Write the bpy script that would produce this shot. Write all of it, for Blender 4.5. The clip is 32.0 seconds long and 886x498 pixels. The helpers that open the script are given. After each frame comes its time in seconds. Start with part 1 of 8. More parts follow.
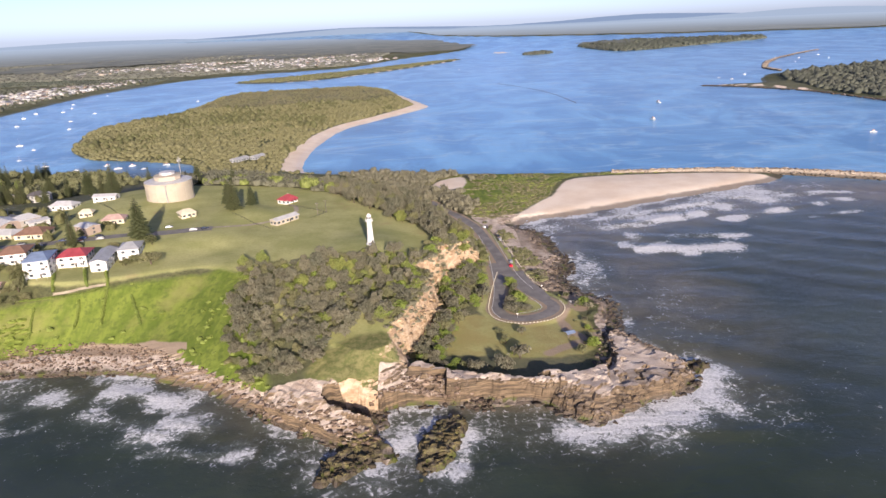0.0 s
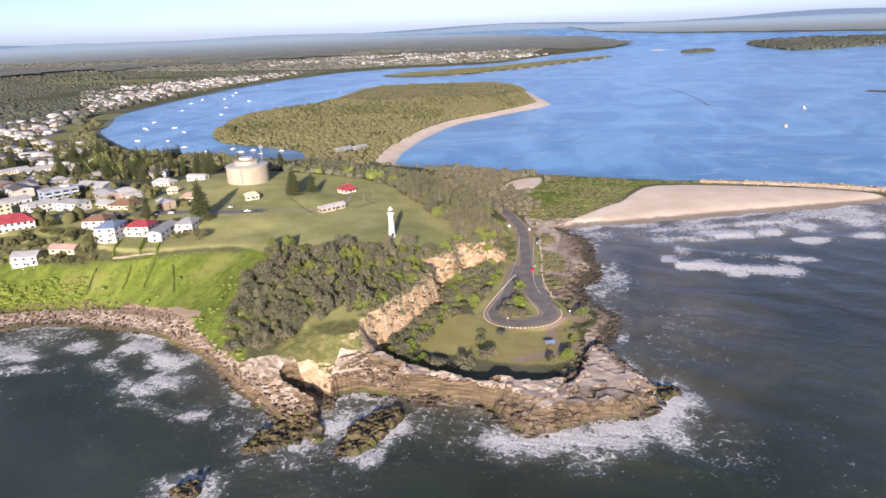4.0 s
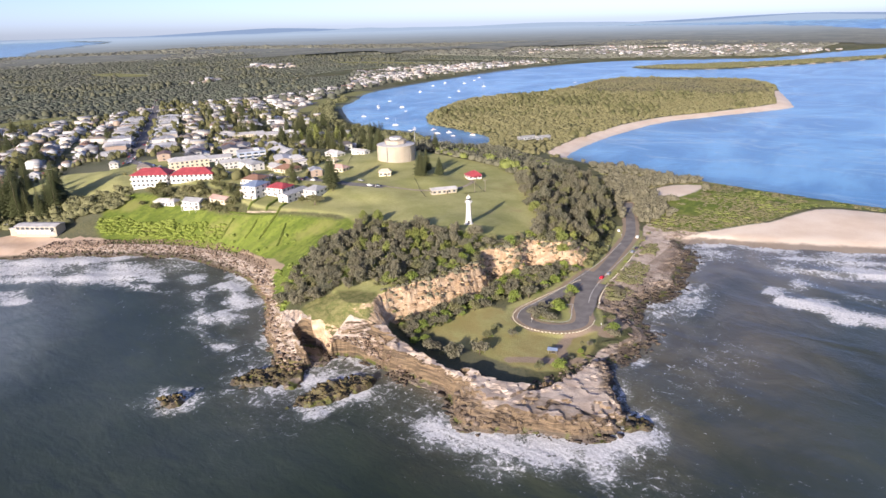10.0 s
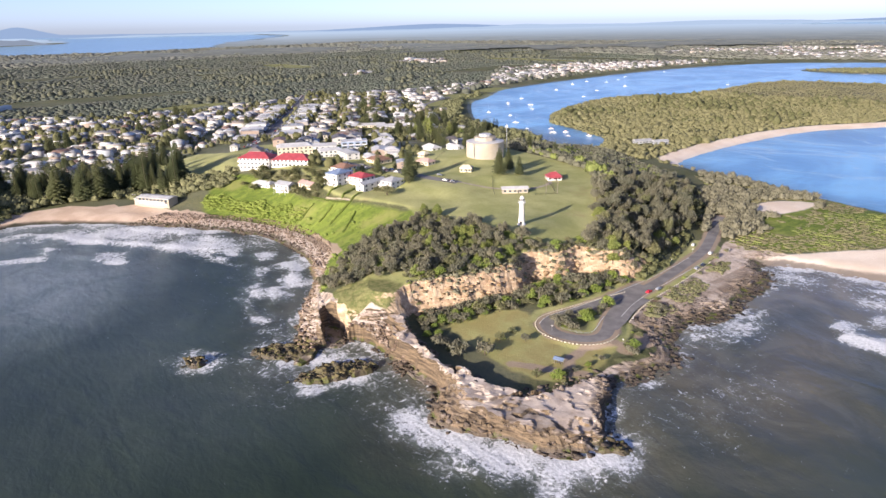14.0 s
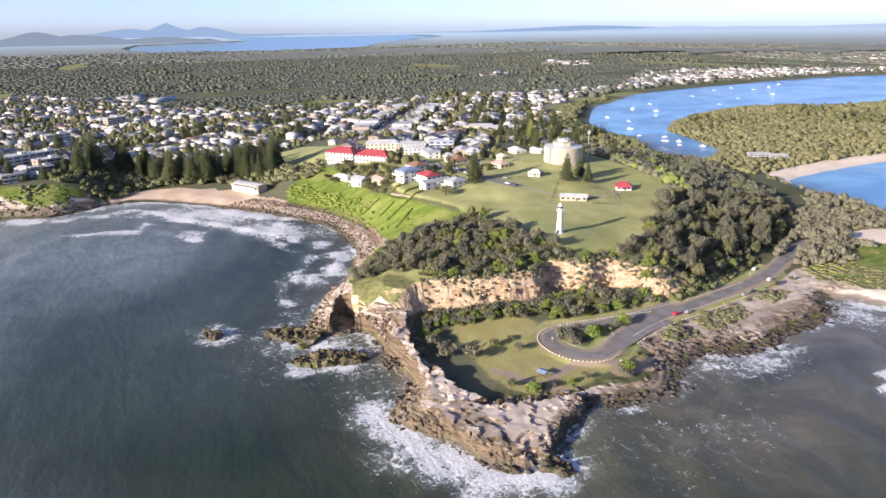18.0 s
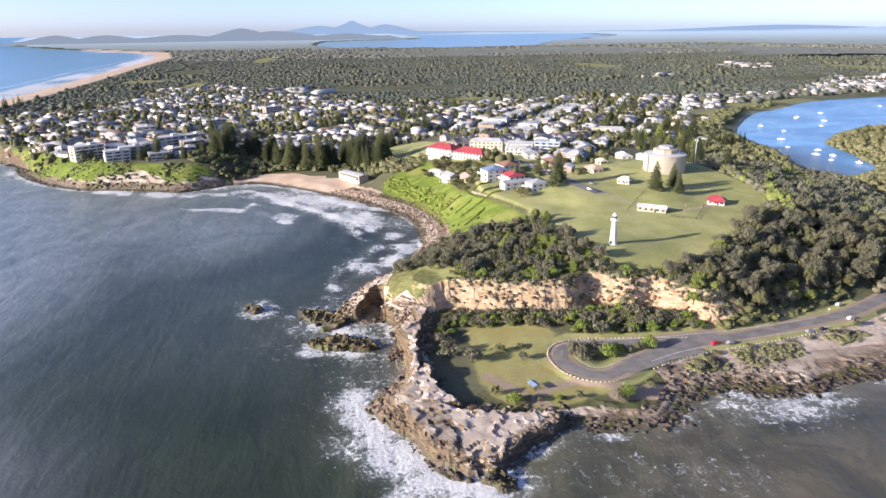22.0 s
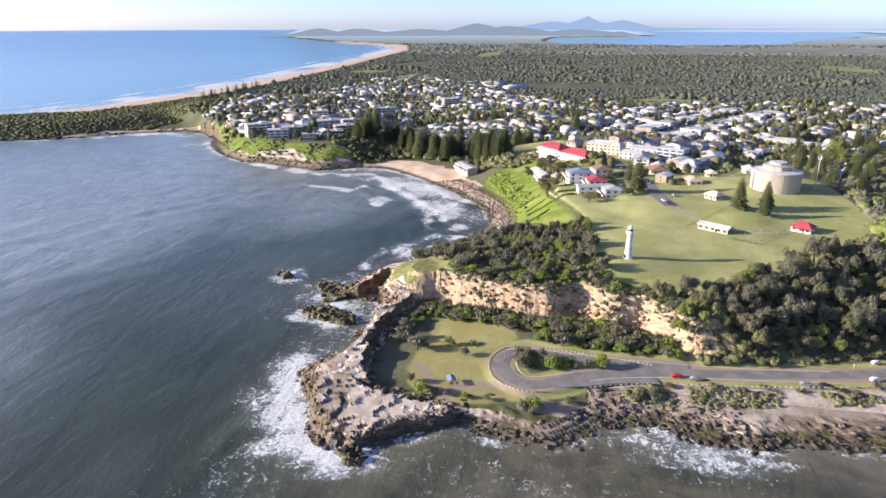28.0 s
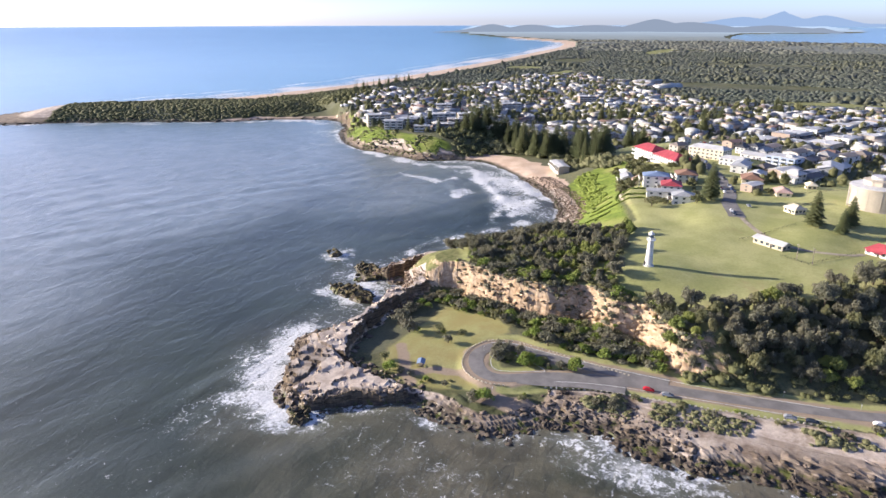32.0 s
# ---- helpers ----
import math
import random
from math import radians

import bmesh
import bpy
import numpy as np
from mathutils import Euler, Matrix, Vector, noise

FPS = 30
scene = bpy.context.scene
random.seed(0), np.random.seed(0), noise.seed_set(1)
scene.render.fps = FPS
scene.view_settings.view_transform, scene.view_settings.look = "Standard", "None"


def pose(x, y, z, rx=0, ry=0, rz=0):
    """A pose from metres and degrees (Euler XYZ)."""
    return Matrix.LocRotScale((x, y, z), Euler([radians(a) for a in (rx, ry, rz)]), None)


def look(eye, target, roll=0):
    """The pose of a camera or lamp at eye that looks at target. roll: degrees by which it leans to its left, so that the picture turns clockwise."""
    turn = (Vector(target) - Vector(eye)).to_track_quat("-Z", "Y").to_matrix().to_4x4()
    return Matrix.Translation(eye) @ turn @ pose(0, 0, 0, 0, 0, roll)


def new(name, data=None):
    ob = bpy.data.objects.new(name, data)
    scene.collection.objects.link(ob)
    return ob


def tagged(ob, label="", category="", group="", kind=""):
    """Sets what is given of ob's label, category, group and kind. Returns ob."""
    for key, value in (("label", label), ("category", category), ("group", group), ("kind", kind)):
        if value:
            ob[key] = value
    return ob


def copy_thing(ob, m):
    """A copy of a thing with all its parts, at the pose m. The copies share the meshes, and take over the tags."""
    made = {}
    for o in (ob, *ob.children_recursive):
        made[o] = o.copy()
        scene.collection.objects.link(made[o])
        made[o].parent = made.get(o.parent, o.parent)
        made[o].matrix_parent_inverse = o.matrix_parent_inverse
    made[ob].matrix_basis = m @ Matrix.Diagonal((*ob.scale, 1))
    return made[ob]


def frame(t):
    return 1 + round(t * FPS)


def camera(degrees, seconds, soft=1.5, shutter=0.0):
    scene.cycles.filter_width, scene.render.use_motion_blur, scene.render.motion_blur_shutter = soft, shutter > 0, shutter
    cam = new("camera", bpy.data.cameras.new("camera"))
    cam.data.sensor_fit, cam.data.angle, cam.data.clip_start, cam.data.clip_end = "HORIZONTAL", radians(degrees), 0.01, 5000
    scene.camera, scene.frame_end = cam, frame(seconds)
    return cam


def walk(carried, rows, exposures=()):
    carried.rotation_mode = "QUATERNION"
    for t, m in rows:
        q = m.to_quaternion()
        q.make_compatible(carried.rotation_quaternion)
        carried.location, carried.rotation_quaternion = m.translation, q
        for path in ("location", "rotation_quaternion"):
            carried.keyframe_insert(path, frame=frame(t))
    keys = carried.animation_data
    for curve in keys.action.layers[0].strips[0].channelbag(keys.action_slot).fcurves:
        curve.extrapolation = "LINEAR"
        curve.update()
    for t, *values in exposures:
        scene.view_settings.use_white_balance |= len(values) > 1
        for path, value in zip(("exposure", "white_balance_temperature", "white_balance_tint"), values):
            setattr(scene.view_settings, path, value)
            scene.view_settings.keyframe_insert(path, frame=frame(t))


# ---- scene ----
cam = camera(68.2, 32.0, soft=1.5)
METRES, EYE, TILT, LEAN, TURN = 550.0, 138.5, -19.0, 2.4, 0.0
ROWS = [
    (0.0, 0.0, 0.0, 0.0, 0.0, 0.0, -0.0),
    (0.5, 0.0173, -0.0012, 0.0006, 1.62, -0.03, -0.58),
    (1.0, 0.034, -0.0017, 0.0013, 3.25, -0.1, -1.14),
    (1.5, 0.0507, -0.0016, 0.002, 4.96, -0.16, -1.75),
    (2.0, 0.0672, -0.0009, 0.0027, 6.63, -0.26, -2.34),
    (2.5, 0.0838, 0.0002, 0.0035, 8.25, -0.42, -2.9),
    (3.0, 0.1003, 0.0016, 0.0047, 9.86, -0.59, -3.47),
    (3.5, 0.1175, 0.0034, 0.0059, 11.57, -0.74, -4.07),
    (5.5, 0.1827, 0.0168, 0.0133, 18.55, -1.75, -6.42),
    (6.0, 0.1985, 0.021, 0.015, 20.41, -2.03, -7.09),
    (6.5, 0.2143, 0.026, 0.0171, 22.29, -2.36, -7.69),
    (7.0, 0.2297, 0.0312, 0.0192, 24.24, -2.73, -8.33),
    (7.5, 0.2445, 0.037, 0.0218, 26.24, -3.12, -8.94),
    (8.0, 0.2589, 0.0428, 0.0245, 28.25, -3.51, -9.59),
    (8.5, 0.2722, 0.0486, 0.0271, 30.16, -3.9, -10.15),
    (9.0, 0.2848, 0.0549, 0.0298, 32.08, -4.33, -10.7),
    (9.5, 0.2972, 0.0614, 0.0326, 34.07, -4.77, -11.29),
    (10.0, 0.3087, 0.0683, 0.0354, 36.01, -5.23, -11.8),
    (10.5, 0.3196, 0.0753, 0.0383, 37.96, -5.66, -12.32),
    (11.0, 0.3298, 0.0829, 0.0411, 39.91, -6.15, -12.82),
    (11.5, 0.3401, 0.0911, 0.0442, 41.86, -6.66, -13.26),
    (12.0, 0.3493, 0.0989, 0.047, 43.54, -7.08, -13.68),
    (12.5, 0.359, 0.1076, 0.0505, 45.22, -7.53, -14.07),
    (13.0, 0.368, 0.1161, 0.0537, 46.71, -7.91, -14.41),
    (13.5, 0.3769, 0.125, 0.057, 48.17, -8.29, -14.72),
    (14.0, 0.3855, 0.1339, 0.0605, 49.89, -8.78, -15.1),
    (14.5, 0.3944, 0.1436, 0.0644, 50.95, -9.07, -15.35),
    (16.5, 0.4273, 0.1866, 0.0803, 57.34, -10.77, -16.43),
    (17.0, 0.4351, 0.198, 0.0846, 59.42, -11.35, -16.73),
    (17.5, 0.4423, 0.2098, 0.0889, 61.51, -11.93, -17.04),
    (18.0, 0.4489, 0.2221, 0.0931, 63.61, -12.54, -17.3),
    (18.5, 0.455, 0.2345, 0.0973, 65.71, -13.16, -17.57),
    (19.0, 0.4607, 0.2476, 0.1017, 67.88, -13.83, -17.77),
    (19.5, 0.4657, 0.2603, 0.1062, 69.96, -14.47, -17.95),
    (20.0, 0.4701, 0.2732, 0.1107, 72.03, -15.11, -18.14),
    (20.5, 0.4743, 0.2868, 0.1156, 74.09, -15.81, -18.31),
    (21.0, 0.4779, 0.3003, 0.1206, 75.95, -16.43, -18.42),
    (21.5, 0.4811, 0.3138, 0.1252, 77.71, -16.99, -18.52),
    (22.0, 0.4842, 0.3278, 0.1302, 79.49, -17.61, -18.55),
    (22.5, 0.4876, 0.3428, 0.1356, 81.4, -18.25, -18.58),
    (23.0, 0.4906, 0.3583, 0.1411, 83.31, -18.89, -18.6),
    (23.5, 0.4937, 0.3746, 0.1468, 85.19, -19.49, -18.64),
    (24.0, 0.4962, 0.3903, 0.1528, 86.88, -20.07, -18.63),
    (24.5, 0.4985, 0.4062, 0.1586, 88.57, -20.63, -18.63),
    (25.0, 0.5003, 0.4226, 0.1643, 90.19, -21.18, -18.65),
    (25.5, 0.5018, 0.4385, 0.1701, 91.76, -21.72, -18.62),
    (27.5, 0.5026, 0.5025, 0.1923, 99.37, -24.25, -18.29),
    (28.0, 0.5018, 0.519, 0.1983, 101.25, -24.89, -18.12),
    (28.5, 0.5007, 0.5349, 0.2039, 103.12, -25.5, -17.94),
    (29.0, 0.4988, 0.5508, 0.2095, 105.08, -26.15, -17.73),
    (29.5, 0.4966, 0.5672, 0.215, 107.21, -26.82, -17.49),
    (30.0, 0.4939, 0.5829, 0.2203, 109.23, -27.45, -17.23),
    (30.5, 0.4904, 0.5988, 0.2257, 111.25, -28.11, -16.91),
    (31.0, 0.4866, 0.6144, 0.2311, 113.19, -28.72, -16.6),
    (31.5, 0.4821, 0.6301, 0.2362, 115.09, -29.29, -16.24),
    (32.0, 0.4771, 0.6457, 0.2411, 117.01, -29.85, -15.87),
]
walk(cam, [(t, pose(0, 0, EYE, TILT, LEAN, TURN) @ pose(METRES * x, METRES * y, METRES * z, 90 + pitch, roll, yaw)) for t, x, y, z, yaw, pitch, roll in ROWS],
     exposures=[(0.0, 0.55, 6800, 17), (10.0, 0.72, 6680, 15), (16.0, 0.88, 6550, 14), (32.0, 1.01, 6450, 12)])

# ---- world and sun ----
SUN_DIR = Vector((0.205, -0.93, 0.297)).normalized()
world = bpy.data.worlds.new("sky")
scene.world = world
world.use_nodes = True
_wn = world.node_tree.nodes
_sky = _wn.new("ShaderNodeTexSky")
_sky.sky_type = "NISHITA"
_sky.sun_disc = False
_sky.sun_elevation = radians(17.3)
_sky.sun_rotation = radians(167.6)
_sky.air_density = 0.42
_sky.dust_density = 0.72
_sky.ozone_density = 1.6
_wn["Background"].inputs[1].default_value = 0.137
_tint = _wn.new("ShaderNodeMix")
_tint.data_type, _tint.blend_type = "RGBA", "MULTIPLY"
_tint.inputs[0].default_value = 1.0
_tint.inputs[7].default_value = (1.02, 0.95, 1.05, 1.0)
world.node_tree.links.new(_sky.outputs[0], _tint.inputs[6])
world.node_tree.links.new(_tint.outputs[2], _wn["Background"].inputs[0])
sun_data = bpy.data.lights.new("sun", "SUN")
sun_data.energy, sun_data.angle, sun_data.color = 4.8, radians(0.6), (1.0, 0.90, 0.76)
sun = new("sun", sun_data)
sun.matrix_world = look(tuple(SUN_DIR * 500), (0, 0, 0))


# ---- far distance: the plain beyond two kilometres is drawn in towards the eye along its line of sight ----
MID = (150.0, 180.0)
NEAR_R, REACH, EYE_Z = 2200.0, 2500.0, 137.0


def far_in(x, y, z):
    """True metres to scene metres, for arrays. Nothing changes within 2.2 km."""
    dx, dy = x - MID[0], y - MID[1]
    rr = np.maximum(np.hypot(dx, dy), 1.0)
    u = np.maximum(rr - NEAR_R, 0.0) / REACH
    r2 = np.where(rr > NEAR_R, NEAR_R + REACH * u / (1 + u), rr)
    dip = (EYE_Z - z) / rr + np.maximum(rr - NEAR_R, 0.0) / 1.48e7
    z2 = np.where(rr > NEAR_R, EYE_Z - r2 * dip, z)
    return MID[0] + dx * r2 / rr, MID[1] + dy * r2 / rr, z2


# ---- noise and outlines on arrays ----
def hash2(i, j, seed):
    n = (i * 374761393 + j * 668265263 + seed * 1274126177) & 0xFFFFFFFF
    n = ((n ^ (n >> 13)) * 1274126177) & 0xFFFFFFFF
    return ((n ^ (n >> 16)) & 0xFFFF) / 65535.0


def vnoise(x, y, size, seed=0):
    """Smooth noise, -1 to 1, with lumps of that many metres."""
    px, py = np.asarray(x) / size, np.asarray(y) / size
    i, j = np.floor(px).astype(np.int64), np.floor(py).astype(np.int64)
    fx, fy = px - i, py - j
    fx, fy = fx * fx * (3 - 2 * fx), fy * fy * (3 - 2 * fy)
    a, b = hash2(i, j, seed), hash2(i + 1, j, seed)
    c, d = hash2(i, j + 1, seed), hash2(i + 1, j + 1, seed)
    return 2 * ((a * (1 - fx) + b * fx) * (1 - fy) + (c * (1 - fx) + d * fx) * fy) - 1


def fbm(x, y, size, seed=0, octaves=3):
    out, amp = 0.0, 1.0
    for k in range(octaves):
        out = out + amp * vnoise(x, y, size / 2 ** k, seed + 17 * k)
        amp *= 0.5
    return out


def rounded(pts, n=3):
    """A closed outline with its corners rounded."""
    p = np.array(pts, float)
    for _ in range(n - 1):
        q = np.roll(p, -1, axis=0)
        p = np.stack([0.78 * p + 0.22 * q, 0.22 * p + 0.78 * q], 1).reshape(-1, 2)
    return p


def inside(pts, x, y, cap=400.0):
    """Signed distance to an outline: positive inside, capped."""
    p = np.asarray(pts, float)
    x, y = np.asarray(x, float), np.asarray(y, float)
    out = np.full(x.shape, -cap)
    near = (x > p[:, 0].min() - cap) & (x < p[:, 0].max() + cap) & (y > p[:, 1].min() - cap) & (y < p[:, 1].max() + cap)
    xs, ys = x[near], y[near]
    if not xs.size:
        return out
    best, odd = np.full(xs.shape, cap * cap), np.zeros(xs.shape, bool)
    for (x0, y0), (x1, y1) in zip(p, np.roll(p, -1, axis=0)):
        ex, ey = x1 - x0, y1 - y0
        k = np.clip(((xs - x0) * ex + (ys - y0) * ey) / max(ex * ex + ey * ey, 1e-9), 0, 1)
        best = np.minimum(best, (xs - x0 - k * ex) ** 2 + (ys - y0 - k * ey) ** 2)
        if y0 != y1:
            odd ^= ((y0 > ys) != (y1 > ys)) & (xs < (x1 - x0) * (ys - y0) / (y1 - y0) + x0)
    out[near] = np.sqrt(best) * np.where(odd, 1, -1)
    return out


def off_line(pts, x, y, cap=200.0):
    """Distance to an open line, capped, and how far along it (0 to 1)."""
    x, y = np.asarray(x, float), np.asarray(y, float)
    best, along = np.full(x.shape, cap), np.zeros(x.shape)
    n = len(pts) - 1
    for k, ((x0, y0), (x1, y1)) in enumerate(zip(pts[:-1], pts[1:])):
        ex, ey = x1 - x0, y1 - y0
        f = np.clip(((x - x0) * ex + (y - y0) * ey) / max(ex * ex + ey * ey, 1e-9), 0, 1)
        d = np.hypot(x - x0 - f * ex, y - y0 - f * ey)
        along = np.where(d < best, (k + f) / n, along)
        best = np.minimum(best, d)
    return best, along


def step(a, b, v):
    k = np.clip((v - a) / (b - a), 0, 1)
    return k * k * (3 - 2 * k)


def spread(spots, x, y, power=1.5):
    """Heights between known spots (x, y, z), weighted by distance."""
    num, den = 0.0, 0.0
    for sx, sy, sz in spots:
        w = 1.0 / ((x - sx) ** 2 + (y - sy) ** 2 + 30.0) ** power
        num, den = num + w * sz, den + w
    return num / den

# ---- outlines of the land, in metres ----
OCEAN_SIDE = [(-30000, -11800), (-9000, -3700), (-6900, -2650), (-5300, -1590), (-4300, -860), (-3360, -650), (-2550, -593), (-1914, -536),
              (-1415, -497), (-1073, -483), (-917, -498), (-754, -527), (-640, -560), (-570, -600), (-500, -655), (-420, -700), (-340, -690),
              (-292, -622), (-312, -565)]
BAY_SIDE = [(-349, -538), (-426, -399), (-457, -320), (-504, -287), (-520, -249), (-545, -190), (-490, -135), (-449, -120), (-399, -82), (-359, -30),
            (-351, 23), (-330, 63), (-345, 80), (-358, 101), (-352, 135), (-312, 174), (-266, 215), (-218, 246), (-178, 254), (-136, 250)]
HEAD_SIDE = [(-108, 238), (-84, 222), (-66, 209), (-50, 200), (-36, 191), (-26, 183), (-20, 186), (-31, 201), (-34, 210), (-22, 218), (-8, 219),
             (12, 217), (30, 217), (40, 208), (50, 200), (64, 210), (76, 217), (88, 220), (97, 228), (98, 243), (88, 250), (80, 262), (77, 276),
             (82, 292), (85, 305), (79, 317), (67, 326), (64, 341), (69, 352), (72, 365), (70, 380), (68, 395), (66, 410), (60, 434)]
RIVER_SIDE = [(44, 449), (84, 463), (131, 483), (181, 505), (234, 525), (285, 549), (300, 575), (234, 594), (164, 606), (103, 610), (36, 620),
              (-47, 636), (-133, 650), (-154, 668), (-164, 777), (-153, 946), (-100, 1042), (-40, 1150), (-30, 1185), (-40, 1225), (-99, 1414),
              (-137, 1552), (-220, 1652), (-400, 1640), (-516, 1579), (-490, 1240), (-546, 1114), (-572, 1056), (-508, 871), (-440, 785),
              (-374, 764), (-322, 745), (-285, 725), (-258, 672), (-275, 656), (-348, 676), (-400, 694), (-470, 710)]
TOWN_SIDE = [(-529, 726), (-645, 818), (-720, 888), (-745, 948), (-845, 1078), (-883, 1300), (-915, 1684), (-886, 1976), (-795, 2216),
             (-633, 2323), (-325, 2480), (-230, 2900), (60, 3500), (160, 4300), (-200, 6000), (-3000, 12000), (-30000, 30000)]
COAST = rounded(OCEAN_SIDE + BAY_SIDE + HEAD_SIDE + RIVER_SIDE + TOWN_SIDE, 2)
LAKE = rounded([(-5000, 155), (-4520, 538), (-4420, 1108), (-4520, 1339), (-4700, 1800), (-5900, 2300), (-7500, 3300), (-9778, 4700), (-11219, 5500), (-13500, 5900), (-30000, 11000), (-36000, 3000),
                (-14000, 2000), (-10200, 1750), (-9040, 1486), (-8500, 800), (-7900, 218), (-6500, 150)], 2)
BAR_ISLE = rounded([(-641, 1960), (-560, 1905), (-458, 1890), (-330, 1955), (-150, 2250), (-33, 2480), (75, 2702), (40, 2760), (-120, 2560), (-330, 2260), (-470, 2120)], 3)
LONG_ISLE = rounded([(649, 3560), (690, 2960), (733, 2800), (900, 2900), (1250, 3200), (1636, 3494), (1700, 3700), (1300, 3950), (900, 3900)], 3)
SMALL_ISLE = rounded([(317, 2850), (400, 2840), (478, 2960), (450, 3080), (350, 2990)], 3)
SAND_BANK = rounded([(180, 3080), (290, 3060), (330, 3160), (220, 3190)], 3)
NORTH_SHORE = rounded([(512, 1339), (588, 1268), (649, 1165), (669, 1015), (760, 820), (1400, 500), (2400, 900), (2200, 2000), (1500, 1900), (1095, 1687), (800, 1560),
                       (735, 1545), (660, 1420), (640, 1345), (580, 1350)], 2)
FAR_SHORE = rounded([(1400, 5300), (2600, 4400), (5200, 3900), (30000, 12000), (20000, 40000), (-4000, 40000), (-400, 9000), (500, 6400)], 2)

# the hill: the line of its foot and the line of its top
HILL_FOOT = rounded([(-300, 228), (-279, 237), (-246, 254), (-210, 265), (-173, 272), (-143, 266), (-112, 244), (-88, 227), (-66, 214), (-48, 208), (-36, 213),
                     (-26, 220), (-16, 231), (-18, 239), (-24, 246), (-20.5, 252), (-14, 270), (-9, 286), (-7.5, 304), (-13, 313), (-11, 322), (-2, 331), (-3, 338), (-4, 344), (7, 354), (15, 363), (19, 374), (16, 392), (6, 428),
                     (-5, 452), (-27, 500), (-48, 535), (-75, 560), (-110, 590), (-160, 620), (-230, 640), (-300, 610), (-370, 560), (-450, 490), (-530, 410),
                     (-530, 320), (-470, 265), (-400, 236), (-345, 228)], 2)
HILL_TOP = rounded([(-345, 285), (-318, 284), (-290, 302), (-262, 314), (-235, 304), (-212, 304), (-190, 300), (-165, 307), (-148, 314), (-124, 322), (-104, 300),
                    (-80, 268), (-60, 248), (-44, 232), (-34, 229), (-27, 236), (-28, 246), (-25, 252), (-20, 266), (-13.5, 286), (-11.5, 304), (-18.5, 313), (-17, 321), (-6.5, 331), (-8, 338), (-9, 345), (3, 356), (10, 364), (4, 374),
                    (-14, 380), (-34, 402), (-55, 425), (-80, 460), (-118, 485), (-165, 500), (-225, 495), (-300, 440), (-370, 400), (-420, 350), (-400, 300)], 2)
TOP_SPOTS = [(-44, 339, 26.4), (-107, 382, 25.5), (-112, 440, 25.2), (-141, 413, 29), (-205, 440, 31), (-178, 356, 29), (-178, 330, 24.6), (-212, 310, 25.5),
             (-150, 365, 29), (-123, 333, 24.5), (-318, 281, 24.7), (-271, 321, 29), (-15, 300, 21), (-28, 262, 20.5), (-38, 236, 18.5), (8, 350, 18),
             (-100, 300, 22), (-60, 262, 21), (-10, 345, 21.5), (-300, 420, 24)]
FOOT_SPOTS = [(-279, 237, 4), (-210, 265, 3), (-143, 268, 4), (-88, 227, 3.5), (-48, 208, 9), (-26, 220, 10), (-16, 238, 7), (-18, 255, 5), (-9, 290, 7), (-12, 330, 7), (20, 360, 5),
              (6, 428, 4.5), (-48, 535, 4), (-160, 620, 3), (-300, 610, 4), (-450, 490, 11), (-530, 360, 13), (-400, 236, 12), (-320, 228, 8)]
SOUTH_FOOT = rounded([(-585, -225), (-540, -180), (-490, -128), (-400, -78), (-352, -30), (-344, 23), (-326, 66), (-352, 106), (-430, 150), (-560, 130), (-760, 60),
                      (-960, -100), (-940, -380), (-740, -400)], 2)
SOUTH_TOP = rounded([(-570, -200), (-505, -130), (-425, -48), (-382, -10), (-374, 40), (-372, 72), (-400, 88), (-470, 50), (-560, 20), (-700, -60), (-780, -200), (-680, -300)], 2)
WRECK_TOP = rounded([(-360, -600), (-380, -560), (-440, -440), (-505, -330), (-600, -290), (-640, -360), (-560, -520), (-470, -620), (-410, -640)], 2)
# the rock wall left standing round the old quarry floor, its south fin, the flat shelf and the loose islets
RIDGE = rounded([(-24, 219), (-4, 220), (14, 219), (32, 218), (43, 209), (52, 203), (64, 211), (78, 219), (92, 227), (95, 240), (86, 249), (78, 262),
                 (73, 272), (68, 264), (66, 248), (58, 231), (46, 227.5), (28, 227.5), (8, 228.5), (-8, 232), (-18, 236)], 2)
RIDGE_SPOTS = [(-22, 228, 13.0), (-8, 227, 10), (15, 226, 9), (38, 222, 8.6), (55, 218, 7.5), (75, 228, 6.2), (88, 236, 5.2), (78, 252, 5), (73, 268, 4), (50, 206, 6.2)]
FIN = rounded([(-76, 214), (-62, 205), (-48, 198), (-38, 193), (-31, 196), (-29, 204), (-33, 212), (-48, 218), (-62, 223), (-74, 223)], 2)
ISLETS = [((-53, 150), 6.0, 4.2, 2.3, 0.5), ((-6.5, 193), 17.5, 7.0, 1.9, 1.24), ((-38, 184), 14, 7.0, 1.5, 0.82), ((100, 240), 6, 4, 1.2, 0.9)]
LAWN = rounded([(-122, 330), (-98, 322), (-66, 325), (-42, 327), (-22, 330), (-12, 350), (-14, 366), (-25, 380), (-41, 388), (-64, 420), (-84, 450), (-108, 470), (-150, 482),
                (-185, 480), (-222, 462), (-226, 428), (-205, 400), (-176, 380), (-168, 350), (-152, 334)], 2)
KNOLL = rounded([(-52, 214), (-38, 216), (-24, 226), (-28, 244), (-40, 240), (-58, 226)], 2)
GREEN_BANK = rounded([(-330, 270), (-287, 231), (-246, 247), (-210, 257), (-173, 265), (-143, 259), (-116, 240), (-90, 226), (-72, 220), (-80, 240), (-100, 290), (-112, 318), (-146, 309), (-170, 300),
                      (-190, 294), (-215, 290), (-235, 288), (-262, 292), (-300, 286)], 2)
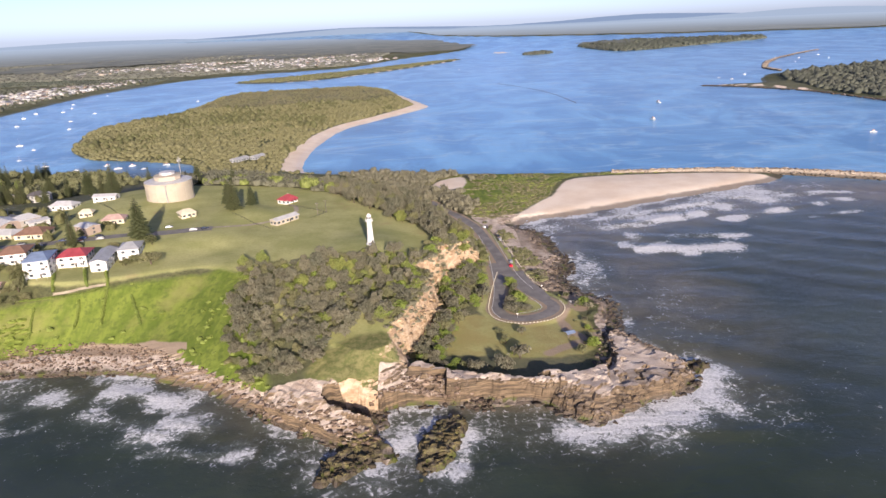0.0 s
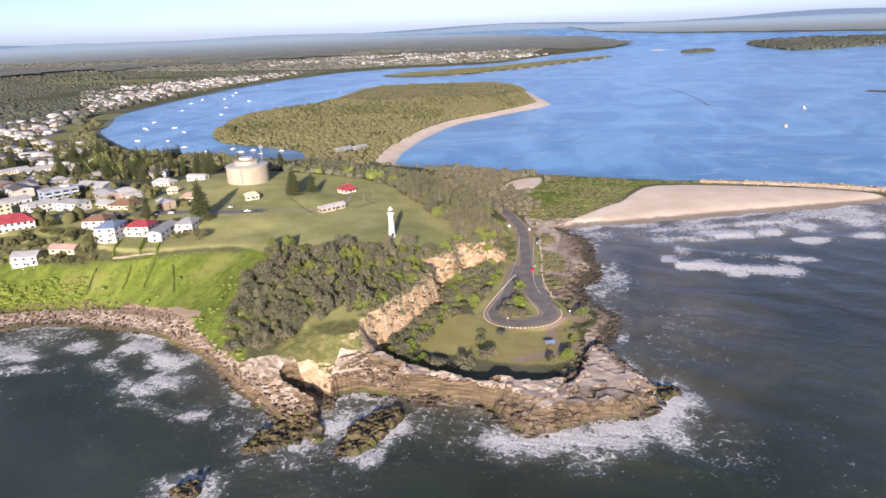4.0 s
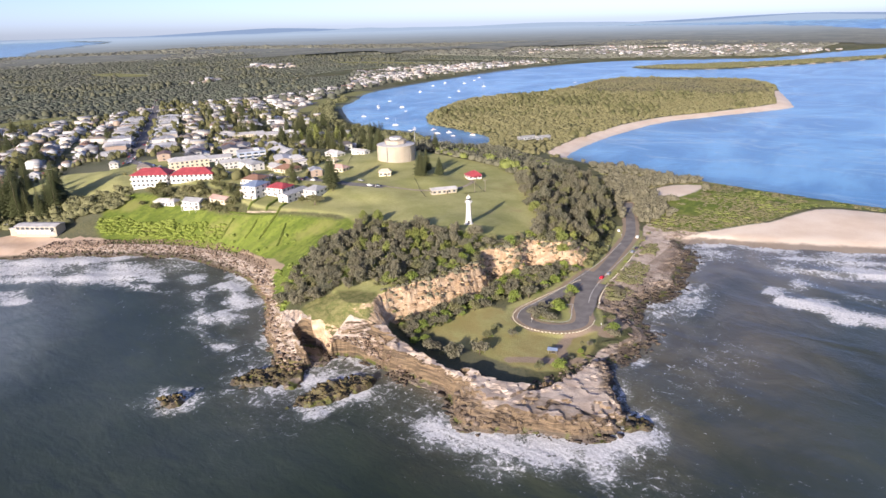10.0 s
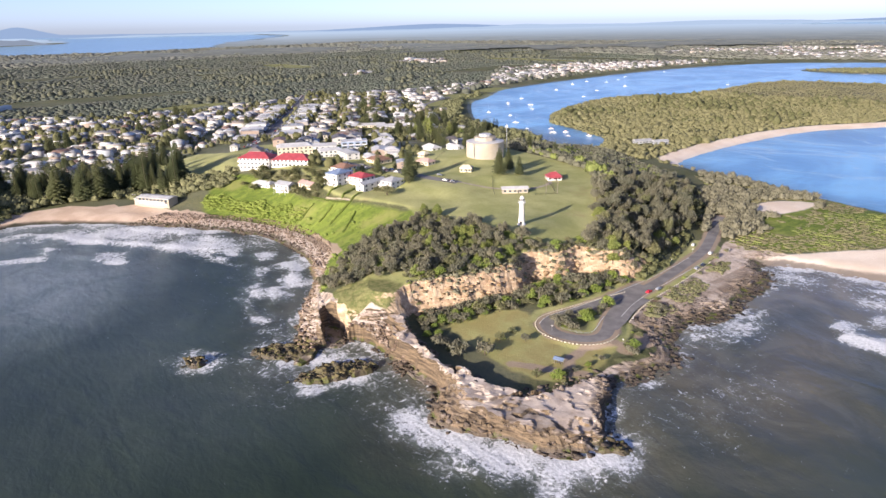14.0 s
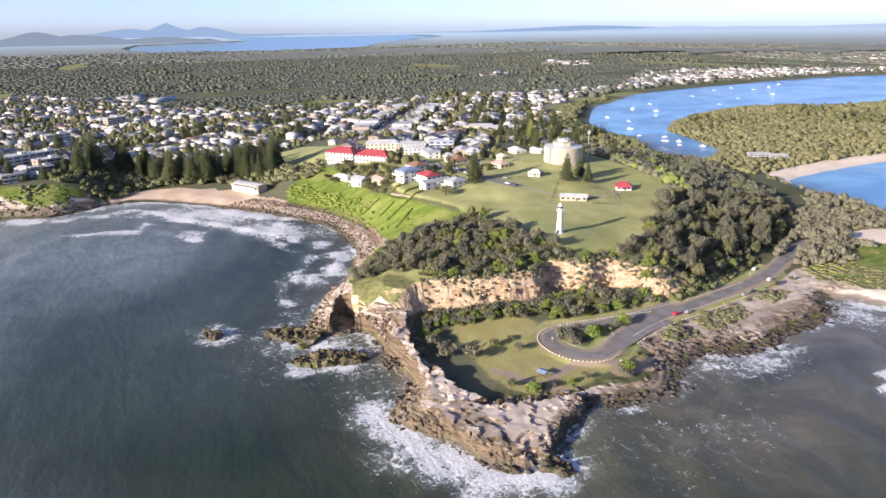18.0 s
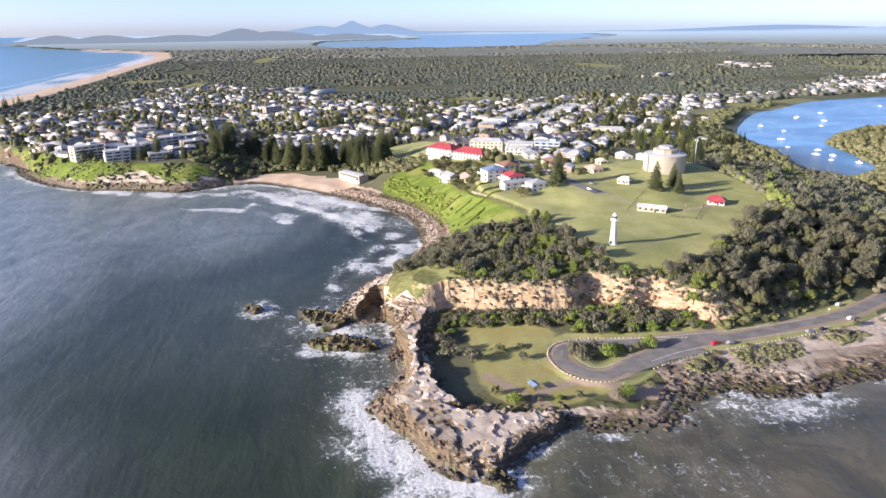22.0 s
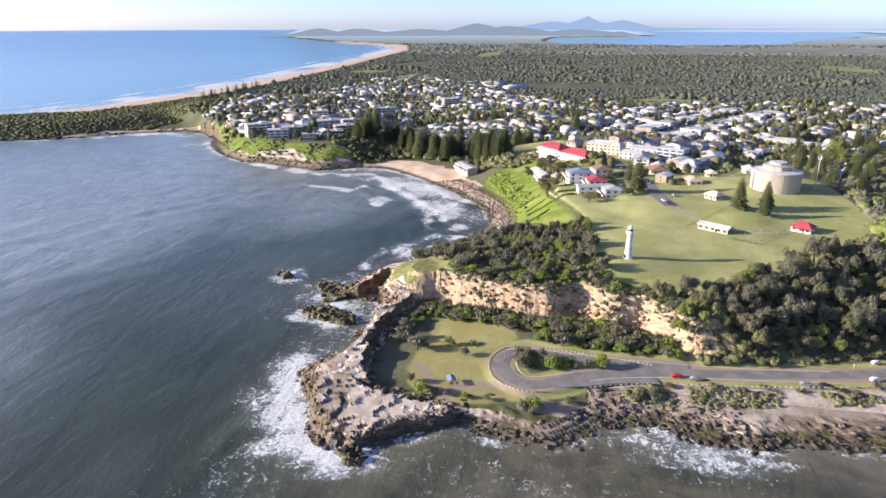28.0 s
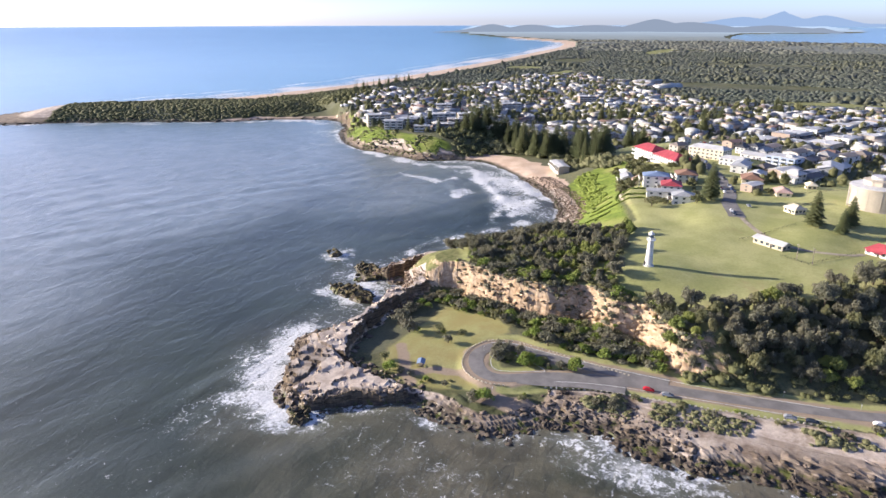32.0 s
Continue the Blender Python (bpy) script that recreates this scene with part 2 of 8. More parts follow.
LOW_GRASS = rounded([(-6, 250), (8, 250), (40, 246), (58, 250), (66, 264), (62, 285), (58, 300), (44, 286), (34, 280), (20, 284), (8, 290), (-2, 276)], 2)
SAND_PATCH = rounded([(-17, 560), (-4, 534), (9, 541), (16, 570), (14, 600), (-4, 588)], 2)
TURNERS = rounded([(40, 452), (50, 446), (84, 458), (131, 478), (181, 500), (234, 520), (292, 545), (262, 572), (206, 579), (150, 580), (108, 572), (92, 540), (86, 518), (62, 486)], 2)
MAIN_BEACH = rounded([(-352, 96), (-362, 125), (-310, 180), (-262, 218), (-272, 238), (-300, 228), (-342, 204), (-370, 172), (-380, 122), (-372, 96)], 2)
WHITING = rounded([(-140, 655), (-156, 780), (-145, 940), (-92, 1036), (-26, 1150), (-18, 1188), (-32, 1235), (-92, 1420), (-106, 1420), (-62, 1240), (-52, 1180), (-110, 1062), (-170, 950),
                   (-182, 780), (-172, 665)], 2)
OCEAN_SAND = [(-560, -590), (-626, -574), (-754, -527), (-917, -498), (-1073, -483), (-1415, -497), (-1914, -536), (-2550, -593), (-3360, -650), (-4300, -860), (-5300, -1590)]
CONVENT = [(-560, -180), (-530, -235), (-500, -290), (-452, -325)]

DUNES = [(10, 470), (30, 452), (46, 466), (66, 492), (84, 520), (90, 545), (104, 576), (150, 586), (230, 584), (230, 590), (160, 600), (100, 604), (30, 613), (-10, 600), (0, 540)]
PARK = rounded([(-400, 242), (-345, 240), (-318, 250), (-330, 290), (-400, 305), (-470, 300), (-490, 270), (-440, 215)], 2)
VERGE = rounded([(39, 345), (47, 330), (53, 336), (54, 352), (51, 374), (46, 395), (41, 420), (34, 442), (30, 436), (34, 405), (38, 375)], 2)
SOUTH_SLOPE = rounded([(-560, -205), (-490, -130), (-395, -72), (-354, -25), (-346, 25), (-340, 74), (-365, 92), (-376, 40), (-392, -10), (-430, -50), (-505, -128)], 2)
ROAD_LINE = [(-16, 508), (-8, 490), (8, 455), (18, 430), (23, 400), (27, 378), (30, 350), (33, 332), (39, 316), (47, 304), (50, 295), (44, 287), (33, 283),
             (24, 287), (21, 295), (23, 308), (25, 325), (25, 342), (24, 360)]


def land_height(x, y):
    """The ground's height and the distances that the materials need, at arrays of true x and y."""
    core = (x > -140) & (x < 130) & (y > 170) & (y < 470)
    coast = inside(COAST, x, y, 600.0)
    coast = np.minimum(coast, -inside(LAKE, x, y, 600.0))
    for isle in (BAR_ISLE, LONG_ISLE, SMALL_ISLE, SAND_BANK, NORTH_SHORE, FAR_SHORE):
        coast = np.maximum(coast, inside(isle, x, y, 600.0))
    rough = np.where(core, 1.0, np.clip((np.hypot(x - 50, y - 300) - 100) / 500, 0.15, 6.0))
    d = coast + rough * fbm(x, y, 9.0, 5, 3) * np.where(core, 1.1, 1.0)
    low = np.where(d > 0, 2.6 * step(0, 16, d) + 1.6 * step(10, 60, d), np.maximum(-3.0, 0.22 * d))
    # quarry floor and the rock shelf along the shore
    shelf = (x > 30) & (y > 240) & (y < 450)
    h = low + np.where(d > 20, 0.35, 0.0) * fbm(x, y, 40, 3, 2)
    # hill
    foot, top = inside(HILL_FOOT, x, y), inside(HILL_TOP, x, y)
    wx, wy = x + 1.3 * vnoise(x, y, 5, 13), y + 1.3 * vnoise(x, y, 5, 14)
    joint = hash2(np.floor((wx + 0.45 * wy) / 3.4).astype(np.int64), np.floor((wy - 0.6 * wx) / 2.6).astype(np.int64), 7) - 0.5
    foot_n = foot + np.where(core, 1.0, 0.6) * fbm(x, y, 7, 8, 3) + np.where(core, 0.5, 0.0) * joint
    top_n = top + np.where(core, 1.3, 0.5) * fbm(x, y, 9, 9, 4) + np.where(core, 0.5, 0.0) * joint
    zt, zf = spread(TOP_SPOTS, x, y), spread(FOOT_SPOTS, x, y)
    k = np.clip(foot_n / np.maximum(foot_n - np.minimum(top_n, 0), 1e-3), 0, 1)
    k = np.where(top_n > 0, 1.0, k)
    apron = np.exp(-np.maximum(-foot, 0) / 14.0)
    base = h + (np.maximum(zf, h) - h) * apron * (d > 0)
    h = np.where(foot_n > 0, base * (1 - k) + zt * k + np.minimum(top_n, 6) * 0.05 * (top_n > 0), base)
    # southern hill and the wooded point
    f2, t2 = inside(SOUTH_FOOT, x, y), inside(SOUTH_TOP, x, y)
    k2 = np.where(t2 > 0, 1.0, np.clip(f2 / np.maximum(f2 - np.minimum(t2, 0), 1e-3), 0, 1))
    h = h + np.where(f2 > 0, step(0, 1, k2) * 15.0, 0.0)
    w = inside(WRECK_TOP, x, y)
    h = h + 10.0 * step(-45, 20, w) * (d > 0)
    # town rise
    h = h + 7.5 * np.exp(-(((x + 620) / 220) ** 2 + ((y - 330) / 260) ** 2)) * (foot < 0) * (d > 0) * step(0, 60, -foot)
    # the standing rock wall
    rr = inside(RIDGE, x, y, 60.0) + np.where(core, 1.9, 0) * fbm(x, y, 11, 21, 4) + np.where(core, 0.7, 0.0) * joint
    zr = spread(RIDGE_SPOTS, x, y) + 0.35 * fbm(x, y, 11, 31, 4) + 0.25 * joint
    k3 = step(-1.2, 1.0, rr)
    side = np.clip((rr + 0.6) / (2.8 + 7.5 * np.exp(-((x - 50) / 12) ** 2)), 0, 1)
    terr = np.floor(side * 6 + 0.5 * vnoise(x, y, 10, 44) + 0.4 * joint) / 6
    sea = rr < np.interp(x, [-20, 46, 58, 66], [232, 227.5, 231, 248]) - y - 1.5
    zr = np.where((x < -4) & (y < 228), zr * (0.2 + 0.8 * np.clip((rr + 0.4) / 8.5, 0, 1)), zr)
    zr = np.where(sea & (x > -4), zr * (0.34 + 0.66 * np.clip(np.where(x < 36, side * 0.75 + 0.25 * terr, terr) + 0.08, 0, 1)), zr)
    h = np.where(k3 > 0, np.maximum(h, h * (1 - k3) + zr * k3), h)
    fin = inside(FIN, x, y, 60.0) + np.where(core, 0.9, 0) * fbm(x, y, 6, 25, 3) + np.where(core, 1.2, 0.0) * joint
    sw = -0.39 * (x + 46.7) - 0.92 * (y - 207.6) + 1.2 * fbm(x, y, 7, 36, 3) + 1.0 * joint
    zfin = 7.6 - 3.2 * step(-0.5, 2.2, sw) - 0.36 * np.maximum(sw - 2.2, 0) - 0.12 * np.minimum(sw, 0) + 0.5 * fbm(x, y, 5, 35, 2)
    k4 = step(-1.0, 1.2, fin)
    h = np.where(k4 > 0, np.maximum(h, h * (1 - k4) + zfin * k4), h)
    # the dark hollow of the cove, cut in behind the fin
    cu, cv = (x + 35.5) * 0.917 - (y - 209.5) * 0.40, (x + 35.5) * 0.40 + (y - 209.5) * 0.917
    hollow = step(0.0, 0.22, 1 - np.hypot(cu / 15.0, cv / 6.4) + 0.15 * fbm(x, y, 5, 37, 2))
    h = h * (1 - hollow) + 0.5 * hollow
    # low shelf of rock round the point, with pools and ledges
    shore = core & (d > -6) & (d < 26) & (top < -6)
    ledge = np.floor((h + 0.5 * fbm(x, y, 12, 51, 2)) / 0.7) * 0.7 + 0.25
    rockmix = step(-6, -2, d) * (1 - step(12, 20, d)) * (foot < 4) * core
    grass_in = np.maximum(inside(LOW_GRASS, x, y, 60.0), off_line(ROAD_LINE, x, y, 30.0)[0] * -1 + 6)
    rockmix = rockmix * (1 - step(-4, 1, grass_in))
    craggy = np.where((x > 50) & (y > 245), 1.0, 0.35) * step(-5, 0, d) * step(15, 8, d) * rockmix
    h = h + craggy * (1.5 * (1 - 2.2 * np.abs(fbm(x, y, 5.5, 63, 4))) * (0.6 + vnoise(x, y, 14, 64)))
    h = np.where(shore, h * (1 - 0.75 * rockmix) + 0.75 * rockmix * (ledge + 0.5 * np.abs(fbm(x, y, 4, 61, 2))), h)
    # bedding: the rock breaks in level steps
    bed = 1.0
    q = h / bed + 0.6 * fbm(x, y, 12, 81, 3) + 0.2 * joint
    stepped = (np.floor(q) + step(0.55, 1.0, q - np.floor(q)) - 0.6 * fbm(x, y, 12, 81, 3) - 0.1 * joint) * bed
    on_face = (k > 0.02) & (k < 0.98) & (x > -34) & (y > 236) & (y < 372)
    rough_rock = np.maximum(np.maximum(step(-3, 0.5, rr), step(-3, 0.5, fin)), np.maximum(0.8 * rockmix, 0.7 * on_face)) * core
    h = np.where(h > -1, h * (1 - 0.85 * rough_rock) + 0.85 * rough_rock * stepped, h)
    moss = np.zeros(x.shape)
    for (ix, iy), a, b, top_z, turn in ISLETS:
        u = (x - ix) * math.cos(turn) + (y - iy) * math.sin(turn)
        v = -(x - ix) * math.sin(turn) + (y - iy) * math.cos(turn)
        e = 1 - np.sqrt((u / a) ** 2 + (v / b) ** 2) + 0.22 * fbm(x, y, 3.5, 71, 3)
        h = np.maximum(h, -3 + (3 + top_z + 0.9 * fbm(x, y, 3.2, 73, 3)) * step(-0.35, 0.3, e))
        moss = np.maximum(moss, step(-0.4, -0.2, e))
    # flatten under the road
    rd, _ = off_line(ROAD_LINE, x, y, 30.0)
    on = (1 - step(4.6, 8, rd)) * core
    h = h * (1 - on) + (4.2 + 0.004 * (y - 300)) * on
    rocky = core * np.maximum(step(-2, 1, rr), np.maximum(step(-2, 1, fin), step(-8, -3, d) * (1 - step(np.where(y > 320, 30.0, 9.0), np.where(y > 320, 44.0, 15.0), d)) * (x > -30) * (1 - step(-5, 1, grass_in)) * (1 - step(-3, 3, inside(TURNERS, x, y, 60.0)))))
    boulder = (x > -300) & (x < -40) & (y > 175) & (y < 290) & (d > -8) & (d < 22) & (foot < 3)
    rocky = np.maximum(rocky, boulder * (1 - step(np.where(x > -112, 20.0, 12.0), np.where(x > -112, 26.0, 17.0), d)))
    rocky = np.maximum(rocky, moss)
    rocky = np.maximum(rocky, step(225, 250, 0.6 * x - 0.8 * y) * (x > -480) * (x < -200) * (y < -400))
    rocky = np.maximum(rocky, (x > -620) * (x < -312) * (y > -270) * (y < 112) * step(-14, -8, d) * step(14, 8, d + 4 * vnoise(x, y, 14, 67)) * (inside(MAIN_BEACH, x, y, 60.0) < -2))
    rocky = rocky * (1 - step(-2, 2, inside(SAND_PATCH, x, y, 30.0)))
    # mask for browner, darker rock: the wall's sea side, the shores, the south
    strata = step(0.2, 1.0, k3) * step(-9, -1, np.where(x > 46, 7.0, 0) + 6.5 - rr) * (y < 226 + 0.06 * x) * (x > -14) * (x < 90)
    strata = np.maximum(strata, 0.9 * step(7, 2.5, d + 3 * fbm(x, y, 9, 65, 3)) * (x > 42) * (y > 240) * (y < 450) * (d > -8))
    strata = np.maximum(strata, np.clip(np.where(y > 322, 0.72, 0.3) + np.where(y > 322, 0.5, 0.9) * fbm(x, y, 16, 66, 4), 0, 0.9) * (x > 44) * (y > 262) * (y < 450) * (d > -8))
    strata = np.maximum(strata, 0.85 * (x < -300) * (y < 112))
    return h, dict(strata=strata, coast=d, foot=foot, top=top, ridge=rr, rocky=rocky, moss=moss)


def sand_depth(x, y):
    """How far inside a beach a place lies (negative: outside)."""
    s = inside(TURNERS, x, y, 90.0)
    s = np.maximum(s, inside(WHITING, x, y, 90.0) + 6)
    for b in (MAIN_BEACH, SAND_PATCH, SAND_BANK):
        s = np.maximum(s, inside(b, x, y, 90.0))
    s = np.maximum(s, 80 - off_line(OCEAN_SAND, x, y, 90.0)[0])
    s = np.maximum(s, 12 - off_line(CONVENT, x, y, 90.0)[0])
    s = np.maximum(s, 10 - off_line([(-458, 1885), (-330, 1950), (-150, 2245), (-33, 2475), (75, 2700)], x, y, 90.0)[0])
    s = np.maximum(s, 8 - off_line([(512, 1339), (600, 1290), (645, 1185), (655, 1080)], x, y, 90.0)[0])
    return s


# ---- node helpers ----
class Nodes:
    """A short hand for building one material."""

    def __init__(self, name, rough=0.8, metal=0.0):
        self.mat = bpy.data.materials.new(name)
        self.mat.use_nodes = True
        self.tree = self.mat.node_tree
        self.bsdf = self.tree.nodes["Principled BSDF"]
        self.bsdf.inputs["Roughness"].default_value = rough
        self.bsdf.inputs["Metallic"].default_value = metal
        self.bsdf.inputs["Specular IOR Level"].default_value = 0.25
        self.place = self.tree.nodes.new("ShaderNodeNewGeometry").outputs["Position"]

    def put(self, socket, value):
        if isinstance(value, bpy.types.NodeSocket):
            self.tree.links.new(value, socket)
        elif isinstance(value, (tuple, list)):
            socket.default_value = (*value, 1.0) if len(socket.default_value) == 4 and len(value) == 3 else value
        else:
            socket.default_value = value

    def attr(self, name):
        n = self.tree.nodes.new("ShaderNodeAttribute")
        n.attribute_name = name
        return n.outputs["Fac"]

    def local(self):
        return self.tree.nodes.new("ShaderNodeTexCoord").outputs["Object"]

    def random(self):
        return self.tree.nodes.new("ShaderNodeObjectInfo").outputs["Random"]

    def island(self):
        return self.tree.nodes.new("ShaderNodeNewGeometry").outputs["Random Per Island"]

    def up(self):
        n = self.tree.nodes.new("ShaderNodeSeparateXYZ")
        self.put(n.inputs[0], self.tree.nodes.new("ShaderNodeNewGeometry").outputs["Normal"])
        return n.outputs[2]

    def axis(self, k, vec=None):
        n = self.tree.nodes.new("ShaderNodeSeparateXYZ")
        self.put(n.inputs[0], vec or self.place)
        return n.outputs[k]

    def stretch(self, vec, scale, turn=0.0):
        n = self.tree.nodes.new("ShaderNodeMapping")
        self.put(n.inputs["Vector"], vec)
        n.inputs["Rotation"].default_value = (0.0, 0.0, turn)
        self.put(n.inputs["Scale"], scale)
        return n.outputs[0]

    def noise(self, size, detail=4, rough=0.55, vec=None, warp=0.0):
        n = self.tree.nodes.new("ShaderNodeTexNoise")
        self.put(n.inputs["Vector"], vec or self.place)
        self.put(n.inputs["Scale"], 1.0 / size)
        self.put(n.inputs["Detail"], detail)
        self.put(n.inputs["Roughness"], rough)
        self.put(n.inputs["Distortion"], warp)
        return n.outputs[0]

    def cells(self, size, vec=None, feature="F1"):
        n = self.tree.nodes.new("ShaderNodeTexVoronoi")
        n.feature = feature
        self.put(n.inputs["Vector"], vec or self.place)
        self.put(n.inputs["Scale"], 1.0 / size)
        return n.outputs[0]

    def calc(self, op, a, b=0.0):
        n = self.tree.nodes.new("ShaderNodeMath")
        n.operation = op
        self.put(n.inputs[0], a)
        self.put(n.inputs[1], b)
        return n.outputs[0]

    def band(self, v, a, b, lo=0.0, hi=1.0):
        n = self.tree.nodes.new("ShaderNodeMapRange")
        n.interpolation_type = "SMOOTHSTEP"
        for k, val in enumerate((v, a, b, lo, hi)):
            self.put(n.inputs[k], val)
        return n.outputs[0]

    def mix(self, fac, a, b, mode="MIX"):
        n = self.tree.nodes.new("ShaderNodeMix")
        n.data_type, n.blend_type = "RGBA", mode
        self.put(n.inputs[0], fac)
        self.put(n.inputs[6], a)
        self.put(n.inputs[7], b)
        return n.outputs[2]

    def bump(self, height, strength, distance):
        n = self.tree.nodes.new("ShaderNodeBump")
        self.put(n.inputs["Strength"], strength)
        self.put(n.inputs["Distance"], distance)
        self.put(n.inputs["Height"], height)
        self.put(self.bsdf.inputs["Normal"], n.outputs[0])

    def done(self, colour, rough=None):
        self.put(self.bsdf.inputs["Base Color"], colour)
        if rough is not None:
            self.put(self.bsdf.inputs["Roughness"], rough)
        return self.mat


def plain(name, colour, rough=0.7, vary=0.18, size=0.6, metal=0.0, per_object=0.0):
    """Paint, concrete, metal: one colour with grain, faint stains and a spread from thing to thing."""
    n = Nodes(name, rough, metal)
    dark = tuple(c * (1 - vary) for c in colour)
    pale = tuple(min(1, c * (1 + vary * 0.6)) for c in colour)
    c = n.mix(n.band(n.noise(size * 5, 4), 0.3, 0.7), dark, pale)
    c = n.mix(n.calc("MULTIPLY", n.band(n.noise(size, 5, 0.7), 0.45, 0.75), 0.5), c, tuple(k * (1 - 1.6 * vary) for k in colour))
    if per_object:
        c = n.mix(n.calc("MULTIPLY", n.random(), per_object), c, tuple(k * 0.45 for k in colour))
    n.bump(n.noise(size * 0.4, 3), 0.25, 0.02)
    return n.done(c)


# ---- materials of the ground and the sea ----
def make_ground():
    n = Nodes("ground_cover", 0.92)
    fine, mid, wide = n.noise(1.3, 5, 0.65), n.noise(7, 4), n.noise(45, 4)
    z = n.axis(2)
    jit = n.calc("MULTIPLY", n.calc("SUBTRACT", n.noise(5, 5, 0.6), 0.5), 5.0)
    under = n.mix(n.band(wide, 0.35, 0.65), (0.085, 0.095, 0.04), (0.15, 0.145, 0.065))
    under = n.mix(n.band(fine, 0.4, 0.7), under, (0.055, 0.065, 0.028))
    under = n.mix(n.calc("MULTIPLY", n.band(mid, 0.58, 0.7), 0.7), under, (0.15, 0.14, 0.06))
    under = n.mix(n.calc("MULTIPLY", n.band(n.noise(170, 6, 0.7), 0.42, 0.62), 0.55), under, (0.16, 0.165, 0.12))
    # suburb: gardens, drives and streets between the houses
    yard = n.mix(n.band(n.noise(22, 4), 0.4, 0.6), (0.10, 0.115, 0.045), (0.17, 0.17, 0.10))
    yard = n.mix(n.band(n.noise(14, 5, 0.7), 0.55, 0.62), yard, (0.20, 0.19, 0.17))
    c = n.mix(n.band(n.calc("ADD", n.attr("town"), n.calc("MULTIPLY", jit, 4.0)), -12, 12), under, yard)
    # open paddocks
    c = n.mix(n.band(n.calc("ADD", n.attr("field"), jit), -3, 3), c, n.mix(mid, (0.20, 0.22, 0.07), (0.28, 0.27, 0.12)))
    # mown lawn with worn and dry patches
    lawn = n.mix(n.band(n.noise(18, 4), 0.3, 0.7), (0.30, 0.315, 0.12), (0.43, 0.42, 0.19))
    lawn = n.mix(n.calc("MULTIPLY", n.band(fine, 0.35, 0.75), 0.4), lawn, (0.20, 0.215, 0.075))
    lawn = n.mix(n.calc("MULTIPLY", n.band(n.noise(30, 5, 0.7), 0.58, 0.72), 0.6), lawn, (0.34, 0.28, 0.14))
    c = n.mix(n.band(n.calc("ADD", n.attr("lawn"), n.calc("MULTIPLY", jit, 0.5)), -1.2, 1.2), c, lawn)
    c = n.mix(n.calc("MULTIPLY", n.band(n.calc("ADD", n.attr("dry"), jit), -3, 3), n.band(n.noise(11, 4), 0.35, 0.65, 0.25, 0.8)), c, (0.31, 0.255, 0.10))
    tussock = n.mix(n.band(n.noise(2.6, 5, 0.7), 0.38, 0.66), (0.13, 0.145, 0.05), (0.25, 0.235, 0.10))
    c = n.mix(n.band(n.calc("ADD", n.attr("knoll"), jit), -2, 2), c, tussock)
    # lush bank above the boulders, in ribs down the slope
    ribs = n.noise(5, 4, 0.6, n.stretch(n.place, (1.0, 0.35, 0.2)))
    bank = n.mix(n.band(ribs, 0.35, 0.7), (0.12, 0.172, 0.026), (0.215, 0.27, 0.05))
    bank = n.mix(n.calc("MULTIPLY", n.band(n.noise(3.2, 5, 0.7), 0.46, 0.66), 0.75), bank, (0.085, 0.12, 0.025))
    bank = n.mix(n.calc("MULTIPLY", n.band(n.noise(26, 4), 0.5, 0.68), 0.7), bank, (0.27, 0.27, 0.09))
    c = n.mix(n.band(n.calc("ADD", n.attr("bank"), jit), -2, 2.5), c, bank)
    # steep faces: bare sandstone in beds
    beds = n.noise(2.4, 5, 0.7, n.stretch(n.place, (0.5, 0.5, 1.2)))
    stone = n.mix(n.band(beds, 0.35, 0.66), (0.36, 0.245, 0.15), (0.55, 0.425, 0.295))
    stone = n.mix(n.calc("MULTIPLY", n.band(n.noise(3.5, 5, 0.7), 0.5, 0.72), 0.75), stone, (0.64, 0.53, 0.41))
    stone = n.mix(n.calc("MULTIPLY", n.band(n.noise(9, 4, 0.7), 0.58, 0.75), 0.6), stone, (0.19, 0.13, 0.085))
    steep = n.band(n.calc("ADD", n.up(), n.calc("MULTIPLY", n.calc("SUBTRACT", mid, 0.5), 0.22)), 0.72, 0.58)
    c = n.mix(n.calc("MULTIPLY", steep, n.attr("bare")), c, stone)
    # rock platform
    rock = n.mix(n.band(n.noise(6, 5, 0.65), 0.32, 0.68), (0.43, 0.345, 0.28), (0.69, 0.595, 0.50))
    rock = n.mix(n.calc("MULTIPLY", n.band(fine, 0.52, 0.75), 0.35), rock, (0.19, 0.145, 0.115))
    rock = n.mix(n.calc("MULTIPLY", n.band(n.noise(11, 5, 0.65), 0.5, 0.68), n.band(n.axis(1), 255, 300, 0.15, 0.85)), rock, (0.215, 0.155, 0.108))
    # steep rock: brown beds, with the sides' shade put into the colour
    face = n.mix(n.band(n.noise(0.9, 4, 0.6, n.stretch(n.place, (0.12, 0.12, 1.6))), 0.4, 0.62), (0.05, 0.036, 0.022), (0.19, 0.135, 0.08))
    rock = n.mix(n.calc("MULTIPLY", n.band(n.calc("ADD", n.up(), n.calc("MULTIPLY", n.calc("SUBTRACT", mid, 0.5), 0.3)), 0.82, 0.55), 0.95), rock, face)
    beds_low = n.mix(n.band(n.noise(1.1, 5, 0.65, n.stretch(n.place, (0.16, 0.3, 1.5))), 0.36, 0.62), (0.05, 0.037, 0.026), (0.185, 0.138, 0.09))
    # browner and darker below about six metres, where the mask is set
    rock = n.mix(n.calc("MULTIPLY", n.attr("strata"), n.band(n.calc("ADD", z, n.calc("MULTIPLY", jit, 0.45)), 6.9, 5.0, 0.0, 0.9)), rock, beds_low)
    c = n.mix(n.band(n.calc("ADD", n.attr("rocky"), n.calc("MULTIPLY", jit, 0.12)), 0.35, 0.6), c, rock)
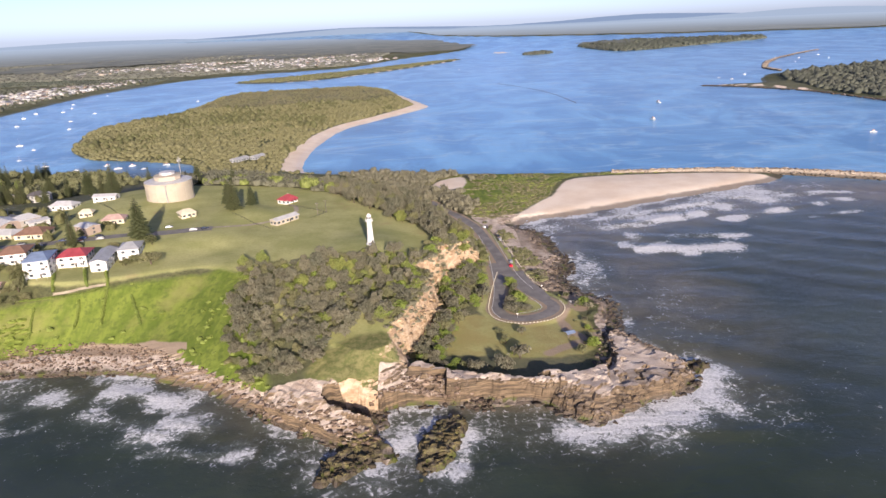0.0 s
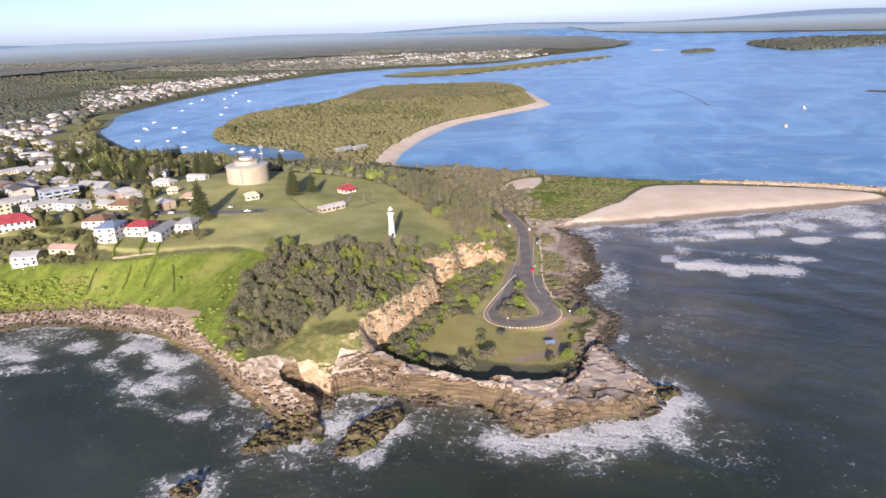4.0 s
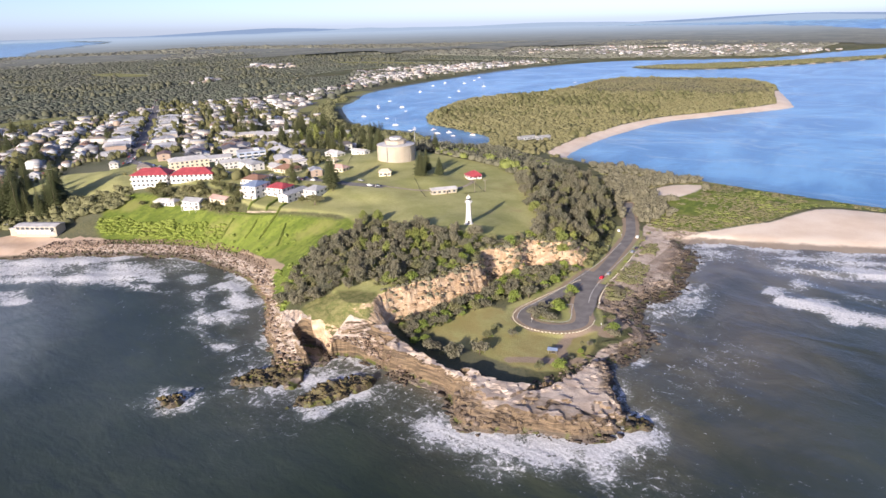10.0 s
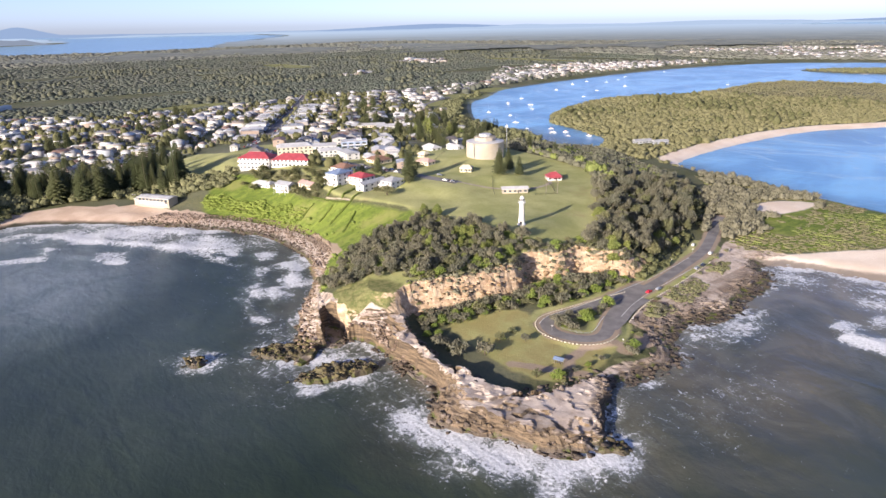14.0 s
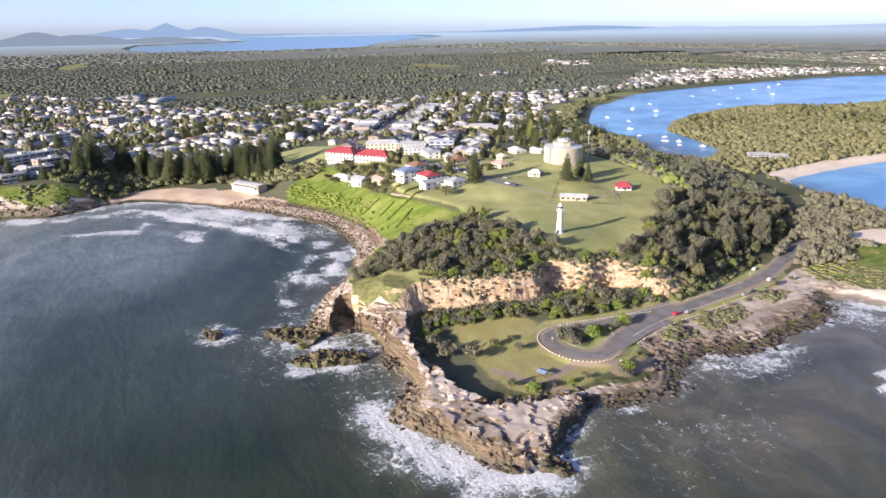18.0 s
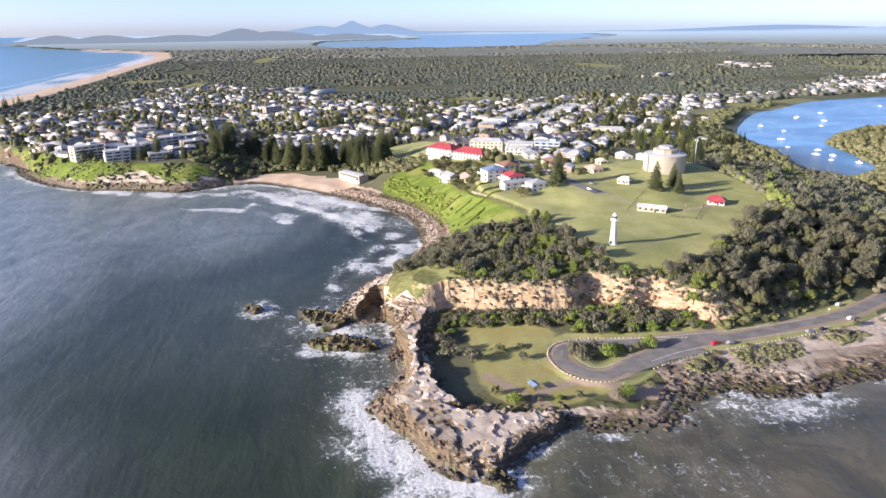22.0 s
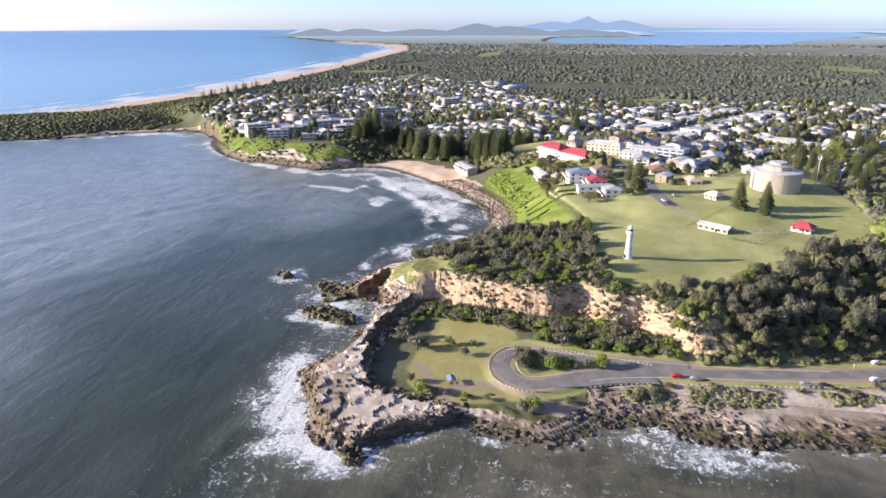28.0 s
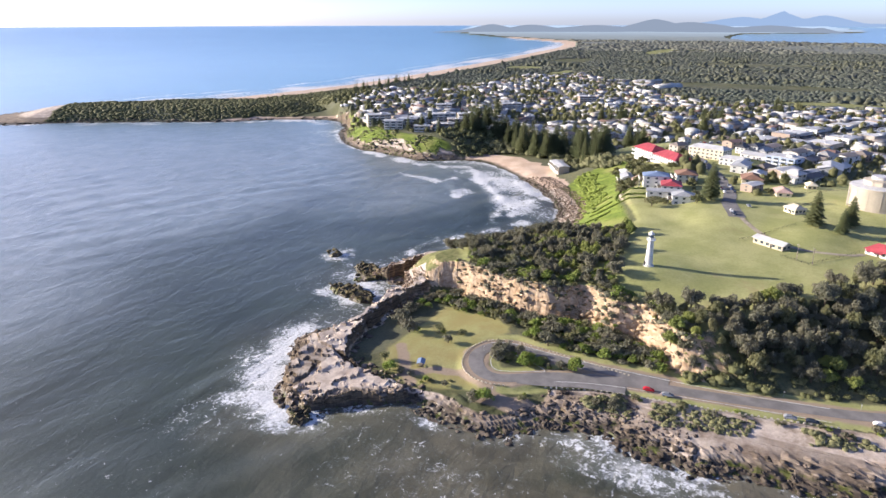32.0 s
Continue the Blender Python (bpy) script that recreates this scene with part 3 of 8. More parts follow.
    furred = n.mix(n.band(n.noise(2.2, 5, 0.7), 0.4, 0.62), (0.045, 0.035, 0.022), n.mix(n.noise(0.8, 3), (0.10, 0.105, 0.03), (0.20, 0.17, 0.055)))
    c = n.mix(n.calc("MULTIPLY", n.attr("moss"), 0.88), c, furred)
    # bare earth tracks and worn edges
    c = n.mix(n.band(n.calc("ADD", n.attr("earth"), n.calc("MULTIPLY", jit, 0.6)), -0.8, 0.8), c, n.mix(fine, (0.27, 0.205, 0.15), (0.42, 0.335, 0.25)))
    # beaches
    sand = n.mix(n.band(n.noise(24, 4), 0.3, 0.7), (0.74, 0.61, 0.48), (0.86, 0.755, 0.63))
    sand = n.mix(n.calc("MULTIPLY", fine, 0.25), sand, (0.54, 0.42, 0.32))
    sand = n.mix(n.band(n.calc("ADD", n.axis(0), n.calc("MULTIPLY", n.axis(1), 0.2)), -120, -160), sand, n.mix(n.band(n.noise(16, 4), 0.3, 0.7), (0.50, 0.37, 0.275), (0.66, 0.52, 0.40)))
    c = n.mix(n.band(n.calc("ADD", n.attr("sand"), n.calc("MULTIPLY", jit, 0.8)), -1.5, 1.5), c, sand)
    # wet below the reach of the waves, weed at the waterline
    edge = n.calc("ADD", z, n.calc("MULTIPLY", n.calc("SUBTRACT", mid, 0.5), 1.3))
    soaked = n.band(edge, 1.9, 0.9)
    c = n.mix(n.calc("MULTIPLY", soaked, n.attr("wet")), c, n.mix(0.68, c, (0.055, 0.045, 0.035)))
    weed = n.calc("MULTIPLY", n.band(n.noise(4, 4), 0.5, 0.62), n.calc("MULTIPLY", n.band(edge, 2.2, 1.0), n.attr("rocky")))
    c = n.mix(weed, c, (0.075, 0.085, 0.02))
    n.bump(n.calc("ADD", n.calc("MULTIPLY", n.noise(0.9, 5, 0.65), 0.7), beds), 0.7, 0.35)
    return n.done(c, n.band(soaked, 0, 1, 0.93, 0.5))


def make_sea():
    n = Nodes("sea_water", 0.16)
    n.bsdf.inputs["IOR"].default_value = 1.33
    n.bsdf.inputs["Specular IOR Level"].default_value = 0.25
    n.bsdf.inputs["Coat Weight"].default_value = 1.0
    n.bsdf.inputs["Coat Roughness"].default_value = 0.58
    n.bsdf.inputs["Coat IOR"].default_value = 1.38
    river, murk = n.attr("river"), n.attr("murk")
    swirl = n.noise(34, 5, 0.62, None, 1.6)
    body = n.mix(n.band(n.noise(60, 4), 0.3, 0.7), (0.012, 0.023, 0.010), (0.030, 0.045, 0.024))
    body = n.mix(murk, body, n.mix(n.band(swirl, 0.35, 0.65), (0.110, 0.094, 0.060), (0.205, 0.176, 0.118)))
    # paler southern water, with reflected sky put into its body colour
    body = n.mix(n.attr("south"), body, n.mix(n.band(swirl, 0.3, 0.7), (0.135, 0.175, 0.185), (0.235, 0.275, 0.285)))
    body = n.mix(n.attr("deep"), body, n.mix(n.noise(300, 3), (0.085, 0.28, 0.42), (0.12, 0.34, 0.48)))
    drift = n.noise(150, 6, 0.62, n.stretch(n.place, (1.0, 0.6, 1.0), 0.4), 1.8)
    blue = n.mix(n.band(drift, 0.36, 0.66), (0.052, 0.235, 0.49), (0.17, 0.435, 0.72))
    blue = n.mix(n.calc("MULTIPLY", n.band(n.calc("ABSOLUTE", n.calc("SUBTRACT", n.noise(95, 5, 0.6, n.stretch(n.place, (0.5, 1.4, 1.0), 0.25), 1.2), 0.56)), 0.03, 0.0), 0.45), blue, (0.40, 0.55, 0.68))
    body = n.mix(river, body, blue)
    # far lake paled: the haze before it is put into the body colour
    body = n.mix(n.attr("lake"), body, (0.24, 0.44, 0.62))
    # foam: torn sheets where the waves break, a net of threads drifting off them
    f = n.attr("foam")
    lace = n.noise(4.2, 6, 0.72, None, 1.2)
    fine = n.noise(1.2, 4, 0.7, None, 0.5)
    shift = n.tree.nodes.new("ShaderNodeTexNoise")
    n.put(shift.inputs["Scale"], 0.16)
    n.put(shift.inputs["Detail"], 3.0)
    n.put(shift.inputs["Vector"], n.place)
    sway = n.tree.nodes.new("ShaderNodeVectorMath")
    sway.operation = "MULTIPLY_ADD"
    n.put(sway.inputs[0], shift.outputs["Color"])
    sway.inputs[1].default_value = (9.0, 9.0, 0.0)
    n.put(sway.inputs[2], n.place)
    net = n.cells(5.2, n.stretch(sway.outputs[0], (0.62, 1.0, 0.0), 0.4), "DISTANCE_TO_EDGE")
    torn = n.calc("ADD", n.calc("MULTIPLY", n.calc("SUBTRACT", lace, 0.5), 1.9), n.calc("MULTIPLY", n.calc("SUBTRACT", fine, 0.5), 0.9))
    solid = n.band(n.calc("ADD", f, torn), 0.54, 0.80)
    veins = n.calc("MULTIPLY", n.band(net, n.band(f, 0.2, 0.8, 0.03, 0.28), 0.0), n.calc("MULTIPLY", n.band(n.calc("ADD", f, n.calc("MULTIPLY", torn, 0.6)), 0.34, 0.6), n.band(n.noise(13, 3), 0.42, 0.6)))
    white = n.calc("MAXIMUM", solid, n.calc("MULTIPLY", veins, 0.72))
    milky = n.calc("MULTIPLY", n.band(n.calc("ADD", f, n.calc("MULTIPLY", torn, 0.3)), 0.25, 0.75), 0.38)
    body = n.mix(milky, body, (0.30, 0.35, 0.34))
    c = n.mix(white, body, n.mix(n.band(fine, 0.35, 0.65), (0.52, 0.545, 0.56), (0.78, 0.79, 0.80)))
    swell = n.noise(22, 3, 0.55, n.stretch(n.place, (0.42, 1.0, 1.0), 0.5), 0.5)
    chop = n.noise(5.5, 5, 0.66, n.stretch(n.place, (0.55, 1.0, 1.0), 0.35), 0.4)
    n.bump(n.calc("ADD", n.calc("MULTIPLY", swell, 2.2), n.calc("ADD", n.calc("MULTIPLY", chop, 0.95), n.calc("MULTIPLY", n.noise(1.4, 4, 0.6), 0.28))), 0.55, 1.0)
    n.put(n.bsdf.inputs["Roughness"], n.band(white, 0, 1, 0.15, 0.85))
    return n.done(c)


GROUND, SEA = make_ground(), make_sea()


def lines_of(spans, far_lo, far_hi, grow=1.055):
    """Grid lines: spans of (from, to, spacing), then ever wider out to the ends."""
    out = []
    for a, b, s in spans:
        out += list(np.linspace(a, b, max(2, int(round((b - a) / s)) + 1))[:-1])
    out.append(spans[-1][1])
    s = spans[0][2]
    lo = [out[0]]
    while lo[-1] > far_lo:
        s *= grow
        lo.append(lo[-1] - s)
    s = spans[-1][2]
    hi = [out[-1]]
    while hi[-1] < far_hi:
        s *= grow
        hi.append(hi[-1] + s)
    return np.array(lo[:0:-1] + out + hi[1:])


def sheet(name, xs, ys, height, extra, material):
    """One ground or water sheet over those grid lines."""
    gx, gy = np.meshgrid(xs, ys)
    h, more = height(gx, gy)
    fx, fy, fz = far_in(gx, gy, h)
    nx, ny = len(xs), len(ys)
    i = np.arange(nx * ny).reshape(ny, nx)
    quads = np.stack([i[:-1, :-1], i[:-1, 1:], i[1:, 1:], i[1:, :-1]], -1).reshape(-1, 4)
    me = bpy.data.meshes.new(name)
    me.vertices.add(nx * ny)
    me.vertices.foreach_set("co", np.stack([fx, fy, fz], -1).astype(np.float32).ravel())
    me.loops.add(quads.size)
    me.loops.foreach_set("vertex_index", quads.astype(np.int32).ravel())
    me.polygons.add(len(quads))
    me.polygons.foreach_set("loop_start", np.arange(0, quads.size, 4, dtype=np.int32))
    me.update(calc_edges=True)
    got = extra(gx, gy, h, more)
    crag = np.zeros(len(quads), bool)
    if "rocky" in got:
        gyy, gxx = np.gradient(h, ys, xs)
        hard = (got["rocky"] > 0.5) | ((np.hypot(gxx, gyy) > 0.8) & (got["bare"] > 0.5))
        crag = hard.ravel()[quads].max(1)
    me.polygons.foreach_set("use_smooth", ~crag)
    for key, val in got.items():
        me.attributes.new(key, "FLOAT", "POINT").data.foreach_set("value", np.asarray(val, np.float32).ravel())
    me.materials.append(material)
    return new(name, me)


TOWN_EDGE = rounded([(-520, 330), (-470, 290), (-420, 250), (-400, 180), (-430, 120), (-400, 60), (-385, 0), (-440, -80), (-520, -150), (-640, -260), (-800, -250), (-1000, -210), (-1400, -180),
                     (-1500, -60), (-1300, 60), (-1120, 150), (-960, 260), (-930, 500), (-1020, 700), (-940, 860), (-980, 1150), (-1300, 1500), (-1250, 2100), (-950, 2150), (-960, 1650), (-925, 1300),
                     (-890, 1060), (-790, 950), (-700, 830), (-560, 690), (-440, 640), (-330, 560), (-330, 470), (-430, 400)], 1)
FIELDS = [((-2040, 1150), 170, 60), ((-1010, 480), 35, 90), ((-715, 815), 32, 80), ((-775, 925), 34, 70), ((-835, 1050), 30, 70), ((-1520, -140), 120, 26), ((-2600, 2300), 250, 80), ((-1700, -300), 60, 60), ((-1560, 1900), 260, 60), ((-3000, -80), 300, 50)]


def ground_extra(x, y, h, more):
    d = more["coast"]
    field = np.full(x.shape, -60.0)
    for (cx, cy), a, b in FIELDS:
        field = np.maximum(field, (1 - np.hypot((x - cx) / a, (y - cy) / b)) * min(a, b))
    lawn = np.maximum(np.maximum(inside(LAWN, x, y, 40.0), inside(KNOLL, x, y, 40.0)), inside(LOW_GRASS, x, y, 40.0))
    rd = off_line(ROAD_LINE, x, y, 30.0)[0]
    lawn = np.where((x > -430) & (y < 490), np.maximum(lawn, np.minimum(more["top"] + 2, 12)), lawn)
    verge = np.where((more["rocky"] < 0.5) & (y < 450), 9.5 - rd, -9)
    lawn = np.maximum(lawn, np.where((x > -135) & (y < 470) & (y > 200) & (more["foot"] < 0) & (x > 0), np.minimum(verge, 3), -9))
    paths = np.full(x.shape, 50.0)
    for line in ([(60, 262), (52, 272), (50, 284), (56, 298)], [(64, 300), (58, 312), (62, 322), (52, 322)], [(64, 268), (58, 262), (48, 256), (40, 250)]):
        paths = np.minimum(paths, off_line(line, x, y, 50.0)[0])
    earth = 5.0 - np.hypot(x - 62, (y - 304) / 2.0) + 2 * vnoise(x, y, 5, 41)
    earth = np.maximum(np.maximum(earth, 2.4 - paths), np.minimum(5.5 - rd, 6))
    core = (x > -140) & (x < 130) & (y > 170) & (y < 470)
    bare = np.where(core & (x > -34), 1.0, np.where(core & (y < 232), 1.0, 0.0))
    sandy = np.where((h > 5) & (d < 100) & (y < 260), -20.0, sand_depth(x, y))
    bank = np.maximum(inside(GREEN_BANK, x, y, 40.0), np.where(y > 440, inside(rounded(DUNES, 2), x, y, 40.0) - 1, np.where(y < 120, inside(SOUTH_SLOPE, x, y, 40.0), -9.0)))
    lawn = np.maximum(lawn, inside(PARK, x, y, 40.0))
    boulders = (x > -290) & (x < -55) & (y < 285) & (y > 200)
    earth = np.maximum(earth, np.where(boulders & (x > -175) & (x < -118), np.minimum(np.minimum(19 - d, d - 11), 4), -9))
    wet = np.where(y < 600, np.where((x < 110) | (np.abs(d) < 12), 1.0, 0.3), 0.1)
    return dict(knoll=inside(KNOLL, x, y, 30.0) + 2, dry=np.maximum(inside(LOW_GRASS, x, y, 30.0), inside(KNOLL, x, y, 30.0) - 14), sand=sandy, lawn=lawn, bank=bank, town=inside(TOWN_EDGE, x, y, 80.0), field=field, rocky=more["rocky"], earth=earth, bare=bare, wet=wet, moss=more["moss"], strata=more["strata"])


GX = lines_of([(-1500, -760, 24), (-760, -340, 11), (-340, -80, 4.5), (-80, -46, 0.95), (-46, 102, 0.78), (102, 300, 8), (300, 720, 20)], -34000, 30000, 1.08)
GY = lines_of([(-800, -200, 15), (-200, 175, 8), (175, 192, 0.95), (192, 276, 0.72), (276, 395, 1.2), (395, 470, 2.2), (470, 760, 7), (760, 1700, 17)], -24000, 38000, 1.08)
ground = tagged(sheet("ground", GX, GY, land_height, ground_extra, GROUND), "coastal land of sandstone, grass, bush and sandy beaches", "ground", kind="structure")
print("ground", len(GX) * len(GY))

# ---- the sea: swell, breakers and foam where they break ----
BREAKERS = [([(-345, 150), (-300, 180), (-262, 205), (-225, 225)], 9, 0.75), ([(-330, 120), (-285, 150), (-240, 185), (-200, 215), (-165, 232)], 7, 0.8),
            ([(-300, 110), (-250, 140), (-205, 165)], 6, 0.72), ([(-148, 238), (-128, 234), (-108, 226)], 7, 0.75), ([(-114, 216), (-98, 210), (-80, 202)], 7, 0.8),
            ([(-112, 196), (-94, 192), (-76, 192)], 5, 0.62), ([(-190, 205), (-165, 215)], 6, 0.6),
            ([(100, 430), (135, 445), (175, 460), (215, 478)], 9, 0.9), ([(104, 394), (135, 388), (168, 383)], 13, 0.92), ([(112, 416), (150, 411), (190, 406)], 8, 0.5), ([(150, 470), (210, 495), (262, 515)], 7, 0.62),
            ([(85, 440), (125, 462), (180, 485), (240, 508)], 5, 0.6), ([(190, 440), (240, 462), (300, 485)], 7, 0.8), ([(215, 488), (280, 505), (330, 500)], 6, 0.55), ([(250, 440), (310, 455)], 5, 0.6),
            ([(-470, -130), (-430, -95), (-385, -50), (-340, 10), (-322, 60)], 11, 0.78), ([(-500, -170), (-520, -230), (-480, -290)], 10, 0.7),
            ([(76, 318), (72, 340), (78, 362), (77, 385), (74, 410)], 4, 0.55), ([(-322, 55), (-318, 100), (-300, 140)], 10, 0.8), ([(-280, 60), (-262, 110), (-235, 160)], 6, 0.6), ([(-150, 222), (-120, 206), (-92, 204)], 6, 0.5), ([(-350, 85), (-320, 125), (-290, 160)], 7, 0.7)]
SPLASHES = [((44, 198), 11, 1.0), ((54, 199), 11, 1.0), ((66, 204), 11, 1.08), ((80, 210), 12, 1.12), ((94, 220), 12, 1.05), ((102, 234), 10, 1.0), ((98, 212), 9, 0.9), ((84, 256), 6, 0.8), ((82, 284), 5, 0.7), ((-18, 192), 8, 0.75),
            ((-4, 208), 9, 0.6), ((10, 208), 8, 0.5), ((-34, 178), 8, 0.55), ((-50, 146), 8, 0.6), ((-62, 154), 5, 0.5), ((4, 196), 7, 0.7), ((30, 208), 7, 0.5), ((104, 252), 5, 0.5), ((-24, 203), 8, 0.6), ((-26, 176), 9, 0.6), ((-62, 190), 9, 0.6), ((-2, 176), 7, 0.5), ((70, 196), 14, 0.6), ((-140, 232), 10, 0.6), ((-100, 214), 8, 0.6)]


def sea_height(x, y):
    swell = 1.6 * (np.sin((0.55 * x + y) / 4.2 + 4.2 * vnoise(x, y, 55, 3)) * np.maximum(0.15 + vnoise(x, y, 48, 4), 0) + 0.6 * np.sin((0.2 * x + y) / 2.6 + 5 * vnoise(x, y, 40, 6)) * np.maximum(vnoise(x, y, 33, 7), 0))
    swell = swell + 2.6 * np.sin((0.42 * x + 0.9 * y) / 4.6 + 3.0 * vnoise(x, y, 120, 8)) * np.maximum(0.3 + vnoise(x, y, 90, 9), 0)
    h = np.where((y < 540) & (x > -500), 0.10 * swell * step(700, 300, np.hypot(x - 100, y - 200)), 0.0)
    for pts, w, a in BREAKERS:
        d, k = off_line(pts, x, y, 30.0)
        h = h + 0.9 * a * np.exp(-(d / (0.45 * w)) ** 2) * np.sin(np.pi * np.clip(k, 0.02, 0.98))
    return h, {}


def sea_extra(x, y, h, more):
    coast = inside(COAST, x, y, 300.0)
    for isle in (BAR_ISLE, LONG_ISLE, NORTH_SHORE):
        coast = np.maximum(coast, inside(isle, x, y, 300.0))
    ocean = y < 575 - 0.12 * (x - 100)
    river = np.where((x < -420) & (y > 300), 1.0, step(560, 640, y + 0.25 * (x - 100)))
    river = np.where((x > 300) & (y > 700), 1.0, river)
    river = np.where((x < -2500) & (y > -200), 1.0, river)
    foam = np.zeros(x.shape)
    open_side = ocean & (x < 420) & (x > -900)
    foam = np.where(open_side, 0.95 * np.exp(-np.maximum(-coast - 2.0, 0) / (8.5 + 6 * vnoise(x, y, 34, 90))) * (0.62 + 0.04 * (x > 62) * (y > 240) + 0.6 * vnoise(x, y, 15, 91)), 0.0)
    for (cx, cy), ra, rb, _, _ in ISLETS:
        d = np.hypot(x - cx, y - cy) - 0.75 * max(ra, rb) + 2.5 * vnoise(x, y, 7, 89)
        foam = np.maximum(foam, 0.92 * np.exp(-np.maximum(d, 0) / 9.5) * (0.64 + 0.65 * vnoise(x, y, 11, 88)))
    for pts, w, a in BREAKERS:
        d, k = off_line(pts, x + 3 * vnoise(x, y, 14, 92), y + 3 * vnoise(x, y, 14, 93), 60.0)
        foam = np.maximum(foam, 1.32 * a * np.exp(-(d / (1.25 * w)) ** 2) * step(0, 0.08, k + 0.02) * (0.74 + 0.7 * vnoise(x, y, 12, 94)))
    for (cx, cy), r, a in SPLASHES:
        d = np.hypot(x - cx, y - cy) + 2.5 * vnoise(x, y, 6, 95)
        foam = np.maximum(foam, 0.93 * a * np.exp(-(d / (1.25 * r)) ** 2))
    surf_zone = np.maximum(step(45, 0, off_line([(-350, 120), (-280, 175), (-200, 220)], x, y, 60.0)[0]), step(60, 5, off_line([(80, 440), (180, 480), (280, 520)], x, y, 80.0)[0]))
    foam = np.maximum(foam, 0.74 * surf_zone * (0.75 + 0.55 * vnoise(x, y, 22, 96)))
    foam = np.maximum(foam, np.where((x > 85) & (y > 225), 0.38, 0.52) * step(95, 8, -coast) * open_side * (0.6 + 0.7 * vnoise(x, y, 40, 97)))
    far_beach = step(100, 70, off_line(OCEAN_SAND, x, y, 90.0)[0])
    shore_gap = off_line(OCEAN_SAND, x, y, 190.0)[0]
    foam = np.maximum(foam, far_beach * (0.72 + 0.4 * vnoise(x, y, 70, 98)))
    foam = np.maximum(foam, 0.75 * np.exp(-((shore_gap - 120 - 14 * vnoise(x, y, 160, 87)) / 14) ** 2) * (0.8 + 0.5 * vnoise(x, y, 90, 85)))
    murk = np.where(ocean, np.maximum(step(45, 4, -coast) * np.where((y < 212) & (x > -70), 0.25, np.where((x < 0) & (y > 120), 0.42, 0.75)), step(0, 140, x - 40) * step(150, 430, y) * 0.25), 0) * (0.8 + 0.3 * vnoise(x, y, 45, 99))
    murk = np.maximum(murk, step(200, 330, y) * step(70, 110, x) * ocean * 0.7 * step(95, 35, -coast))
    murk = np.maximum(murk, 0.9 * step(75, 10, off_line([(80, 440), (180, 480), (280, 520), (420, 470)], x, y, 90.0)[0]) * ocean)
    deep = np.clip(step(500, 1500, np.hypot(x - 250, y - 200)) * ocean, 0, 1)
    # where the sea's colour is paled to stand in for reflected sky
    south = step(95, 260, np.hypot(x - 40, y - 235) + 30 * vnoise(x, y, 70, 90)) * ocean * step(110 + 90 * step(-20, 100, x), -10 + 60 * step(-20, 100, x), y)
    south = np.maximum(south, 0.15 * step(95, 180, x + 20 * vnoise(x, y, 50, 86)) * step(330, 230, y) * ocean)
    lake = step(-3200, -4200, x) * (y > -200)
    south = np.maximum(south, 0.85 * step(-80, -200, x + 30 * vnoise(x, y, 60, 84)) * step(215, 120, y + 0.3 * (x + 200)) * ocean)
    south = np.maximum(south, 0.09 * step(60, -20, x) * step(195, 150, y) * ocean * (1 + 0.7 * vnoise(x, y, 45, 83)))
    return dict(foam=foam, river=river, lake=lake, murk=np.clip(murk, 0, 1), deep=deep, south=south)


WX = lines_of([(-640, -400, 10), (-400, -150, 4.6), (-150, 130, 2.5), (130, 340, 4.4), (340, 720, 18)], -34000, 30000, 1.08)
WY = lines_of([(-800, -300, 16), (-300, 60, 5), (60, 140, 3.8), (140, 420, 2.6), (420, 540, 3.4), (540, 760, 8), (760, 1700, 20)], -34000, 38000, 1.08)
sea = tagged(sheet("water", WX, WY, sea_height, sea_extra, SEA), "grey-green sea with white surf and a blue river mouth", "water", kind="structure")
print("sea", len(WX) * len(WY))


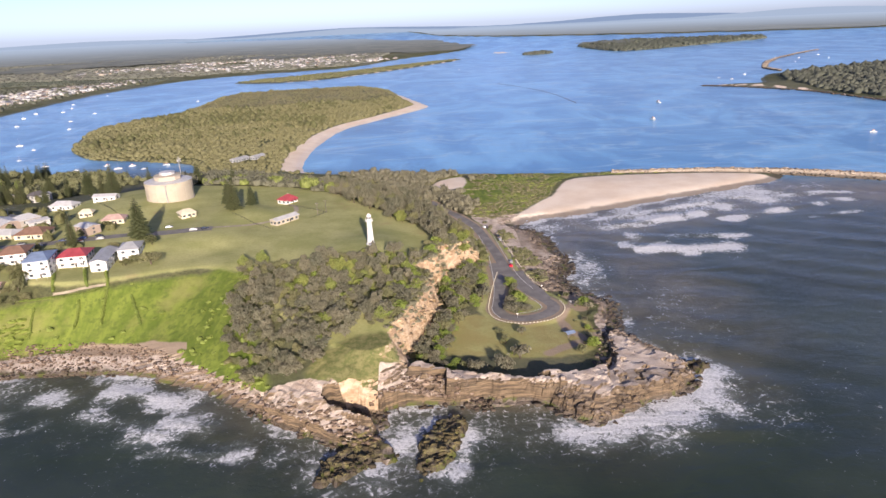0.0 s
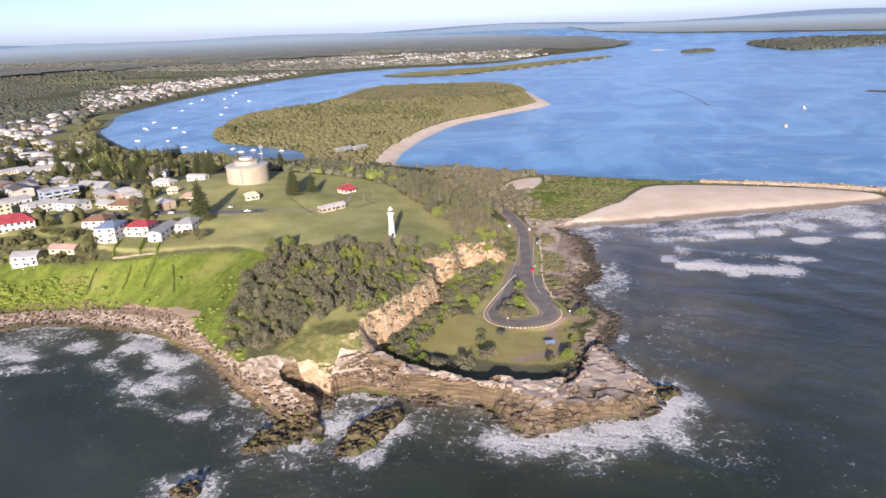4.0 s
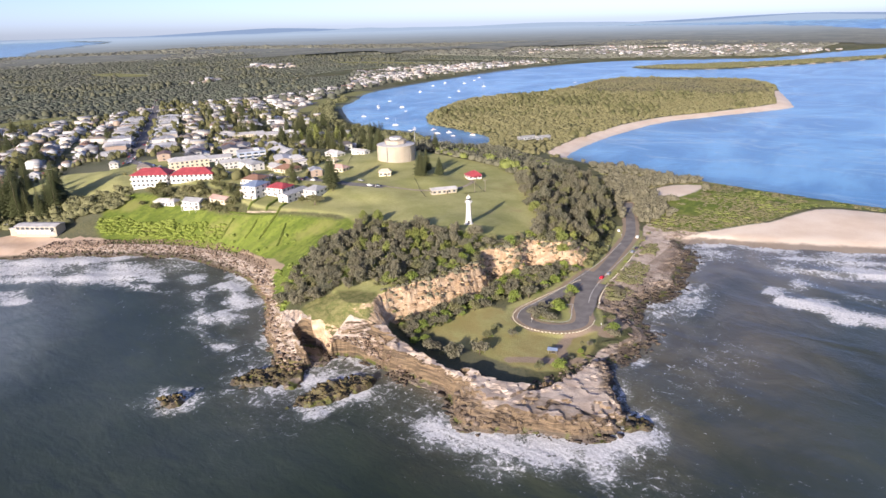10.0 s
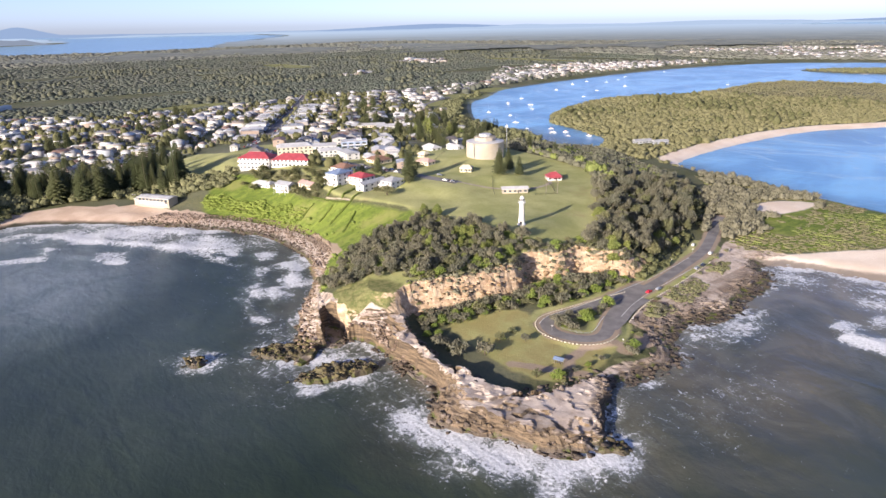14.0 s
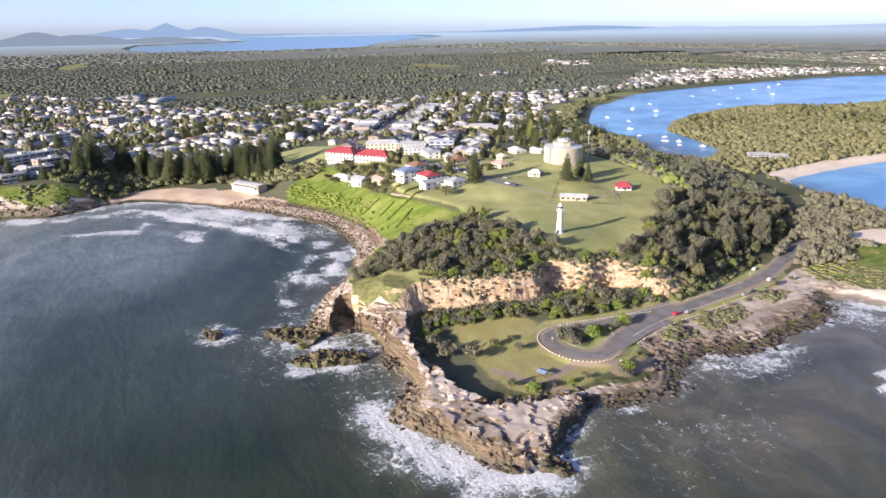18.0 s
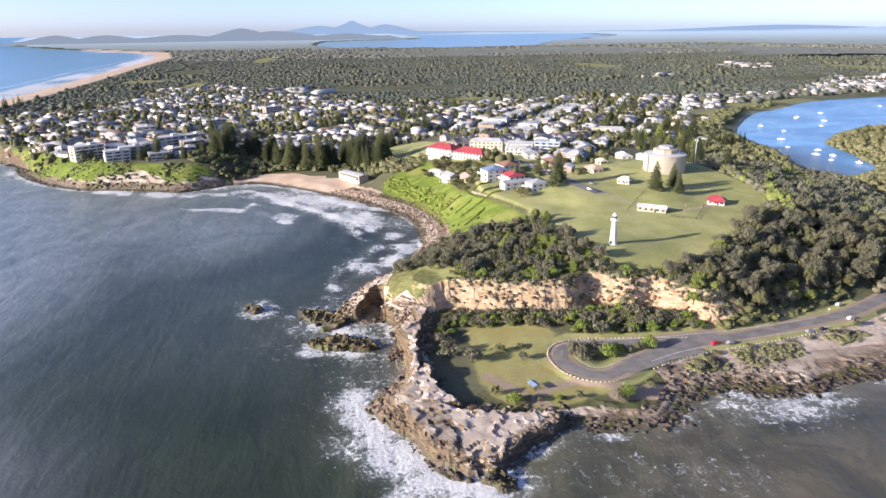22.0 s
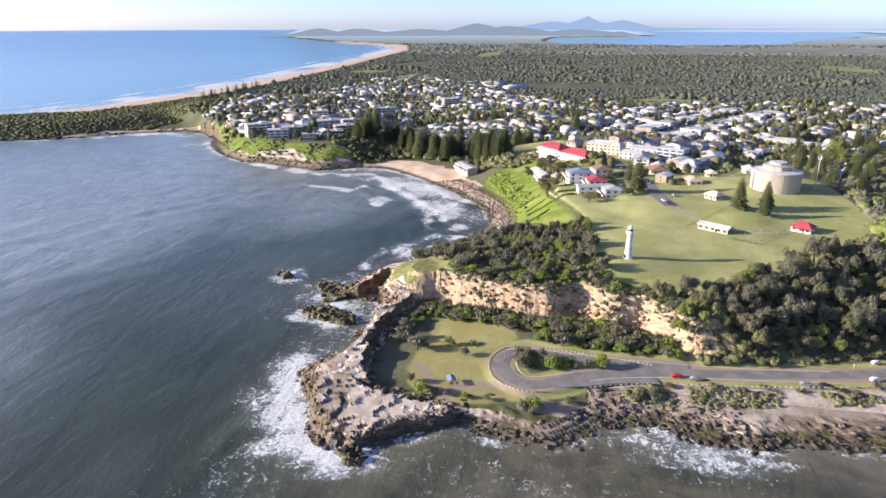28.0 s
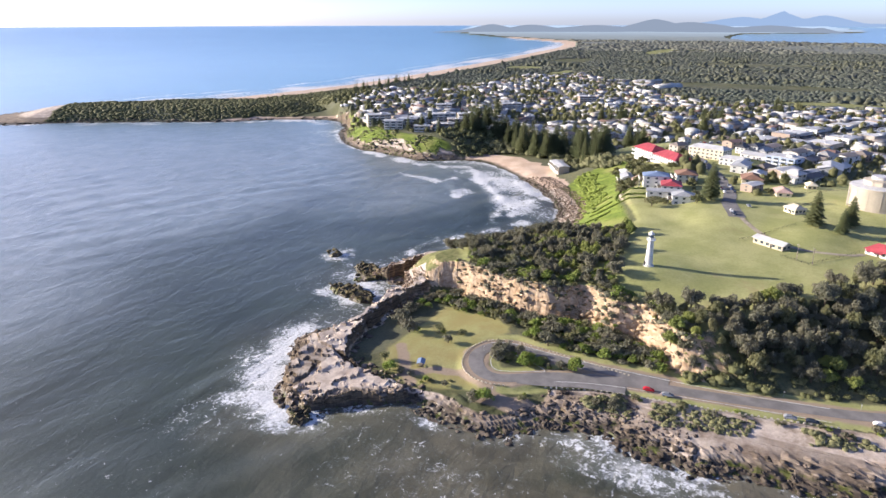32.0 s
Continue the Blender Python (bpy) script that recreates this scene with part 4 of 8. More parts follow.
# ---- shapes, parts and things ----
class Shape:
    """Gathers corners and faces for one mesh."""

    def __init__(self):
        self.v, self.f = [], []

    def add(self, verts, faces):
        k = len(self.v)
        self.v += [tuple(p) for p in verts]
        self.f += [tuple(k + i for i in f) for f in faces]
        return self

    def box(self, x, y, z, sx, sy, sz, turn=0.0):
        """A box standing on z, centred on x, y."""
        c, s = math.cos(turn), math.sin(turn)
        pts = []
        for dz in (0, sz):
            for dx, dy in ((-1, -1), (1, -1), (1, 1), (-1, 1)):
                a, b = dx * sx / 2, dy * sy / 2
                pts.append((x + a * c - b * s, y + a * s + b * c, z + dz))
        return self.add(pts, [(3, 2, 1, 0), (4, 5, 6, 7), (0, 1, 5, 4), (1, 2, 6, 5), (2, 3, 7, 6), (3, 0, 4, 7)])

    def turned(self, profile, n=16, x=0.0, y=0.0):
        """A turned form: (radius, height) from bottom to top."""
        pts = [(x + r * math.cos(2 * math.pi * k / n), y + r * math.sin(2 * math.pi * k / n), z) for r, z in profile for k in range(n)]
        faces = [(j * n + k, j * n + (k + 1) % n, (j + 1) * n + (k + 1) % n, (j + 1) * n + k) for j in range(len(profile) - 1) for k in range(n)]
        faces.append(tuple(range(n))[::-1])
        faces.append(tuple((len(profile) - 1) * n + k for k in range(n)))
        return self.add(pts, faces)

    def rod(self, a, b, r0, r1=None, n=6):
        a, b = Vector(a), Vector(b)
        q = (b - a).to_track_quat("Z", "Y")
        r1 = r0 if r1 is None else r1
        pts = [a + q @ Vector((r0 * math.cos(2 * math.pi * k / n), r0 * math.sin(2 * math.pi * k / n), 0)) for k in range(n)]
        pts += [b + q @ Vector((r1 * math.cos(2 * math.pi * k / n), r1 * math.sin(2 * math.pi * k / n), 0)) for k in range(n)]
        return self.add(pts, [(k, (k + 1) % n, n + (k + 1) % n, n + k) for k in range(n)] + [tuple(range(n))[::-1], tuple(range(n, 2 * n))])

    def gable(self, x, y, z, sx, sy, rise, over=0.5, thick=0.18, hip=0.0):
        """A roof over a plan sx by sy, its ridge along x; hip: how far the ridge ends stand in."""
        a, b = sx / 2 + over, sy / 2 + over
        h = max(a - hip, 0.05) if hip else a
        low = z - rise * over / (sy / 2)
        pts = [(x - a, y - b, low), (x + a, y - b, low), (x + a, y + b, low), (x - a, y + b, low), (x - h, y, z + rise), (x + h, y, z + rise)]
        pts += [(p[0], p[1], p[2] - thick) for p in pts]
        top = [(0, 1, 5, 4), (2, 3, 4, 5), (1, 2, 5), (3, 0, 4)] if hip else [(0, 1, 5, 4), (2, 3, 4, 5)]
        faces = top + [tuple(i + 6 for i in f[::-1]) for f in top]
        faces += [(0, 6, 7, 1), (2, 8, 9, 3)] + ([(1, 7, 8, 2), (3, 9, 6, 0)] if hip else [(1, 7, 11, 5), (5, 11, 8, 2), (3, 9, 10, 4), (4, 10, 6, 0)])
        return self.add(pts, faces)

    def mesh(self, name, material, smooth=False):
        me = bpy.data.meshes.new(name)
        me.from_pydata(self.v, [], self.f)
        me.materials.append(material)
        if smooth:
            me.polygons.foreach_set("use_smooth", np.ones(len(me.polygons), bool))
        me.update()
        return me


def part(name, shape, material, parent, label="", smooth=False):
    """One mesh under a thing or under a part."""
    me = shape.mesh(name, material, smooth) if isinstance(shape, Shape) else shape
    ob = new(name, me)
    ob.parent = parent
    if label:
        tagged(ob, label)
    return ob


def thing(name, label, category, m=None, group="", data=None):
    ob = tagged(new(name, data), label, category, group)
    if m is not None:
        ob.matrix_basis = m
    return ob


def bulk(name, verts, faces, material, smooth=False):
    """A large joined mesh out of arrays: faces all of one size."""
    verts, faces = np.asarray(verts, np.float32), np.asarray(faces, np.int32)
    me = bpy.data.meshes.new(name)
    me.vertices.add(len(verts))
    me.vertices.foreach_set("co", verts.ravel())
    k = faces.shape[1]
    me.loops.add(faces.size)
    me.loops.foreach_set("vertex_index", faces.ravel())
    me.polygons.add(len(faces))
    me.polygons.foreach_set("loop_start", np.arange(0, faces.size, k, dtype=np.int32))
    me.update(calc_edges=True)
    if smooth:
        me.polygons.foreach_set("use_smooth", np.ones(len(faces), bool))
    me.materials.append(material)
    return me


def scatter(kinds, pos, scale, turn, pick):
    """Copies of small meshes joined into one: kinds of (verts, faces), places n x 3, scales n x 3, turns, which kind."""
    out_v, out_f, k0 = [], [], 0
    for k, (v, f) in enumerate(kinds):
        sel = np.where(pick == k)[0]
        if not len(sel):
            continue
        c, s = np.cos(turn[sel])[:, None], np.sin(turn[sel])[:, None]
        p = v[None] * scale[sel][:, None]
        q = np.stack([p[..., 0] * c - p[..., 1] * s, p[..., 0] * s + p[..., 1] * c, p[..., 2]], -1) + pos[sel][:, None]
        out_v.append(q.reshape(-1, 3))
        out_f.append((f[None] + (k0 + np.arange(len(sel)) * len(v))[:, None, None]).reshape(-1, f.shape[1]))
        k0 += len(sel) * len(v)
    return np.concatenate(out_v), np.concatenate(out_f)


def ground_z(x, y):
    return land_height(np.atleast_1d(np.asarray(x, float)), np.atleast_1d(np.asarray(y, float)))[0]


def jittered(x0, x1, y0, y1, gap, seed, keep):
    """Uneven spots about that far apart, those for which keep(x, y) holds."""
    g = np.random.RandomState(seed)
    gx, gy = np.meshgrid(np.arange(x0, x1, gap), np.arange(y0, y1, gap))
    x = gx.ravel() + g.uniform(-0.48, 0.48, gx.size) * gap
    y = gy.ravel() + g.uniform(-0.48, 0.48, gx.size) * gap
    ok = keep(x, y)
    return x[ok], y[ok], g


# ---- leaves ----
def make_leaves(name, dark, mid, pale, per="island", size=0.5, patches=None):
    n = Nodes(name, 0.75)
    dark, mid, pale = (tuple(1.62 * k for k in c) for c in (dark, mid, pale))
    r = n.random() if per == "object" else n.island()
    g = n.noise(size * 6, 3)
    c = n.mix(n.band(g, 0.3, 0.7), dark, mid)
    c = n.mix(n.calc("MULTIPLY", n.band(n.noise(size, 3, 0.7), 0.45, 0.75), 0.8), c, pale)
    c = n.mix(n.calc("MULTIPLY", r, 0.45), c, tuple(0.5 * (a + b) for a, b in zip(dark, pale)))
    c = n.mix(n.calc("MULTIPLY", n.random(), 0.42), c, tuple(0.5 * k * (a + b) for k, a, b in zip((1.12, 1.0, 0.96), mid, pale)))
    if patches:
        c = n.mix(n.calc("MULTIPLY", n.band(n.noise(75, 5, 0.65), 0.42, 0.62), 0.65), c, patches)
    if size > 1:
        c = n.mix(n.band(n.noise(size * 0.8, 5, 0.75), 0.40, 0.60), tuple(0.65 * k for k in dark), c)
        n.bump(n.noise(size * 0.7, 4, 0.7), 0.9, size * 0.6)
    thin = n.tree.nodes.new("ShaderNodeBsdfTranslucent")
    n.put(thin.inputs[0], c)
    both = n.tree.nodes.new("ShaderNodeMixShader")
    both.inputs[0].default_value = 0.3
    n.tree.links.new(n.bsdf.outputs[0], both.inputs[1])
    n.tree.links.new(thin.outputs[0], both.inputs[2])
    n.tree.links.new(both.outputs[0], n.tree.nodes["Material Output"].inputs[0])
    return n.done(c)


LEAF_GREY = make_leaves("leaves_grey_green", (0.056, 0.060, 0.038), (0.124, 0.124, 0.084), (0.215, 0.210, 0.155))
LEAF_GREEN = make_leaves("leaves_green", (0.060, 0.090, 0.020), (0.135, 0.185, 0.042), (0.25, 0.30, 0.08))
LEAF_OLIVE = make_leaves("leaves_olive", (0.068, 0.076, 0.034), (0.132, 0.138, 0.068), (0.225, 0.22, 0.125))
LEAF_PINE = make_leaves("leaves_pine", (0.042, 0.056, 0.026), (0.082, 0.10, 0.045), (0.15, 0.16, 0.075))
# forest leaves greyed and blued: some haze is in these colours
LEAF_FAR = make_leaves("leaves_forest", (0.062, 0.075, 0.056), (0.085, 0.098, 0.075), (0.114, 0.123, 0.097), size=1.0, patches=(0.112, 0.117, 0.096))
LEAF_DUSK = make_leaves("leaves_dark_forest", (0.05, 0.06, 0.042), (0.085, 0.095, 0.062), (0.13, 0.13, 0.088), size=1.0)
LEAF_BRIGHT = make_leaves("leaves_bright_bank", (0.072, 0.106, 0.018), (0.136, 0.185, 0.034), (0.23, 0.28, 0.07))
LEAF_LIME = make_leaves("leaves_light_green", (0.062, 0.085, 0.022), (0.145, 0.18, 0.05), (0.27, 0.29, 0.10))
LEAF_HEATH = make_leaves("leaves_heath", (0.07, 0.075, 0.036), (0.14, 0.14, 0.07), (0.24, 0.225, 0.125), patches=(0.24, 0.215, 0.125))
LEAF_TOWN = make_leaves("leaves_dark_garden", (0.040, 0.048, 0.022), (0.085, 0.095, 0.042), (0.17, 0.17, 0.08))
# paler and greyer still: the haze of distance put into leaf colours
LEAF_HAZE = make_leaves("leaves_hazed_forest", (0.100, 0.114, 0.092), (0.130, 0.144, 0.118), (0.172, 0.181, 0.150), size=1.0, patches=(0.172, 0.172, 0.142))
BARK = plain("bark", (0.13, 0.10, 0.075), 0.95, 0.35, 0.4)


def ball(sub=1, seed=0, lump=0.25, squash=1.0, cut=-2.0):
    """A lumpy ball of leaves' inner mass, as arrays."""
    bm = bmesh.new()
    bmesh.ops.create_icosphere(bm, subdivisions=sub, radius=1.0)
    v = np.array([p.co[:] for p in bm.verts])
    f = np.array([[q.index for q in p.verts] for p in bm.faces])
    bm.free()
    g = np.random.RandomState(seed)
    v = v * (1 + lump * g.uniform(-1, 1, (len(v), 1)))
    v[:, 2] *= squash
    v[:, 2] = np.maximum(v[:, 2], cut)
    return v, f


def leaf_cards(lobes, count, size, g, droop=0.0):
    """Small bent leaf sprays over the outside of some lobes (x, y, z, rx, ry, rz)."""
    lob = np.array(lobes)
    w = lob[:, 3] * lob[:, 4] + lob[:, 3] * lob[:, 5]
    pick = g.choice(len(lob), count, p=w / w.sum())
    d = g.normal(size=(count, 3))
    d[:, 2] = np.where(d[:, 2] < -0.4, -d[:, 2], d[:, 2])
    d /= np.linalg.norm(d, axis=1)[:, None]
    c = lob[pick, :3] + d * lob[pick, 3:] * g.uniform(0.7, 1.3, (count, 1))
    nrm = d + g.normal(size=(count, 3)) * 0.9
    nrm /= np.linalg.norm(nrm, axis=1)[:, None]
    a = np.cross(nrm, g.normal(size=(count, 3)))
    a[:, 2] *= 1.7
    a /= np.linalg.norm(a, axis=1)[:, None]
    b = np.cross(nrm, a)
    s = size * g.uniform(0.6, 1.3, (count, 1))
    mid_lift = nrm * s * 0.25
    v = np.stack([c - a * s * 1.15, c - b * s * 0.48 + mid_lift, c + a * s * 1.4, c + b * s * 0.48 + mid_lift], 1).reshape(-1, 3)
    f = np.arange(count * 4).reshape(-1, 4)
    tri = np.concatenate([f[:, [0, 1, 3]], f[:, [1, 2, 3]]])
    return v, tri


def crown(seed, lobes, cards, size, core=0.46):
    g = np.random.RandomState(seed)
    vs, fs, k = [], [], 0
    big = np.median([q[3] for q in lobes])
    for j, (x, y, z, a, b, c) in enumerate(lobes):
        if a < 0.9 * big:
            continue
        v, f = ball(2 if a > 1.2 * big else 1, seed * 13 + j, 0.16)
        vs.append(v * np.array([a, b, c]) * core + np.array([x, y, z]))
        fs.append(f + k)
        k += len(v)
    v, f = leaf_cards(lobes, cards, size, g)
    vs.append(v)
    fs.append(f + k)
    return np.concatenate(vs), np.concatenate(fs)


def round_lobes(seed, n, r, h, base, upright=1.0):
    g = np.random.RandomState(seed)
    out = []
    for j in range(n):
        a, q = 2 * math.pi * (j * 0.618), r * math.sqrt((j + 0.3) / n) * 0.8
        s = r * g.uniform(0.17, 0.42)
        up = 1.0 + (upright - 1.0) * g.uniform(0.2, 1.3)
        out.append((q * math.cos(a), q * math.sin(a), base + h * g.uniform(0.3, 0.86) * (1 - 0.3 * q / r), s, s * g.uniform(0.8, 1.2), s * g.uniform(0.65, 0.95) * up))
    return out


def broad_tree(seed, r, h, leaves, label, category="tree", name="coastal_tree", cards=1100, size=0.42, group="", upright=1.0):
    """A low spreading tree: trunk with limbs, crown of leaf sprays in lobes with gaps."""
    t = thing(name, label, category, group=group)
    g = np.random.RandomState(seed + 50)
    lobes = round_lobes(seed, 19, r, h * 0.85, h * 0.12, upright)
    s = Shape().rod((0, 0, -0.6), (0.2, 0.1, h * 0.45), r * 0.085, r * 0.05)
    for x, y, z, *_ in lobes[1:7]:
        s.rod((0.1, 0.05, h * g.uniform(0.2, 0.4)), (x * 0.9, y * 0.9, z), r * 0.045, r * 0.015, 5)
    part("trunk", s, BARK, t)
    v, f = crown(seed, lobes, cards, size)
    part("crown", bulk("crown", v, f, leaves), leaves, t)
    return t


def pine(seed, h, r, label, group=""):
    """A tall pine with level tiers of drooping branches."""
    t = thing("norfolk_pine", label, "tree", group=group)
    g = np.random.RandomState(seed)
    part("trunk", Shape().rod((0, 0, -0.5), (0, 0, h * 0.97), h * 0.016, h * 0.003), BARK, t)
    vs, fs, k = [], [], 0
    z, tier = h * 0.07, 0
    while z < h * 0.97:
        rad = r * (1 - z / h) ** 0.72 * g.uniform(0.8, 1.08) + 0.35
        n = 7
        for j in range(n):
            a = 2 * math.pi * (j + 0.5 * (tier % 2) + g.uniform(-0.2, 0.2)) / n
            ca, sa, L = math.cos(a), math.sin(a), rad * g.uniform(0.75, 1.1)
            w = L * 0.22 + 0.2
            rise = 0.10 * L
            for e in (0, 1):
                u0, u1 = (0.04, 0.55) if e == 0 else (0.5, 1.0)
                w0, w1 = (w * 0.5, w) if e == 0 else (w, w * 0.35)
                z0, z1 = z + rise * u0 - 0.02 * L, z + rise * (1.0 if e == 0 else 0.55)
                p0, p1 = np.array([ca * L * u0, sa * L * u0, z0]), np.array([ca * L * u1, sa * L * u1, z1])
                side = np.array([-sa, ca, 0.0])
                drop = np.array([0, 0, -0.35 * w])
                vs += [p0 - side * w0 + drop * 0.5, p0 + side * w0 + drop * 0.5, p1 + side * w1 + drop, p1 - side * w1 + drop, (p0 + p1) / 2 + np.array([0, 0, 0.2 * w])]
                fs += [(k, k + 1, k + 4), (k + 1, k + 2, k + 4), (k + 2, k + 3, k + 4), (k + 3, k, k + 4)]
                k += 5
        z += max(h * 0.044, 0.5) * g.uniform(0.8, 1.2)
        tier += 1
    part("crown", bulk("crown", np.array(vs), np.array(fs), LEAF_PINE), LEAF_PINE, t)
    return t


def plant(templates, xs, ys, zs, g, lo=0.8, hi=1.25, group=""):
    """Copies of some trees at those spots. The templates themselves take the first spots."""
    for k, (x, y, z) in enumerate(zip(xs, ys, zs)):
        s = g.uniform(lo, hi)
        m = Matrix.LocRotScale((x, y, z - 0.1), Euler((0, 0, g.uniform(0, 6.28))), (s, s, s * g.uniform(0.75, 1.3)))
        t = templates[k % len(templates)]
        if k < len(templates):
            t.matrix_basis = m
        else:
            copy_thing(t, m)


# ---- trees of the headland ----
CLIFF_BUSH = rounded([(-108, 306), (-112, 322), (-96, 322), (-66, 323), (-42, 325), (-24, 328), (-9, 340), (-19, 322), (-20, 314), (-13.5, 305), (-15.5, 287), (-22, 266), (-28, 253), (-44, 242),
                      (-60, 223), (-84, 227), (-98, 245), (-106, 278)], 2)
EAST_SLOPE = rounded([(-10, 346), (8, 352), (15, 366), (12, 392), (2, 428), (-8, 455), (-30, 505), (-52, 545), (-90, 575), (-140, 610), (-205, 632), (-285, 615), (-262, 560), (-240, 500),
                      (-185, 488), (-150, 490), (-108, 478), (-82, 456), (-62, 426), (-38, 394), (-24, 384), (-11, 368)], 2)
CLIFF_FOOT_SCRUB = rounded([(-17, 243), (-8, 240), (-4, 250), (0, 266), (3, 282), (7, 294), (14, 300), (16, 320), (17, 340), (18, 356), (14, 359), (4, 350), (0, 340), (-6, 326), (-10, 316), (-5, 303), (-6, 286), (-12, 268), (-18, 253)], 2)
PENINSULA = rounded([(-140, 645), (-100, 612), (-60, 575), (-36, 545), (-10, 505), (10, 470), (30, 452), (46, 466), (66, 492), (84, 520), (90, 545), (104, 576), (150, 586), (230, 584), (230, 590), (160, 600),
                     (100, 604), (30, 613), (-50, 628)], 2)
LOW_BUSHES = [(60, 256), (60, 261), (60, 266), (61, 273), (57, 259), (66, 296), (64, 299), (22, 260), (27, 247), (25, 250), (54, 250), (49, 344), (47, 338), (49, 350), (-6, 240), (-2, 238), (3, 240), (8, 238), (0, 243), (14, 237), (20, 238)]
ROCK_GARDEN = [(40, 352), (45, 345), (48, 336), (38, 366), (35, 385), (36, 400), (32, 412), (28, 430), (24, 446), (56, 310), (60, 300), (59, 282), (61, 274), (60, 262), (64, 256), (44, 360), (38, 376), (34, 420)]

tree_a = [broad_tree(1, 4.2, 7.6, LEAF_GREY, "grey-green coastal banksia tree with a dense uneven crown", cards=1600, size=0.38, group="trees of the bush", upright=1.5),
          broad_tree(2, 3.2, 6.0, LEAF_GREY, "grey-green coastal banksia tree with a dense uneven crown", group="trees of the bush", upright=1.5),
          broad_tree(3, 3.4, 6.8, LEAF_OLIVE, "olive-leaved coastal tree in the headland bush", group="trees of the bush", upright=1.5),
          broad_tree(4, 3.4, 5.0, LEAF_LIME, "bright green coastal tree in the headland bush", cards=1600, size=0.38, group="trees of the bush", upright=1.5),
          broad_tree(14, 3.2, 4.6, LEAF_GREEN, "green coastal tree in the headland bush", cards=1600, size=0.38, group="trees of the bush", upright=1.5)]
bx, by, bg = jittered(-120, 0, 225, 345, 4.3, 11, lambda x, y: (inside(CLIFF_BUSH, x, y, 40.0) > 0.6))
order = np.argsort(bg.uniform(size=len(bx)))
greenish = 0.62 * np.exp(-(((bx[order] + 50) / 34) ** 2 + ((by[order] - 290) / 34) ** 2)) + 0.5 * vnoise(bx[order], by[order], 14, 17) > bg.uniform(0.1, 0.9, len(bx))
bz = ground_z(bx[order], by[order])
sel = ~greenish
plant(tree_a[:3], bx[order][sel], by[order][sel], bz[sel], bg, 0.5, 1.15)
plant(tree_a[3:], bx[order][greenish], by[order][greenish], bz[greenish], bg, 0.55, 1.1)
print("bush", len(bx))

tree_b = [broad_tree(5, 4.2, 8.8, LEAF_GREY, "tall grey-green coastal tree on the slope above the road", name="slope_tree", cards=2000, size=0.36, group="trees of the east slope", upright=1.9),
          broad_tree(6, 3.6, 7.6, LEAF_OLIVE, "olive coastal tree on the slope above the road", name="slope_tree", cards=1800, size=0.35, group="trees of the east slope", upright=1.9),
          broad_tree(7, 3.4, 7.2, LEAF_GREY, "grey-green coastal tree on the wooded slope", name="slope_tree", cards=1800, size=0.35, group="trees of the east slope", upright=1.9),
          broad_tree(15, 3.4, 6.6, LEAF_LIME, "light green coastal tree on the wooded slope", name="slope_tree", cards=1600, size=0.36, group="trees of the east slope", upright=1.6)]
ex, ey, eg = jittered(-90, 20, 340, 560, 5.3, 12, lambda x, y: inside(EAST_SLOPE, x, y, 40.0) > 0.8)
ez = ground_z(ex, ey)
light = vnoise(ex, ey, 16, 14) + eg.uniform(-0.5, 0.5, len(ex)) > 0.52
plant(tree_b[:3], ex[~light], ey[~light], ez[~light], eg, 0.55, 1.3)
plant(tree_b[3:], ex[light], ey[light], ez[light], eg, 0.55, 1.1)
print("slope", len(ex))

shrub = [broad_tree(8, 1.7, 2.2, LEAF_GREEN, "low green coastal shrub on the quarry floor", "shrub", "shrub", 260, 0.26, "shrubs"),
         broad_tree(9, 1.6, 2.0, LEAF_OLIVE, "low olive coastal shrub beside the cliff foot", "shrub", "shrub", 260, 0.26, "shrubs"),
         broad_tree(10, 1.5, 2.4, LEAF_GREY, "low grey-green coastal shrub", "shrub", "shrub", 260, 0.26, "shrubs")]
sx, sy, sg = jittered(-25, 25, 236, 362, 3.3, 13, lambda x, y: (inside(CLIFF_FOOT_SCRUB, x, y, 40.0) > 0) & (off_line(ROAD_LINE, x, y, 30.0)[0] > 6.5))
rx = np.array([p[0] for p in ROCK_GARDEN], float).repeat(2) + sg.uniform(-2.2, 2.2, 2 * len(ROCK_GARDEN))
ry = np.array([p[1] for p in ROCK_GARDEN], float).repeat(2) + sg.uniform(-2.2, 2.2, 2 * len(ROCK_GARDEN))
ix, iy = sg.uniform(26, 35, 44), sg.uniform(289, 326, 44)
ok = (off_line(ROAD_LINE, ix, iy, 30.0)[0] > 4.4)
cx, cy = np.array([-34, -30, -26, -20, -24, -16, -8, 4, -14, -2, 12, 17]), np.array([256, 262, 268, 284, 276, 296, 334, 344, 318, 342, 350, 356])
rim = np.array([(-25, 254), (-23, 260), (-21, 266), (-18.5, 273), (-16, 280), (-14, 287), (-13, 295), (-12.5, 303), (-17, 310), (-20, 317), (-15, 325), (-8.5, 331), (-9.5, 338), (-9, 345), (-2, 352), (4, 358), (9, 364)], float)
rim = np.repeat(rim, 4, axis=0) + sg.uniform(-3.0, 2.0, (68, 2)) + np.array([-1.4, 0.0])
cx, cy = np.concatenate([cx, rim[:, 0]]), np.concatenate([cy, rim[:, 1]])
lx, ly = np.array([22, 20, 30]), np.array([262, 270, 268])
